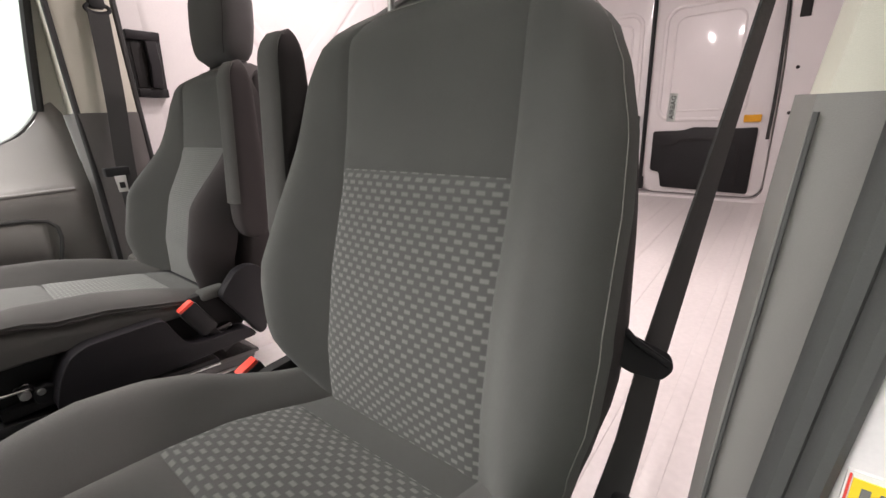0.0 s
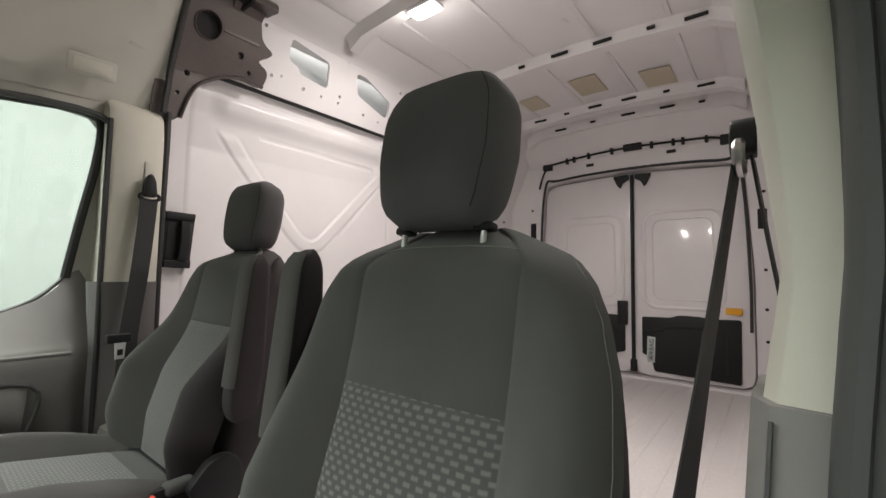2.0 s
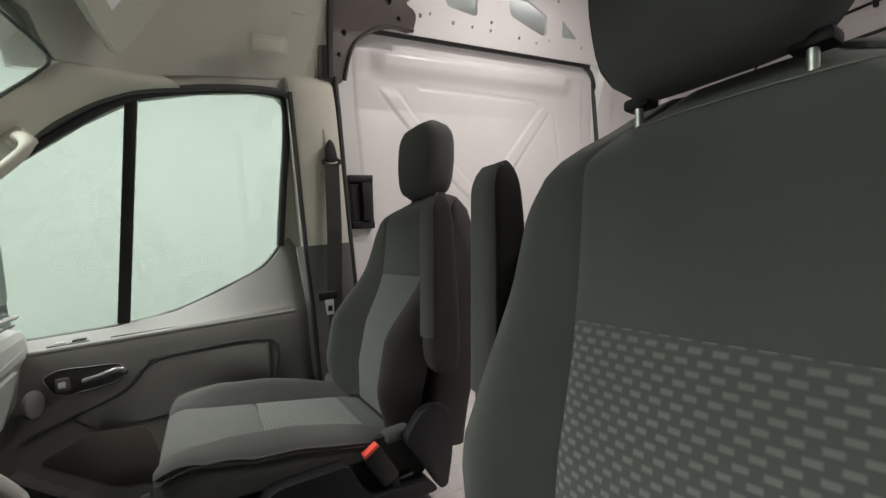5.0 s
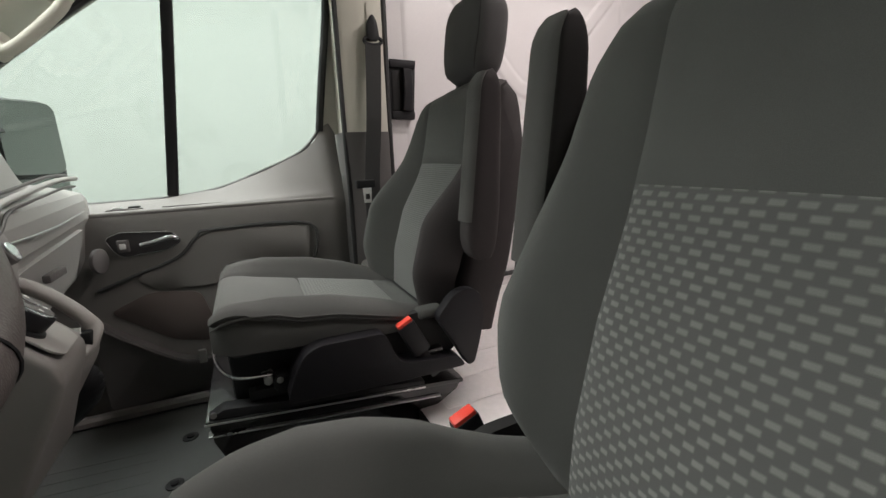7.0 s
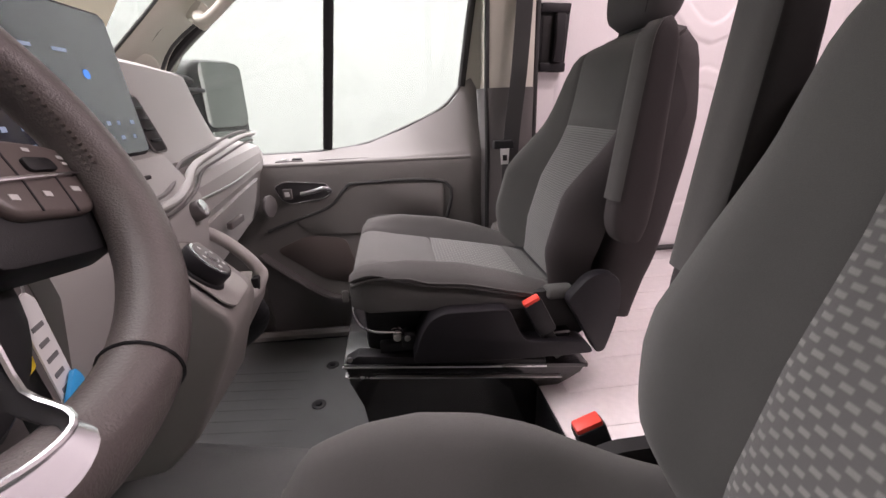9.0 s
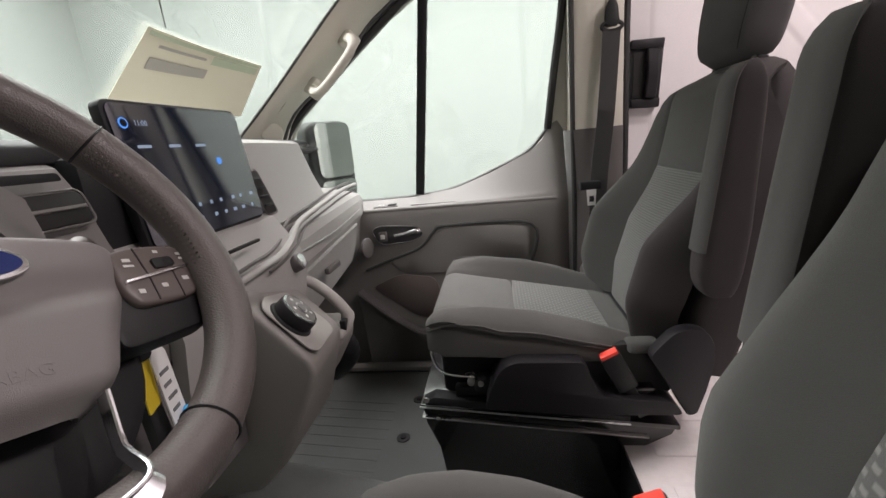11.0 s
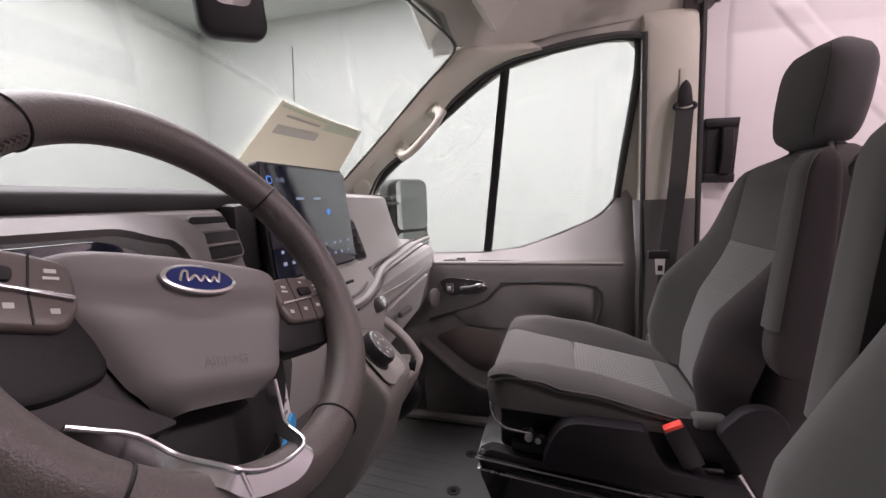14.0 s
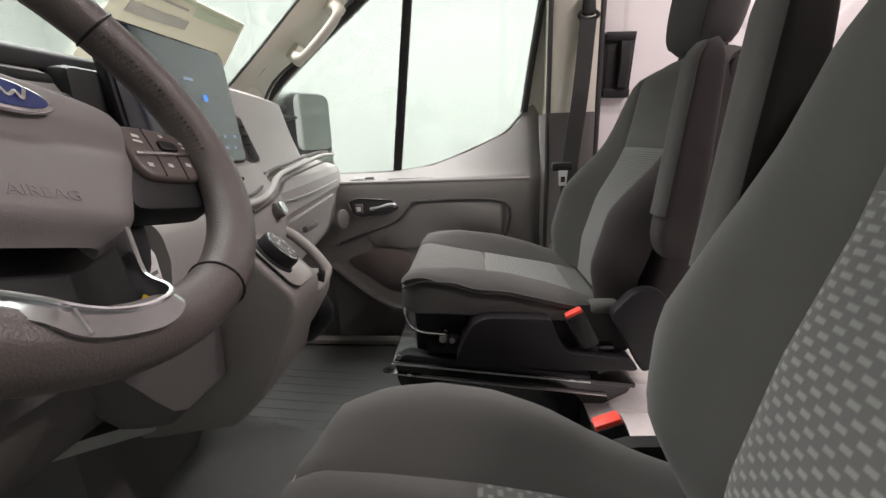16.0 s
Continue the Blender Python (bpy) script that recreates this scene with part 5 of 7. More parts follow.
part("housing", prism(rounded(0.215, 0.33, 0.045), 0.085, "z", -0.087, 0.016, m=mm, seg=3), MIRRORGREY, mir, "grey plastic housing")
part("glass", prism(rounded(0.170, 0.222, 0.030), 0.004, "z", -0.001, 0.0, m=mm @ Matrix.Translation((0.014, 0.046, 0))), MIRROR, mir, "main mirror glass")
part("wide_glass", prism(rounded(0.170, 0.074, 0.022), 0.004, "z", -0.001, 0.0, m=mm @ Matrix.Translation((0.014, -0.116, 0))), MIRROR, mir, "small wide-angle glass")
part("arm", box(-0.26, -0.17, 1.02, 1.12, 1.30, 1.36, 0.015), BLACK, mir, "black mounting arm")

# ---- sliding door ----
sd = empty("sliding_door", (1.7, 1.0, 0.85))
tagged(sd, "closed white steel sliding door with pressed diagonal ribs", "sliding door")


def sd_y(z):
    return lerp(((0.8, 1.008), (2.05, 1.008), (2.20, 0.985), (2.34, 0.945)), z)


ring = blob([(0.950, 0.862), (0.950, 2.335), (2.425, 2.335), (2.425, 0.862)], 0.16, 8)
b2 = bmesh.new()
edges = []
vs = [b2.verts.new((x, 0, z)) for x, z in ring]
edges = [b2.edges.new((vs[i], vs[(i + 1) % len(vs)])) for i in range(len(vs))]
bmesh.ops.triangle_fill(b2, use_beauty=True, edges=edges)
for z in (2.05, 2.125, 2.20, 2.27):
    bmesh.ops.bisect_plane(b2, geom=b2.verts[:] + b2.edges[:] + b2.faces[:], plane_co=(0, 0, z), plane_no=(0, 0, 1))
ret = bmesh.ops.extrude_face_region(b2, geom=b2.faces[:])
back = {e for e in ret["geom"] if isinstance(e, bmesh.types.BMVert)}
for v in b2.verts:
    v.co.y = sd_y(v.co.z) + (0.045 if v in back else 0.0)
leaf = part("door_panel", b2, WHITE, sd, "white painted inner panel", angle=30)


def on_sd(x, z, d=0.0):
    return Vector((x, sd_y(z) - d, z))


def near_line(x, z, pts):
    """Distance from a point to a bent line on the door."""
    best = 9.0
    for (ax, az), (bx, bz) in zip(pts, pts[1:]):
        ux, uz = bx - ax, bz - az
        t = min(1, max(0, ((x - ax) * ux + (z - az) * uz) / (ux * ux + uz * uz)))
        best = min(best, math.hypot(x - ax - ux * t, z - az - uz * t))
    return best


VEE = [(1.165, 2.149), (1.325, 1.950), (1.51, 1.735), (1.56, 1.690), (1.615, 1.672), (1.67, 1.690), (1.83, 1.850), (2.06, 2.085)]
TRIANGLE = [(1.331, 2.156), (1.66, 2.150), (2.002, 2.139), (2.011, 2.112)]
FLANK = [(1.80, 1.755), (2.095, 2.082), (2.125, 2.094), (2.145, 2.080), (2.152, 1.960), (2.150, 1.600)]


def pressing(u, v):
    """The door's pressed inner sheet: shoulder, raised vee and fine creases, the same above and below the waist."""
    x, z = 1.015 + 1.345 * u, 0.93 + 1.365 * v
    zz = z if z > 1.60 else 3.20 - z
    edge = min(u, 1 - u) * 1.345, min(v, 1 - v) * 1.365
    h = 0.0045 * smoothstep(0.0, 0.030, min(edge)) - 0.0015
    vee = near_line(x, zz, VEE)
    h += (0.0050 * smoothstep(0.036, 0.023, vee) - 0.0016 * math.exp(-(((vee - 0.036) / 0.005) ** 2))) * smoothstep(0.02, 0.06, min(edge)) * (smoothstep(2.150, 2.095, zz) if x < 1.45 else 1)
    h -= 0.0050 * math.exp(-((near_line(x, zz, TRIANGLE) / 0.0065) ** 2)) + 0.0050 * math.exp(-((near_line(x, zz, FLANK) / 0.0065) ** 2))
    if z > 2.0:
        h += 0.020 * smoothstep(2.165, 2.235, z) * smoothstep(1.09, 1.17, x) * smoothstep(2.27, 2.18, x) * smoothstep(0.0, 0.035, edge[1])
    return on_sd(x, z, h)


part("pressing", sheet(pressing, 200, 190), WHITE, leaf, "pressed sheet with a raised vee and creases", angle=60)
seal = smooth_path([on_sd(x, z, 0.012) for x, z in blob([(0.945, 0.855), (0.945, 2.343), (2.433, 2.343), (2.433, 0.855)], 0.165, 6)], 2, True)
part("seal", sweep(seal, 0.011, 0.012, sides=8, closed=True, up=(0, 1, 0)), RUBBER, sd, "black rubber seal")
hb = part("handle_case", prism(blob([(0.957, 1.560), (0.957, 1.775), (1.066, 1.772), (1.050, 1.556)], 0.006), -0.022, "y", 1.007, 0.004), BLACK, sd, "black plastic handle case")
part("case_recess", prism(blob([(0.965, 1.592), (0.968, 1.735), (1.030, 1.735), (1.026, 1.592)], 0.006), -0.004, "y", 0.986, 0.001), PIT, hb)
part("case_step", prism([(0.958, 1.745), (0.958, 1.775), (1.064, 1.772), (1.060, 1.742)], -0.014, "y", 0.986, 0.004), SATIN, hb)
part("case_step", prism([(0.958, 1.560), (0.958, 1.588), (1.052, 1.586), (1.050, 1.556)], -0.014, "y", 0.986, 0.004), SATIN, hb)
part("grip", sweep([(1.018, 0.972, 1.590), (1.024, 0.966, 1.66), (1.024, 0.970, 1.740)], 0.018, 0.012, sides=10, up=(0, 1, 0), square=True), SATIN, hb, "black pull grip")

# ---- black trim between headliner and cargo ----
def corner_trim(sgn):
    e = empty("corner_trim", (1.0, sgn * 0.85, 2.12))
    tagged(e, "black moulded corner trim between headliner and cargo side", "corner trim")

    def place(x, z):
        p = on_upper(x, max(z, 2.30))
        y = p.y if z > 2.30 else lerp(((2.05, 0.955), (2.30, 0.915)), z)
        return Vector((x, sgn * (y - 0.025), z))

    outline = blob([(0.872, 2.105), (0.965, 2.118), (0.985, 2.20), (1.02, 2.27), (1.10, 2.325), (1.18, 2.345), (1.265, 2.335), (1.275, 2.40), (1.215, 2.425), (1.285, 2.47), (1.22, 2.50), (1.20, 2.575), (0.930, 2.60), (0.890, 2.50), (0.876, 2.30)], 0.025, 3)
    hs = [round_hole(1.015, 2.475, 0.047, 16), round_hole(0.975, 2.295, 0.011), round_hole(0.95, 2.215, 0.009), round_hole(1.15, 2.42, 0.013), round_hole(1.195, 2.37, 0.009), round_hole(1.035, 2.572, 0.006)]
    b2 = ngon_panel_with_holes(outline, hs, (0, sgn * 0.028, 0), place)
    part("plate", b2, BRACKETMETAL, e, "dark brown coated plate", smooth=False)

    def cove(u, v):
        a_ = radians(100 * v)
        x = 1.072 + 0.014 * math.sin(math.pi * v) + (0.140 - 0.022 * math.sin(math.pi * v)) * u
        foot = place(x, 2.475)
        return (x, foot.y - sgn * (0.004 + 0.075 * (1 - math.cos(a_))), foot.z + 0.118 * math.sin(a_ * 0.9))

    part("cove", sheet(cove, 10, 14, 0.005), BRACKETMETAL, e, "rounded satin cove", angle=60)
    cy_ = sgn * 0.742
    cap = part("cap", prism(blob([(cy_ - 0.052, 2.578), (cy_ - 0.050, 2.606), (cy_ - 0.030, 2.626), (cy_ + 0.040, 2.640), (cy_ + 0.042, 2.590)], 0.007, 3), 0.168, "x", 1.055, 0.006, seg=3), BRACKETMETAL, e, "rounded top flange")
    part("cap_notch", box(1.112, 1.126, cy_ - 0.056, cy_ + 0.056, 2.568, 2.584, 0.002), BLACK, cap)
    part("hole_collar", sweep([place(1.015 + 0.048 * math.cos(a_), 2.475 + 0.048 * math.sin(a_)) - Vector((0, sgn * 0.002, 0)) for a_ in [2 * math.pi * k / 28 for k in range(28)]], 0.003, sides=6, closed=True, up=(0, 1, 0)), BRACKETMETAL, e, "rolled edge of the large hole")
    lip = [place(x, z) + Vector((0, -sgn * 0.004, 0)) for x, z in ((0.967, 2.125), (0.986, 2.20), (1.02, 2.268), (1.10, 2.322), (1.18, 2.342), (1.26, 2.336))]
    part("lower_lip", sweep(smooth_path(lip, 5), 0.007, 0.011, sides=10, up=(0, 1, 0)), BRACKETMETAL, e, "rolled lower edge")
    part("edge_strip", sweep(smooth_path([(0.905, sgn * 0.895, 2.12), (0.915, sgn * 0.865, 2.30), (0.925, sgn * 0.80, 2.48), (0.93, sgn * 0.74, 2.60)], 4), 0.012, 0.010, sides=8, up=(0, 1, 0)), RUBBER, e)
    part("inner_cup", disc((1.015, sgn * 0.835, 2.475), (0, sgn, 0.3), 0.05, 0.04, 20), PIT, e)
    return e


corner_trim(1)
corner_trim(-1)

# ---- rear doors ----
def rear_door(sgn):
    e = empty("rear_door", (3.76, sgn * 0.37, 0.82))
    tagged(e, "closed white steel rear door with a dark lower liner", "rear door", "rear doors")
    ring = blob([(sgn * 0.008, 0.822), (sgn * 0.008, 2.335), (sgn * 0.69, 2.30), (sgn * 0.735, 1.6), (sgn * 0.735, 0.822)], 0.10, 6)
    part("door_panel", prism(ring, 0.05, "x", 3.765, 0.006), WHITE, e, "white painted panel")
    win = [Vector((3.762, sgn * (0.325 + x), 1.675 + z)) for x, z in rounded(0.50, 0.70, 0.09, 5)]
    part("window_rib", sweep(win, 0.014, 0.009, sides=8, closed=True, up=(1, 0, 0)), WHITE, e, "pressed window surround")
    part("inner_rib", sweep([Vector((3.762, sgn * (0.325 + x), 1.675 + z)) for x, z in rounded(0.38, 0.58, 0.06, 5)], 0.007, 0.005, sides=8, closed=True, up=(1, 0, 0)), WHITE, e)
    lin = [(0.060, 0.98), (0.060, 1.25), (0.25, 1.255), (0.30, 1.275), (0.44, 1.272), (0.48, 1.262), (0.665, 1.268), (0.66, 0.845), (0.14, 0.862), (0.12, 0.965)]
    lp = part("liner_panel", prism(blob([(sgn * y, z) for y, z in lin], 0.015), -0.018, "x", 3.765, 0.004), BLACK, e, "dark grey lower liner panel")
    part("liner_rib", sweep(smooth_path([(3.745, sgn * y, z) for y, z in ((0.075, 1.145), (0.18, 1.16), (0.25, 1.19), (0.44, 1.195), (0.56, 1.18), (0.575, 1.10), (0.575, 0.90))], 4), 0.012, 0.006, sides=6, up=(1, 0, 0)), PIT, lp)
    if sgn < 0:
        part("reflector", box(3.745, 3.765, -0.672, -0.580, 1.300, 1.345, 0.004), AMBER, e, "amber reflector")
    else:
        part("latch_plate", box(3.73, 3.765, 0.04, 0.11, 1.18, 1.36, 0.006), BLACK, e, "black latch plate")
    part("latch", prism([(sgn * 0.02, 2.325), (sgn * 0.135, 2.318), (sgn * 0.105, 2.245), (sgn * 0.085, 2.225), (sgn * 0.065, 2.265), (sgn * 0.02, 2.290)], -0.03, "x", 3.765, 0.004), BLACK, e, "dark latch bracket")
    return e


rear_door(1)
rear_door(-1)
rod = empty("lock_rod", (3.75, 0, 0.83))
tagged(rod, "dark vertical lock rod where the rear doors meet", "lock rod")
part("rod", sweep([(3.748, 0.0, 0.85), (3.748, 0.0, 2.32)], 0.013, sides=8), BLACK, rod)
part("catch", box(3.735, 3.765, -0.022, 0.022, 0.84, 0.93, 0.006), BLACK, rod)

# rear frame round the doors
b2 = ngon_panel_with_holes([(-1.0, 0.70), (-1.0, 2.12), (-0.865, 2.42), (-0.80, 2.60), (-0.7, 2.72), (0.7, 2.72), (0.80, 2.60), (0.865, 2.42), (1.0, 2.12), (1.0, 0.70)],
                           [blob([(-0.745, 0.815), (-0.745, 1.6), (-0.70, 2.315), (0, 2.355), (0.70, 2.315), (0.745, 1.6), (0.745, 0.815)], 0.10, 6)], (0.12, 0, 0), lambda x, z: Vector((3.70, x, z)))
structure(part("wall_rear_frame", b2, WHITE, smooth=False), "white painted steel frame round the rear doors", "wall")
structure(part("wall_rear_skin", box(3.815, 3.86, -1.05, 1.05, 0.45, 2.75, 0.02), WHITE), "white outer skin of the rear doors", "wall")
hdr = smooth_path([(3.69, y, z) for y, z in ((-0.72, 1.2), (-0.72, 1.6), (-0.68, 2.27), (-0.55, 2.335), (0, 2.36), (0.55, 2.335), (0.68, 2.27), (0.72, 1.6), (0.72, 1.2))], 5)
structure(part("trim_rear_seal", sweep(hdr, 0.010, sides=8, up=(1, 0, 0)), RUBBER), "black rubber seal round the rear doors", "seal")
structure(part("wall_rear_header", sheet(lambda u, v: (3.50 + 0.20 * u, -0.82 + 1.64 * v, 2.66 - 0.20 * u + 0.02 * (1 - (2 * v - 1) ** 2)), 4, 12, -0.03), WHITE), "white painted header above the rear doors", "wall")
har = empty("wiring_harness", (3.68, 0, 2.47))
tagged(har, "black wiring harness clipped along the rear header", "wiring")
def on_header(y, z, d):
    """A point d in front of the sloping rear header."""
    x = 3.70 if z < 2.46 else 3.50 + (2.66 + 0.02 * (1 - (y / 0.82) ** 2) - z)
    return Vector((min(x, 3.70) - d, y, z))


part("cable", sweep(smooth_path([on_header(y, z, 0.014) for y, z in ((0.73, 2.28), (0.70, 2.38), (0.655, 2.455), (0.60, 2.475), (0.3, 2.500), (0.0, 2.510), (-0.35, 2.50), (-0.56, 2.485), (-0.66, 2.42))], 6), 0.008, sides=8, up=(1, 0, 0)), BLACK, har)
for y, z, w_, h_, lab_ in ((-0.03, 2.510, 0.065, 0.026, "dark connector block"), (0.655, 2.455, 0.040, 0.026, "black harness plug"), (-0.635, 2.470, 0.060, 0.036, "black harness plug")):
    p = on_header(y, z, 0.0)
    part("connector", box(p.x - 0.030, p.x + 0.006, y - w_, y + w_, z - h_, z + h_, 0.008), BLACK, har, lab_)
for y in (0.48, 0.42, 0.30, 0.12, -0.16, -0.30, -0.36, -0.50):
    p = on_header(y, lerp(((-0.56, 2.485), (-0.35, 2.50), (0.0, 2.51), (0.3, 2.50), (0.6, 2.475)), y), 0.0)
    part("clip", box(p.x - 0.026, p.x + 0.004, y - 0.010, y + 0.010, p.z - 0.026, p.z + 0.022, 0.004), BLACK, har)
for y, z in ((0.30, 2.43), (-0.28, 2.445)):
    structure(part("trim_slot", box(3.692, 3.70, y - 0.03, y + 0.03, z - 0.012, z + 0.012, 0.004), PIT), "dark slot in the rear header", "slot")

# ---- dashboard ----
dash = empty("dashboard", (0.0, 0, 0.9))
tagged(dash, "grey moulded dashboard with vents, shelf and glovebox", "dashboard")


def dash_profile(y):
    if y >= 0.175:
        s = (y - 0.175) / 0.70
        tx, lx = -0.145 * s ** 1.4, 0.080 - 0.085 * s
        k = 1 - smoothstep(0.60, 0.72, y)
        return [(-0.62, 1.44), (tx - 0.20, 1.43 + 0.100 * k), (tx - 0.06, 1.40 + 0.152 * k), (tx - 0.012, 1.39 + 0.163 * k), (tx + 0.002, 1.388 + 0.157 * k), (tx + 0.016, 1.386 + 0.104 * k), (tx + 0.036, 1.384 + 0.026 * k), (tx + 0.050, 1.378 + 0.004 * k), (lx - 0.040, 1.366), (lx - 0.010, 1.354), (lx, 1.335), (lx, 1.285), (lx - 0.012, 1.265), (lx - 0.035, 1.16), (lx - 0.07, 1.10), (-0.2, 1.04), (-0.62, 1.0)]
    if y >= -0.175:
        return [(-0.62, 1.44), (-0.25, 1.520), (-0.10, 1.525), (-0.04, 1.515), (-0.015, 1.50), (0.0, 1.45), (0.02, 1.415), (0.050, 1.400), (0.075, 1.362), (0.085, 1.345), (0.09, 1.34), (0.095, 1.330), (0.10, 1.30), (0.08, 1.18), (0.02, 1.05), (-0.2, 0.98), (-0.62, 0.9)]
    return [(-0.62, 1.44), (-0.25, 1.525), (-0.10, 1.535), (-0.02, 1.532), (0.0, 1.522), (0.020, 1.49), (0.030, 1.46), (0.040, 1.43), (0.055, 1.40), (0.065, 1.37), (0.075, 1.34), (0.080, 1.30), (0.07, 1.25), (0.03, 1.15), (-0.03, 1.08), (-0.2, 1.02), (-0.62, 0.95)]


def dash_run(y0, y1, n):
    return sheet(lambda u, v: (lambda p: (p[0], y0 + (y1 - y0) * u, p[1]))(dash_profile(y0 + (y1 - y0) * u)[round(v * 16)]), n, 16, -0.02)


part("passenger_side", dash_run(0.176, 0.90, 14), DASHLIT, dash, "grey passenger side moulding", angle=25)
part("centre", dash_run(-0.174, 0.174, 6), DASHLIT, dash, angle=25)
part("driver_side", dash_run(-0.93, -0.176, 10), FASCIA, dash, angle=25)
part("end_cap", prism([(x, z) for x, z in dash_profile(0.88)], 0.02, "y", 0.885), DASHLIT, dash)
# dark top pad towards the glass
part("top_pad", sheet(lambda u, v: (-0.60 + 0.45 * v, -0.92 + 1.84 * u, 1.452 + 0.083 * v), 14, 4, -0.01), BLACK, dash, "dark top pad")
part("pad_edge", prism([(-0.055, 1.527), (-0.055, 1.552), (-0.035, 1.557), (-0.014, 1.549), (-0.008, 1.527)], 1.09, "y", -0.92, 0.004), BLACK, dash, "black edge of the top pad")
# instrument cluster behind the wheel
def hood_z(y):
    return 1.511 - 0.016 * smoothstep(0.07, 0.14, abs(y + 0.455)) - 0.10 * smoothstep(0.13, 0.205, abs(y + 0.455)) ** 1.3


part("cluster_hood", sheet(lambda u, v: (0.042 + 0.024 * v, -0.660 + 0.410 * u, (1.524 - 0.03 * abs(2 * u - 1) ** 8) * (1 - v) + hood_z(-0.660 + 0.410 * u) * v), 30, 4, -0.008), FASCIA, dash, "grey hood over the instruments")
part("cluster_glass", prism(blob([(-0.635, 1.365), (-0.60, 1.465), (-0.53, 1.500), (-0.38, 1.500), (-0.305, 1.465), (-0.275, 1.365)], 0.02), 0.006, "x", 0.048, 0.002), SCREEN, dash, "black instrument glass")
def knee_z(y, v):
    foot = 1.205 - 0.150 * smoothstep(-0.30, -0.17, y)
    return lerp(((0, 1.27), (0.3, 1.27 - 0.40 * (1.27 - foot)), (0.75, 1.27 - 0.85 * (1.27 - foot)), (0.92, foot + 0.005), (1, foot)), v)


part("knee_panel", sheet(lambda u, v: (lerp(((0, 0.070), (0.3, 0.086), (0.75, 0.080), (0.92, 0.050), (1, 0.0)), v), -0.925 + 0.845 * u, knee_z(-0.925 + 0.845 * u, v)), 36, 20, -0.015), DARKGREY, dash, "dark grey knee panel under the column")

# air vents
def vent(x, y0, y1, z0, z1, n, parent):
    """A vent on the leaning fascia: a dark plate for its shaded inside, with slats across it."""
    w_, h_ = y1 - y0, (z1 - z0) / 0.94
    m = frame_of((x, (y0 + y1) / 2, (z0 + z1) / 2), (0, 1, 0), (-0.33, 0, 0.94))
    v = part("vent", prism(rounded(w_, h_, 0.008), 0.004, "z", 0.0, 0.001, m=m), PIT, parent, "dark air vent")
    part("vent_frame", sweep([m @ Vector((a, b, 0.003)) for a, b in rounded(w_ + 0.004, h_ + 0.004, 0.009)], 0.0014, sides=6, closed=True, up=(0.94, 0, 0.33)), DARKGREY, v)
    for k in range(1, n):
        q = -h_ / 2 + h_ * k / n
        part("slat", box(-w_ / 2 + 0.003, w_ / 2 - 0.003, q - 0.0026, q + 0.0016, 0.003, 0.0075, 0.001, m=m), FASCIA if n < 4 else BLACK, v)
    return v


vent(0.032, -0.258, -0.184, 1.461, 1.495, 2, dash)
part("card_slot", prism(blob([(-0.262, 1.508), (-0.196, 1.508), (-0.200, 1.517), (-0.256, 1.518)], 0.004), 0.006, "x", 0.022, 0.002), BLACK, dash, "small slot above the vent")
vent(0.026, 0.165, 0.203, 1.405, 1.490, 5, dash)
part("silver_line", sweep(smooth_path([(0.078, 0.18, 1.316), (0.070, 0.40, 1.314), (0.035, 0.65, 1.312), (0.0, 0.84, 1.308)], 5), 0.0022, sides=6), STEEL, dash, "thin bright trim line")
part("glovebox_lid", sheet(lambda u, v: (lambda s: (0.080 - 0.085 * s - 0.004 - 0.038 * v, 0.22 + 0.58 * u, 1.262 - 0.13 * v))((0.045 + 0.58 * u) / 0.70), 8, 4, -0.012), DASHLIT, dash, "grey glovebox lid")
part("glovebox_latch", box(0.058, 0.072, 0.34, 0.42, 1.222, 1.238, 0.004), DARKGREY, dash)
part("shelf_line", sweep(smooth_path([(-0.010, 0.80, 1.408), (0.012, 0.613, 1.408), (0.036, 0.375, 1.392), (0.052, 0.223, 1.381), (0.072, 0.144, 1.360), (0.090, 0.069, 1.352), (0.098, -0.0, 1.352), (0.100, -0.06, 1.348)], 5), 0.0035, sides=6), DARKGREY, dash, "dark shelf joint")
part("shelf_ridge", sweep(smooth_path([(0.002, 0.82, 1.398), (0.022, 0.63, 1.398), (0.046, 0.38, 1.382), (0.062, 0.245, 1.371), (0.082, 0.160, 1.350), (0.098, 0.085, 1.341), (0.104, 0.0, 1.340), (0.104, -0.06, 1.337)], 5), 0.0075, 0.006, sides=10), DASHLIT, dash, "moulded shelf lip")
part("shelf_line", sweep(smooth_path([(-0.002, 0.82, 1.378), (0.018, 0.668, 1.379), (0.052, 0.393, 1.368), (0.066, 0.27, 1.360), (0.086, 0.183, 1.341), (0.102, 0.097, 1.331), (0.106, 0.03, 1.327)], 5), 0.0030, sides=6), DARKGREY, dash, "dark shelf joint")
part("media_slot", box(0.094, 0.100, -0.055, 0.030, 1.381, 1.386, 0.001), PIT, dash, "thin media slot")
part("end_vent", disc((0.005, 0.835, 1.165), (1, -0.3, 0), 0.036, 0.012, 24, 0.003), DARKGREY, dash, "round side vent")
part("binnacle_lip", sweep(smooth_path([(-0.052, 0.20, 1.551), (-0.058, 0.31, 1.551), (-0.082, 0.52, 1.551), (-0.108, 0.71, 1.549), (-0.118, 0.735, 1.545)], 5), 0.010, 0.007, sides=8), BLACK, dash, "black lip along the upper edge")
part("grab_line", sweep(smooth_path([(-0.012, 0.19, 1.505), (-0.05, 0.45, 1.505), (-0.11, 0.70, 1.505)], 4), 0.002, sides=6), DARKGREY, dash)

# ---- touchscreen ----
tft = empty("touchscreen", (0.02, 0.015, 1.40))
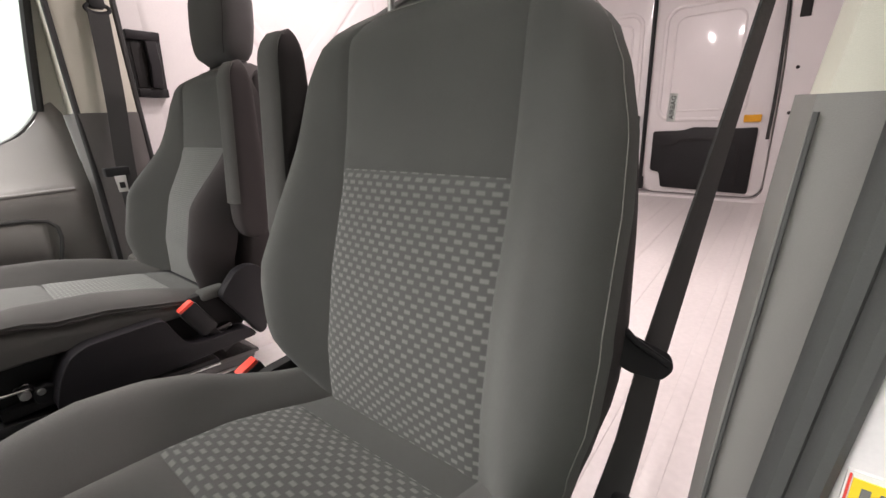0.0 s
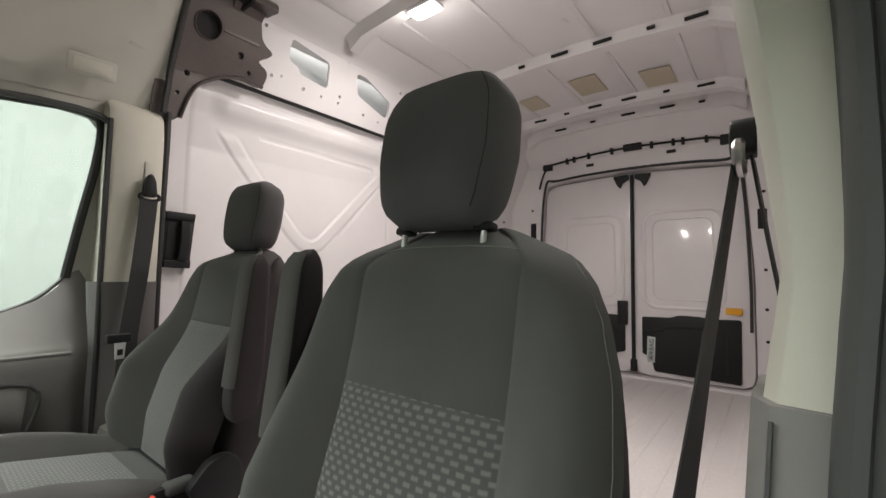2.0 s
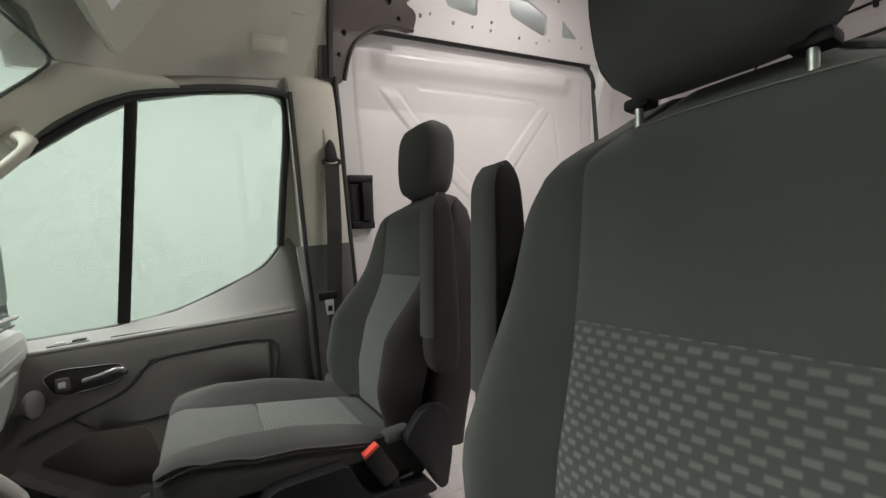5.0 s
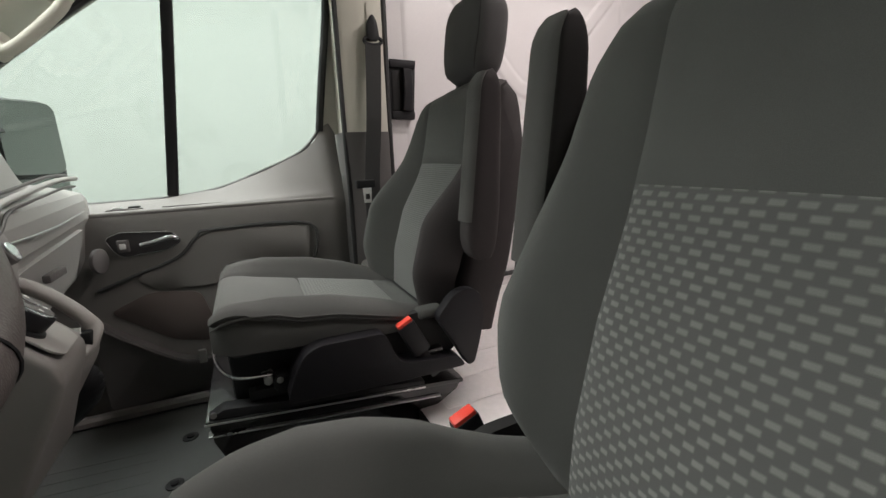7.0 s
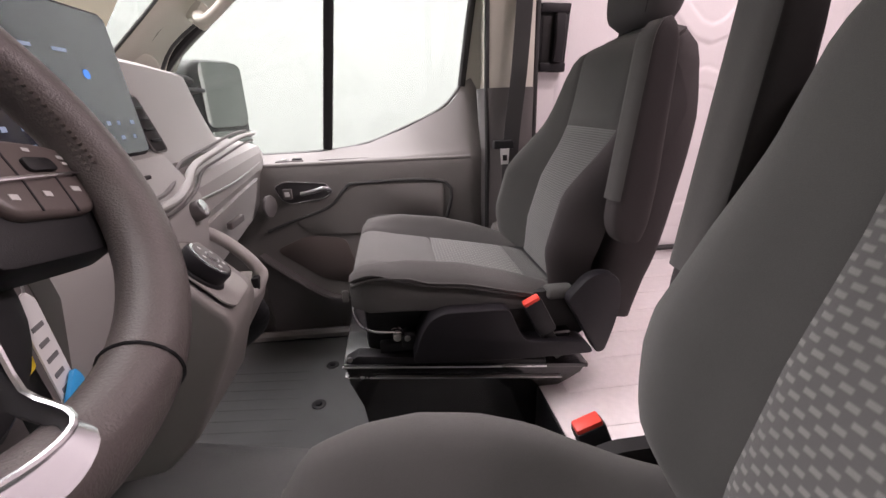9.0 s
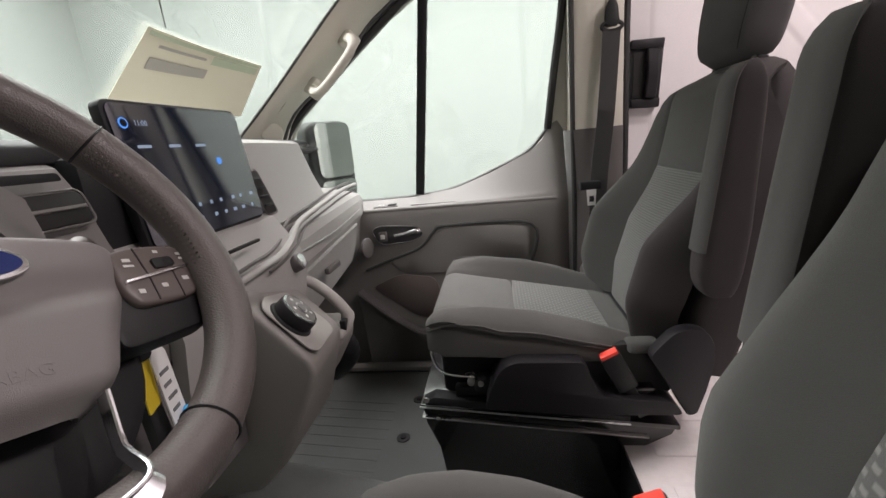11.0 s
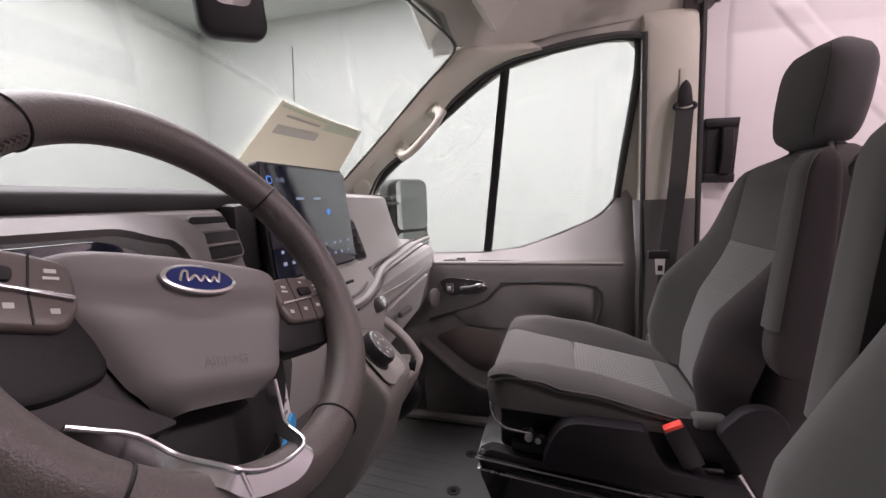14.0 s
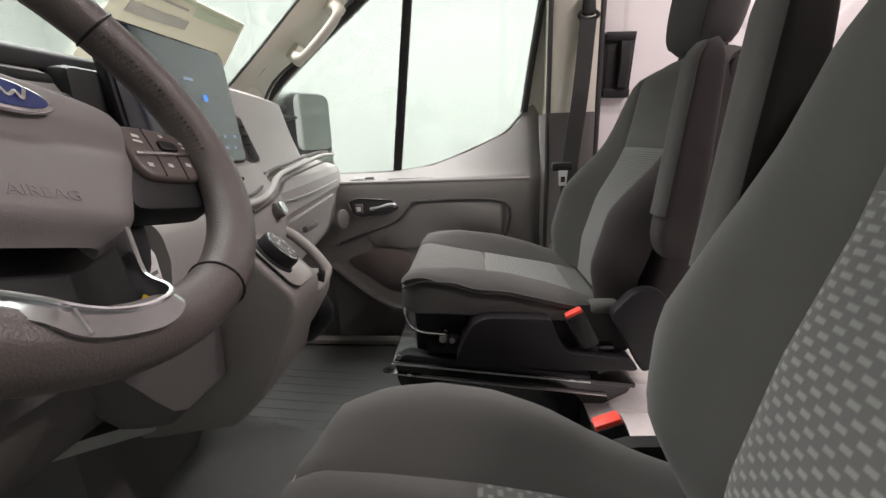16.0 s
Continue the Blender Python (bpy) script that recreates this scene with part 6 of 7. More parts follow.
tagged(tft, "large black touchscreen standing on the dashboard, lit", "touchscreen")
TM = frame_of((0.036, 0.013, 1.503), (0.0, 1, 0.0), (-0.10, 0, 0.98))
part("housing", prism(rounded(0.276, 0.196, 0.012), 0.016, "z", -0.018, 0.003, m=TM), BLACK, tft, "black housing")
part("glass", prism(rounded(0.266, 0.186, 0.010), 0.003, "z", -0.002, 0.0, m=TM), SCREEN, tft, "glossy black glass")
part("bracket", box(-0.045, 0.018, -0.168, 0.165, 1.41, 1.534, 0.012), BLACK, tft, "black shroud behind the screen")
ic = part("clock", text_mesh("11:00", 0.010, TM @ Matrix.Translation((-0.088, 0.068, 0.0022)), 0.0001), GLOW, tft, "lit clock digits", smooth=False)
part("menu_ring", disc(TM @ Vector((-0.115, 0.068, 0.0012)), TM.to_3x3().col[2], 0.0070, 0.0008, 18), GLOWBLUE, tft, "round blue icon")
part("menu_mark", disc(TM @ Vector((-0.115, 0.068, 0.0018)), TM.to_3x3().col[2], 0.0050, 0.0006, 18), SCREEN, tft)
rr = random.Random(7)
for k in range(3):
    part("caption", box(-0.105 + k * 0.055, -0.082 + k * 0.055, 0.036, 0.040, 0.0012, 0.0018, m=TM), GLOW, tft)
for row, zz in ((0, -0.050), (1, -0.070)):
    for k in range(9):
        w_ = 0.0025 + 0.003 * rr.random()
        xx = -0.108 + k * 0.027 + rr.uniform(-0.004, 0.004)
        part("icon", box(xx - w_, xx + w_, zz - 0.0028, zz + 0.0028, 0.0012, 0.0018, m=TM), GLOW, tft)
part("icon", disc(TM @ Vector((0.05, 0.012, 0.0012)), TM.to_3x3().col[2], 0.006, 0.0006, 14), GLOWBLUE, tft)

# ---- centre console ----
con = empty("centre_console", (0.1, 0.06, 1.0))
tagged(con, "warm grey centre console with rotary selector and cup holder", "centre console")
prof = [(-0.07, 1.353), (0.105, 1.353), (0.130, 1.336), (0.233, 1.226), (0.238, 1.203), (0.225, 1.173), (0.155, 1.038), (0.105, 0.988), (-0.07, 0.958)]
bm = prism(prof, 0.215, "y", -0.075, 0.024, seg=4)
for v in bm.verts:
    lean = smoothstep(1.05, 1.20, v.co.z) * (v.co.y + 0.07)
    v.co.x, v.co.z = v.co.x - 0.20 * lean, v.co.z - 0.16 * lean
part("body", bm, CONSOLESHADE, con, "warm grey moulded body")
fm = frame_of((0.1835, 0.005, 1.2600), (-0.20, 1, -0.16), (-0.073, 0, 0.078))
plate = part("selector_plate", prism(blob([(-0.066, 0.046), (-0.030, 0.062), (0.060, 0.050), (0.082, -0.040), (0.066, -0.058), (-0.050, -0.058), (-0.068, -0.046)], 0.014), 0.003, "z", -0.0018, 0.001, m=fm), WARMGREY, con, "grey selector plate")
kc = fm @ Vector((-0.028, 0.007, -0.005))
kn = part("selector_ring", disc(kc, fm.to_3x3().col[2], 0.038, 0.010, 32, 0.003), BLACK, con, "black selector base")
part("selector_knob", disc(kc + fm.to_3x3().col[2] * 0.009, fm.to_3x3().col[2], 0.0335, 0.020, 40, 0.003), SATIN, con, "black knurled rotary knob")
part("knob_ring", disc(kc + fm.to_3x3().col[2] * 0.0265, fm.to_3x3().col[2], 0.0315, 0.004, 40, 0.001), CHROME, kn, "bright knob rim")
part("knob_cap", disc(kc + fm.to_3x3().col[2] * 0.0295, fm.to_3x3().col[2], 0.028, 0.002, 32, 0.0005), DARKGREY, kn, "dark grey knob face")
part("knob_centre", disc(kc + fm.to_3x3().col[2] * 0.0315, fm.to_3x3().col[2], 0.011, 0.001, 24), STEEL, kn)
part("knob_centre_field", disc(kc + fm.to_3x3().col[2] * 0.0322, fm.to_3x3().col[2], 0.0085, 0.001, 24), DARKGREY, kn)
for k in range(5):
    a = radians(18 + 72 * k)
    part("knob_mark", disc(kc + fm.to_3x3() @ Vector((0.0195 * math.cos(a), 0.0195 * math.sin(a), 0.0312)), fm.to_3x3().col[2], 0.0030, 0.0008, 10), MARK, kn)
part("volume_knob", disc((0.122, 0.130, 1.316), (0.92, 0.1, 0.4), 0.016, 0.022, 24, 0.003), DARKGREY, con, "small rotary knob")
part("volume_ring", disc((0.141, 0.132, 1.3245), (0.92, 0.1, 0.4), 0.0140, 0.004, 24, 0.001), CHROME, con)
for k in range(5):
    part("button", box(-0.0, 0.020, -0.030 + k * 0.033, -0.003 + k * 0.033, 0.0, 0.006, 0.002, m=Matrix.Translation((0.062, 0, 1.372)) @ pose(0, 0, 0, 0, 58, 0)), DARKGREY, con)
# cup holder tray with its curved arm
arm = smooth_path([(0.080, 0.165, 1.290), (0.120, 0.190, 1.264), (0.150, 0.200, 1.234), (0.174, 0.205, 1.202), (0.186, 0.203, 1.176), (0.178, 0.185, 1.152), (0.160, 0.160, 1.142)], 6)
cup = part("cup_holder", prism(blob([(0.02, 0.13), (0.10, 0.135), (0.150, 0.215), (0.160, 0.250), (0.10, 0.262), (0.02, 0.262)], 0.02), -0.075, "z", 1.165, 0.010), WARMGREY, con, "warm grey cup holder")
part("arm", sweep(arm, 0.015, 0.011, sides=14), WARMGREY, cup, "curved grey arm")
part("well", disc((0.090, 0.200, 1.1655), (0, 0, 1), 0.040, 0.004, 28), PIT, cup, "dark cup well")
part("end_block", prism(blob([(0.03, 1.168), (0.160, 1.168), (0.180, 1.150), (0.176, 1.120), (0.125, 1.035), (0.03, 1.0)], 0.016), 0.112, "y", 0.137, 0.012, seg=3), CONSOLESHADE, cup, "moulded end of the console")
part("socket", box(0.176, 0.190, 0.176, 0.204, 1.150, 1.178, 0.003), BLACK, cup, "black socket")
part("lower_duct", sweep(smooth_path([(-0.26, 0.32, 1.09), (-0.02, 0.35, 1.08), (0.075, 0.38, 1.035), (0.085, 0.40, 0.985), (0.03, 0.42, 0.93)], 5), 0.036, 0.036, sides=14), BLACK, con, "black duct under the console")
con.location += Vector((-0.030, 0, -0.008))
part("tunnel", prism([(-0.62, 1.0), (-0.16, 0.98), (-0.16, 0.80), (-0.20, 0.70), (-0.22, 0.641), (-0.62, 0.641)], 0.30, "y", -0.13, 0.02), DARKGREY, con, "dark tunnel cover")

# ---- steering wheel ----
WC = Vector((0.2026, -0.420, 1.466))
wheel = empty("steering_wheel", WC)
tagged(wheel, "dark grey leather steering wheel with silver lower spoke, slightly turned", "steering wheel")
TILT = radians(33)
WA, WV = Vector((math.cos(TILT), 0, math.sin(TILT))), Vector((-math.sin(TILT), 0, math.cos(TILT)))
WM = frame_of(WC, (0, 1, 0), WV) @ pose(0, 0, 0, 0, 0, -17)
WM0 = frame_of(WC, (0, 1, 0), WV)


def on_wheel(p, q, d=0.0):
    return WM @ Vector((p, q, d))


RO = 0.1595
ring = [on_wheel(RO * math.cos(2 * math.pi * k / 84), RO * math.sin(2 * math.pi * k / 84)) for k in range(84)]
rim = part("rim", sweep(ring, 0.0195, 0.0185, sides=18, closed=True, up=WA), LEATHER, wheel, "grained leather rim")
for a in (48, 132, 237, 303):
    c, s = math.cos(radians(a)), math.sin(radians(a))
    rad = WM.to_3x3() @ Vector((c, s, 0))
    loop = [on_wheel(RO * c, RO * s) + rad * (0.0198 * math.cos(2 * math.pi * k / 22)) + WA * (0.0188 * math.sin(2 * math.pi * k / 22)) for k in range(22)]
    part("seam", sweep(loop, 0.0011, sides=5, closed=True, up=WM.to_3x3() @ Vector((-s, c, 0))), BLACK, rim, "dark rim seam")
for sg in (-1, 1):
    bm = None
    for k in range(26):
        a = radians(90 - sg * (44 + k * 1.9))
        for j in (0, 1):
            c, s = math.cos(a + 0.012 * j), math.sin(a + 0.012 * j)
            bm = disc(on_wheel((RO - 0.0165) * c, (RO - 0.0165) * s, 0.004 + 0.006 * j), WM.to_3x3() @ Vector((-c, -s, 0.6)), 0.0012, 0.003, 6, 0.0, bm)
    part("grip_perforation", bm, BRONZE, rim, "dark perforated grip patch")



def pad(u, v):
    """Airbag cover, gently domed towards the driver."""
    q = 0.034 - 0.127 * v
    half = lerp(((-0.093, 0.034), (-0.089, 0.041), (-0.082, 0.051), (-0.072, 0.060), (-0.048, 0.071), (-0.024, 0.084), (-0.003, 0.0945), (0.010, 0.0965), (0.022, 0.0935), (0.030, 0.086), (0.034, 0.070)), q)
    p = (2 * u - 1) * half
    d = 0.004 - 0.014 * (abs(p) / half) ** 10 - 0.020 * smoothstep(0.014, 0.036, q) ** 2 - 0.016 * smoothstep(-0.074, -0.094, q) ** 2 - 0.7 * p * p
    d -= 0.0055 * math.exp(-(((q + 0.020 - 0.10 * abs(p)) / 0.010) ** 2)) * (1 - (abs(p) / half) ** 6)
    return on_wheel(p, q, d)


cover = part("airbag_cover", sheet(pad, 40, 44, -0.03), COVER, wheel, "dark grey grained airbag cover", angle=60)
# wide enough to back the hollow under the cover with painted shade
part("hub", disc(on_wheel(0, -0.045, -0.080), WA, 0.100, 0.045, 40, 0.012), BLACK, wheel, "black hub disc, widened for the shaded hollow")
part("column", sweep([WM0 @ Vector((0, -0.03, -0.06)), WM0 @ Vector((0, -0.04, -0.20))], 0.060, 0.065, sides=20), BLACK, wheel, "black column shroud")
oval = [(0.0315 * math.cos(2 * math.pi * k / 44), 0.0132 * math.sin(2 * math.pi * k / 44)) for k in range(44)]
BM_ = WM @ Matrix.Translation((-0.003, 0.0015, 0.0035)) @ pose(0, 0, 0, -3, 0, 0)
badge = part("badge", prism(oval, 0.0032, "z", 0, 0.001, m=BM_), CHROME, wheel, "oval badge, silver rim round dark blue")
part("badge_field", prism([(x * 0.87, y * 0.80) for x, y in oval], 0.001, "z", 0.003, 0, m=BM_), NAVY, badge, "dark blue field")
part("badge_scroll", sweep(smooth_path([BM_ @ Vector((x, y, 0.0042)) for x, y in ((-0.019, -0.0045), (-0.015, 0.004), (-0.011, 0.005), (-0.012, -0.003), (-0.005, 0.002), (-0.002, -0.003), (0.003, 0.002), (0.006, -0.003), (0.011, 0.002), (0.013, -0.003), (0.017, 0.006))], 4), 0.0012, 0.0006, sides=6, up=WA), CHROME, badge, "silver scroll shape")
part("cover_lettering", text_mesh("AIRBAG", 0.0105, WM @ Matrix.Translation((0, -0.067, 0.0038)), 0.0004), COVER, cover, "moulded lettering")
# side spokes with switch pods
for sg in (-1, 1):
    sp = [(sg * 0.070, 0.010), (sg * 0.110, 0.014), (sg * 0.152, 0.012), (sg * 0.158, -0.014), (sg * 0.152, -0.050), (sg * 0.128, -0.074 if sg < 0 else -0.054), (sg * 0.098, -0.074 if sg < 0 else -0.058), (sg * 0.066, -0.062)]
    spoke = part("spoke", prism(blob(sp, 0.010), 0.026, "z", -0.036, 0.006, m=WM), BLACK, wheel, "dark side spoke")
    pod = blob([(sg * 0.080, 0.014), (sg * 0.108, 0.020), (sg * 0.136, 0.021), (sg * 0.152, 0.014), (sg * 0.157, 0.002), (sg * 0.150, -0.020), (sg * 0.132, -0.030), (sg * 0.088, -0.034), (sg * 0.080, -0.020)], 0.010, 4)
    pd = part("switch_pod", prism(pod, 0.012, "z", -0.016, 0.004, m=WM, seg=3), BRONZE, spoke, "grey-brown switch pod")
    part("switch_strip", prism([(sg * 0.083, -0.0120), (sg * 0.150, 0.0015), (sg * 0.150, -0.0005), (sg * 0.083, -0.0150)], 0.0035, "z", -0.0045, 0.0008, m=WM), CHROME, spoke, "bright strip")
    part("pod_joint", prism([(sg * 0.101, 0.017), (sg * 0.1022, 0.017), (sg * 0.1045, -0.008), (sg * 0.1033, -0.008)], 0.0006, "z", -0.0042, 0, m=WM), BLACK, spoke)
    part("switch_rocker", prism(blob([(sg * 0.110, 0.006), (sg * 0.128, 0.008), (sg * 0.130, -0.0005), (sg * 0.111, -0.0035)], 0.003), 0.004, "z", -0.0055, 0.001, m=WM), BLACK, spoke, "black rocker")
    for k in range(2):
        x_ = 0.1035 + 0.0215 * k
        part("pod_joint", prism([(sg * x_, -0.0100 + 0.0043 * k), (sg * (x_ + 0.0011), -0.0098 + 0.0043 * k), (sg * (x_ + 0.0005), -0.0300), (sg * (x_ - 0.0006), -0.0300)], 0.0006, "z", -0.0042, 0, m=WM), BLACK, spoke)
    for px, qx, w_, h_ in ((0.0925, 0.006, 0.0030, 0.0014), (0.0925, 0.001, 0.0040, 0.0010), (0.119, 0.0135, 0.0020, 0.0012), (0.140, 0.011, 0.0038, 0.0012), (0.140, 0.0065, 0.0030, 0.0010), (0.093, -0.0215, 0.0024, 0.0018), (0.113, -0.0180, 0.0024, 0.0018), (0.1335, -0.0130, 0.0028, 0.0018)):
        part("switch_mark", box(sg * px - w_, sg * px + w_, qx - h_, qx + h_, -0.0042, -0.0036, 0.0, m=WM), MARK, spoke)
# grey shroud between the cover, the left spoke and the silver spoke
shroud = blob([(-0.112, -0.045), (-0.083, -0.036), (-0.064, -0.060), (-0.050, -0.084), (-0.030, -0.098), (-0.055, -0.102), (-0.078, -0.0935), (-0.094, -0.0885), (-0.112, -0.070)], 0.006)
part("shroud", prism(shroud, 0.016, "z", -0.032, 0.003, m=WM), SHROUD, wheel, "dark grey lower shroud")
part("cover_edge", sweep(smooth_path([on_wheel(-0.097, 0.004, -0.020), on_wheel(-0.080, -0.031, -0.020), on_wheel(-0.066, -0.062, -0.020), on_wheel(-0.052, -0.085, -0.018)], 4), 0.0012, sides=6, up=WA), SILVER, wheel, "slim bright cover edge")
# lower spoke: a silver frame from the cover down to the rim
inner_edge = [(-0.101, -0.092), (-0.088, -0.097), (-0.069, -0.105), (-0.050, -0.123), (-0.034, -0.140), (-0.025, -0.146), (-0.008, -0.150), (0.013, -0.149), (0.028, -0.142), (0.032, -0.122), (0.037, -0.088)]
outer_edge = [(-0.1015, -0.0945), (-0.091, -0.105), (-0.076, -0.117), (-0.060, -0.130), (-0.045, -0.147), (-0.030, -0.161), (-0.008, -0.165), (0.016, -0.163), (0.0325, -0.150), (0.036, -0.122), (0.041, -0.088)]


def spoke_d(q):
    return 0.002 + 0.017 * smoothstep(-0.118, -0.146, q)


ins_ = smooth_path([(p, q, 0) for p, q in inner_edge], 4)
out_ = smooth_path([(p, q, 0) for p, q in outer_edge], 4)
rings = []
for a, b in zip(ins_, out_):
    rings.append([on_wheel(a.x, a.y, spoke_d(a.y)), on_wheel(b.x, b.y, spoke_d(b.y) - 0.013 + 0.015 * smoothstep(-0.13, -0.155, b.y)), on_wheel(b.x, b.y, spoke_d(b.y) - 0.016), on_wheel(a.x, a.y, spoke_d(a.y) - 0.010)])
lower = part("lower_spoke", skin(rings), SILVER, wheel, "satin silver lower spoke")
part("silver_frame", sweep([on_wheel(p.x, p.y, spoke_d(p.y) + 0.001) for p in ins_], 0.0017, 0.0017, sides=8, up=WA), CHROME, lower, "bright frame edge")
part("spoke_joint", sweep([on_wheel(-0.027, -0.146, spoke_d(-0.146) + 0.0005), on_wheel(-0.026, -0.161, spoke_d(-0.161) + 0.002)], 0.0012, sides=6, up=WA), CHROME, lower)
# stalk beside the column
stalk = empty("control_stalk", (0.10, -0.26, 1.44))
tagged(stalk, "dark grey control stalk beside the steering column", "control stalk")
part("stem", sweep(smooth_path([WM0 @ Vector((0.03, 0.0, -0.090)), WM0 @ Vector((0.075, 0.008, -0.085)), WM0 @ Vector((0.112, 0.020, -0.080))], 4), 0.009, 0.008, sides=10), DARKGREY, stalk)
part("tip", sweep([WM0 @ Vector((0.100, 0.016, -0.082)), WM0 @ Vector((0.143, 0.032, -0.078))], 0.012, 0.010, sides=12), BRONZE, stalk)
part("band", sweep([WM0 @ Vector((0.090, 0.0125, -0.083)), WM0 @ Vector((0.097, 0.015, -0.082))], 0.0115, 0.0095, sides=12), STEEL, stalk)


# ---- belts ----
def belt(sgn):
    e = empty("seat_belt", (0.86, sgn * 0.84, 0.9))
    tagged(e, "black seat belt hanging from a pillar guide ring", "seat belt", "seat belts")
    dx, dy, dz = (0.864, 0.850, 1.80) if sgn > 0 else (0.872, -0.814, 1.673)
    part("guide_ring", sweep([(dx + 0.030 * math.cos(a), dy, dz + 0.013 * math.sin(a)) for a in [2 * math.pi * k / 20 for k in range(20)]], 0.006, sides=8, closed=True, up=(0, 1, 0)), BLACK if sgn > 0 else STEEL, e, "guide ring")
    gh = 1.0 if sgn > 0 else 0.5
    part("guide_cover", prism(blob([(dx - 0.020, dz), (dx + 0.022, dz), (dx + 0.016, dz + 0.06 * gh), (dx, dz + 0.085 * gh), (dx - 0.018, dz + 0.055 * gh)], 0.012), -sgn * 0.022, "y", dy + sgn * 0.014, 0.006), BLACK, e, "black guide cover")
    part("height_slot", box(dx - 0.010, dx + 0.022, dy + sgn * 0.026 - 0.002, dy + sgn * 0.026 + 0.002, dz + 0.05, dz + 0.125, 0.001), TAN, e)
    if sgn > 0:
        pts = [(dx - 0.002, dy - 0.004, dz - 0.012), (dx - 0.020, dy - 0.012, 1.55), (dx - 0.048, dy - 0.030, 1.32), (dx - 0.055, dy - 0.035, 1.02), (dx - 0.05, dy - 0.02, 0.84)]
        part("webbing", sweep(smooth_path(pts, 5), 0.027, 0.0014, sides=8, up=(0, 1, 0), square=True), WEB, e, "black webbing")
        tg = part("tongue", box(dx - 0.112, dx - 0.048, dy - 0.068, dy - 0.036, 1.318, 1.345, 0.004), BLACK, e, "black belt tongue")
        # pale matt colour stands in for the metal's bright reflection
        part("tongue_plate", prism([(dx - 0.094, 1.320), (dx - 0.064, 1.320), (dx - 0.067, 1.270), (dx - 0.091, 1.270)], 0.003, "y", dy - 0.072, 0.0), MARK, tg, "pale slotted plate, the metal's shine in its colour")
        part("tongue_slot", box(dx - 0.086, dx - 0.072, dy - 0.0740, dy - 0.0715, 1.282, 1.300, 0.0), PIT, tg)
        part("retractor_cover", box(dx - 0.10, dx - 0.02, dy - 0.045, dy + 0.05, 0.90, 1.05, 0.02), GREY, e)
    else:
        rings = []
        for t in np.linspace(0, 1, 26):
            c = Vector((lerp(((0, dx), (0.5, dx + 0.012), (0.72, dx + 0.020), (0.85, dx - 0.02), (1, dx - 0.13)), t), lerp(((0, dy + 0.004), (0.72, -0.732), (1, -0.716)), t), lerp(((0, dz - 0.012), (0.72, 1.155), (0.85, 1.05), (1, 0.945)), t)))
            a = radians(lerp(((0, 2), (0.3, 8), (0.6, 22), (0.85, 34), (1, 50)), t))
            w_ = Vector((math.cos(a), -math.sin(a), -0.12)) * 0.0235
            n_ = w_.cross(Vector((0.1, 0.1, 1))).normalized() * 0.0012
            rings.append([c - w_ - n_, c + w_ - n_, c + w_ + n_, c - w_ + n_])
        part("webbing", skin(rings), WEB, e, "black webbing")
        m = frame_of((dx - 0.014, -0.712, 1.192), (0.50, -0.72, -0.48), (0.2, 0.2, 1))
        tg = part("tongue", prism(blob([(-0.052, 0.026), (-0.020, 0.006), (0.048, 0.004), (0.060, -0.012), (0.050, -0.030), (0.010, -0.036), (-0.026, -0.028), (-0.056, -0.004)], 0.008), 0.022, "z", -0.011, 0.006, m=m), BLACK, e, "black moulded belt tongue")
        part("tongue_plate", prism(blob([(-0.044, -0.014), (-0.014, -0.022), (-0.026, -0.072), (-0.054, -0.064)], 0.004), 0.012, "z", -0.006, 0.001, m=m), SATIN, tg, "dark latch plate")
        part("tongue_slot", prism(blob([(-0.042, -0.040), (-0.028, -0.044), (-0.034, -0.060), (-0.047, -0.056)], 0.003), 0.0135, "z", -0.00675, 0, m=m), STEEL, tg)
        part("tongue_ridge", sweep([m @ Vector((-0.045, 0.018, 0.012)), m @ Vector((0.0, 0.0, 0.013)), m @ Vector((0.050, -0.008, 0.012))], 0.004, sides=8), BLACK, tg)
        part("return_webbing", skin([[Vector((x + a_, y, z)) for a_, y in ((-0.020, y_ - 0.001), (0.020, y_ - 0.003), (0.020, y_ - 0.0005), (-0.020, y_ + 0.0015))] for x, y_, z in ((0.885, -0.823, 1.675), (0.900, -0.834, 1.590), (0.905, -0.848, 1.492), (0.905, -0.862, 1.40))]), WEB, e, "webbing running back into the pillar")
    return e


belt(1)
belt(-1)
a = part("belt_anchor", box(0.71, 0.80, -0.752, -0.722, 0.90, 1.03, 0.012), BLACK)
tagged(a, "black plastic belt anchor cover beside the seat", "anchor cover")
lab = part("door_label", box(0.7315, 0.7345, -0.965, -0.890, 1.06, 1.208, 0.0), LABEL)
tagged(lab, "white and yellow printed label on the door jamb", "label")
part("label_band", box(0.7305, 0.7315, -0.963, -0.8935, 1.168, 1.203, 0.0), YELLOW, lab)
part("label_edge", box(0.7305, 0.7315, -0.8925, -0.8912, 1.062, 1.206, 0.0), RED, lab)
for k in range(6):
    part("label_bar", box(0.7298, 0.7306, -0.9035 - k * 0.0095, -0.8985 - k * 0.0095, 1.176, 1.197, 0.0), INK, lab)
for k in range(4):
    part("print_bar", box(0.7305, 0.7315, -0.958, -0.898 - 0.004 * (k % 2), 1.092 + k * 0.016, 1.100 + k * 0.016, 0.0), INK, lab)

# ---- key with its tags, hanging by the column ----
key = empty("key_tags", (0.13, -0.256, 1.335))
tagged(key, "ignition key with white, yellow and blue tags on a ring", "key tags")
kr = Vector((0.130, -0.256, 1.335))
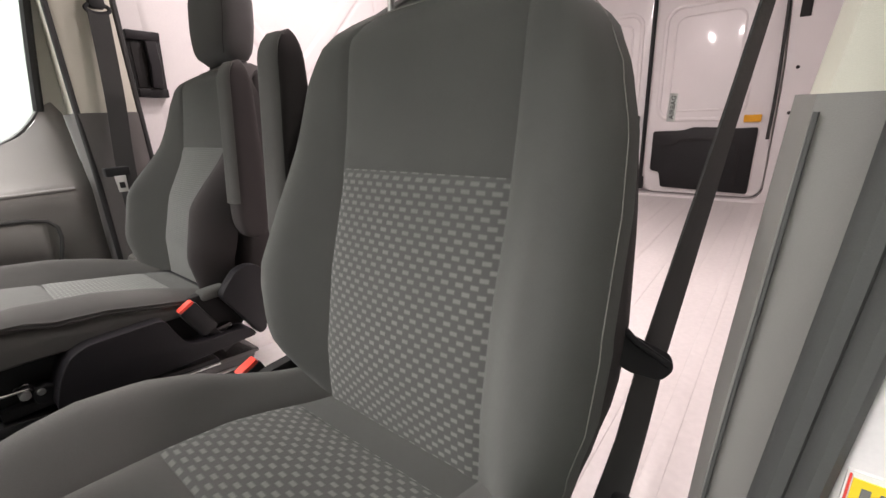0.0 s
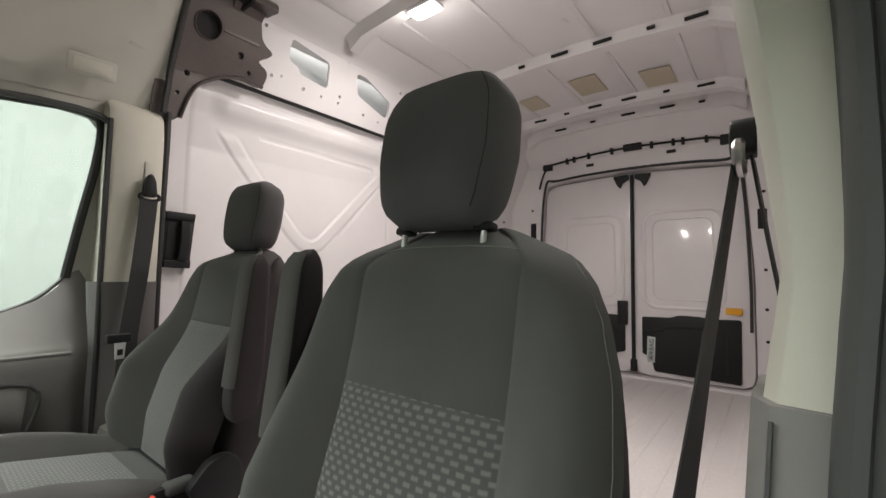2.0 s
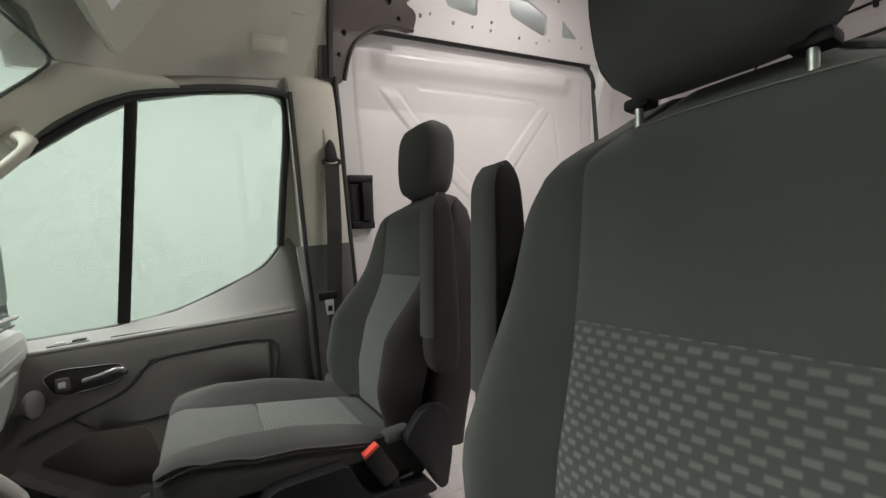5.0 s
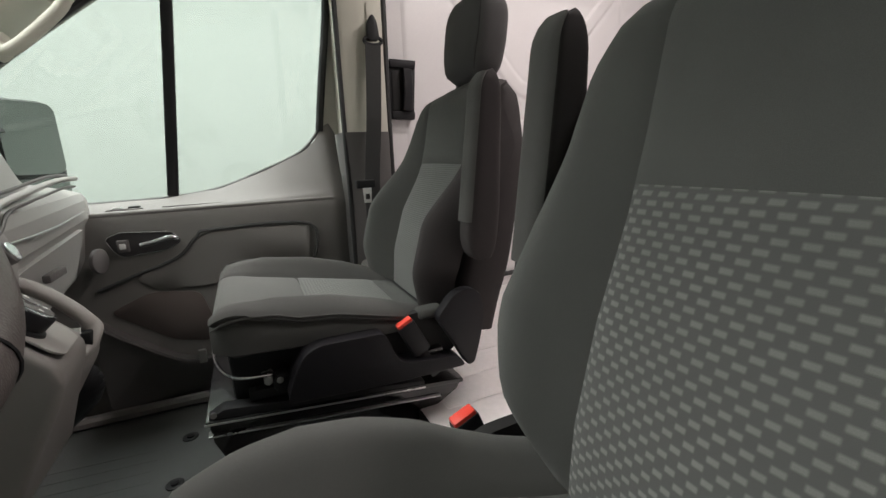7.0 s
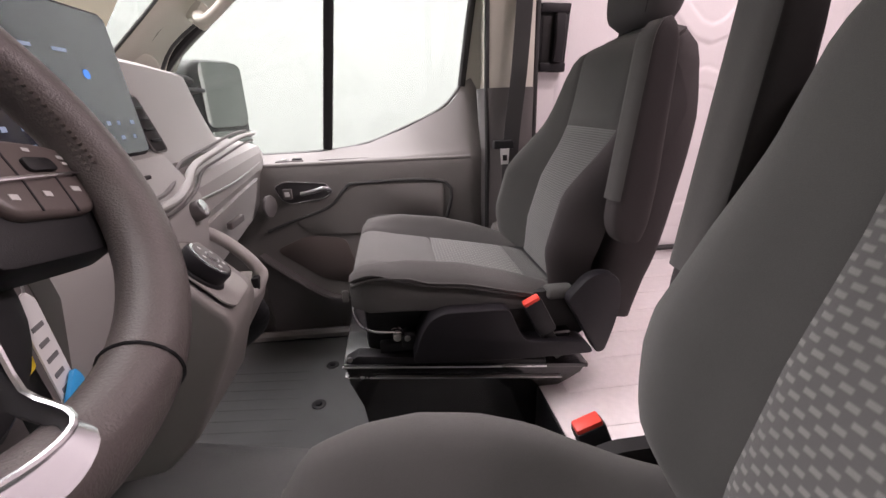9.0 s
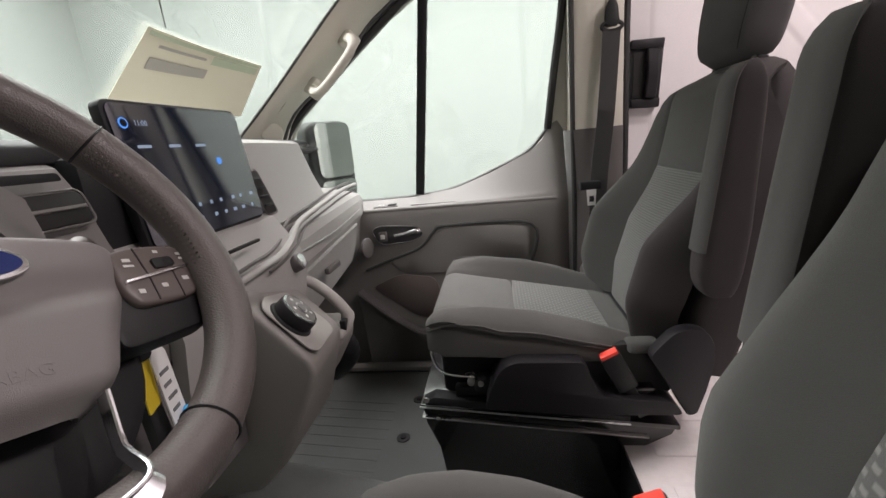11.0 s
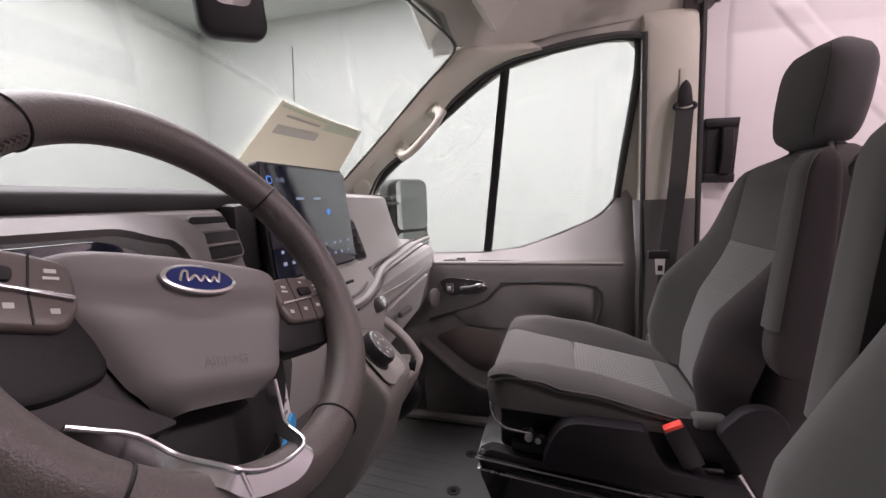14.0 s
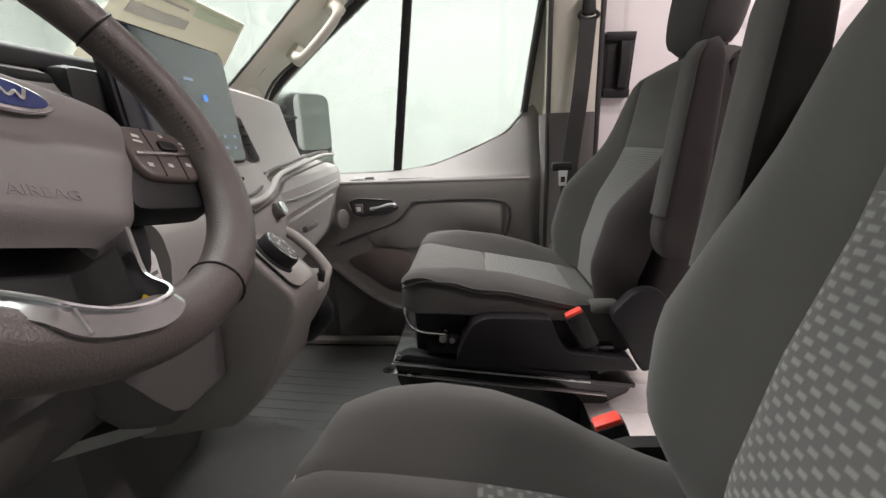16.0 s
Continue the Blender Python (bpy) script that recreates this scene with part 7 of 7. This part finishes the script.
part("ring", sweep([kr + Vector((0.004 * math.sin(a), 0.013 * math.cos(a), 0.013 * math.sin(a))) for a in [2 * math.pi * k / 18 for k in range(18)]], 0.0011, sides=5, closed=True, up=(1, 0, 0)), STEEL, key, "wire ring")
part("key_head", box(kr.x - 0.05, kr.x + 0.006, kr.y - 0.014, kr.y + 0.002, kr.z - 0.008, kr.z + 0.018, 0.005), BLACK, key, "black key head")
m = frame_of(kr + Vector((0.006, 0.008, -0.054)), (-0.25, 0.95, -0.02), (-0.06, -0.12, 1))
tag_ = part("white_tag", prism(blob([(-0.014, 0.045), (-0.006, 0.054), (0.006, 0.054), (0.014, 0.045), (0.014, -0.050), (-0.014, -0.050)], 0.003), 0.0012, "z", 0, 0, m=m), LABEL, key, "white card tag")
for k in range(5):
    part("print_bar", box(-0.009, 0.008 - 0.003 * (k % 2), 0.024 - k * 0.014, 0.028 - k * 0.014, 0.0012, 0.0018, m=m), INK, tag_)
part("yellow_tag", prism(blob([(-0.013, 0.03), (0.010, 0.036), (0.013, -0.028), (-0.008, -0.034)], 0.003), 0.0014, "z", -0.006, 0, m=m @ Matrix.Translation((-0.020, 0.028, 0)) @ pose(0, 0, 0, 0, 0, -10)), YELLOW, key, "yellow tag")
part("blue_tag", prism(blob([(-0.030, -0.006), (0.022, 0.010), (0.026, -0.006), (0.014, -0.016), (-0.026, -0.020)], 0.005), 0.004, "z", 0.003, 0.001, m=m @ Matrix.Translation((-0.010, -0.034, 0)) @ pose(0, 0, 0, 0, 0, 14)), BLUE, key, "blue plastic tag")
part("black_fob", prism(blob([(-0.012, 0.03), (0.012, 0.03), (0.014, -0.03), (-0.014, -0.03)], 0.006), 0.010, "z", -0.022, 0.003, m=m @ Matrix.Translation((-0.012, -0.030, 0))), BLACK, key, "black key fob")

# ---- cab floor details ----
for x, y in ((0.172, 0.680), (0.156, 0.483)):
    e = empty("mat_stud", (x, y, 0.64))
    tagged(e, "round black stud holding down the rubber mat", "mat stud", "mat studs")
    part("dish", disc((x, y, 0.640), (0, 0, 1), 0.021, 0.003, 24, 0.001), RUBBER, e)
    part("cap", disc((x, y, 0.643), (0, 0, 1), 0.010, 0.004, 16, 0.001), BLACK, e)
structure(part("floor_tunnel", skin([[(x, y + sh_, z) for y, z in blob([(-0.34, 0.636), (-0.31, 0.752), (0.225, 0.757), (0.262, 0.735), (0.285, 0.636)], 0.035, 4)] for x, sh_ in ((-0.60, 0.14), (-0.17, 0.035), (0.02, -0.01), (0.24, -0.06))]), MAT), "raised grey rubber-covered tunnel between the seats", "floor tunnel")
mat = empty("floor_mat", (0.0, 0.5, 0.64))
tagged(mat, "dark rubber mat with raised ribs and a folded edge", "rubber mat")
for k in range(9):
    y = 0.30 + k * 0.045
    part("rib", sweep([(-0.50, y + 0.10, 0.641), (-0.2, y + 0.03, 0.641), (0.10, y, 0.640)], 0.005, 0.0009, sides=6), MAT, mat)
part("door_edge", sweep([(-0.45, 0.885, 0.66), (0.0, 0.878, 0.66), (0.26, 0.868, 0.66)], 0.02, 0.018, sides=8), GREY, mat, "raised sill edge")
for k in range(8):
    y = -0.78 + k * 0.075
    part("rib", sweep([(-0.45, y + 0.02, 0.641), (0.22, y, 0.640)], 0.005, 0.0009, sides=6), MAT, mat)
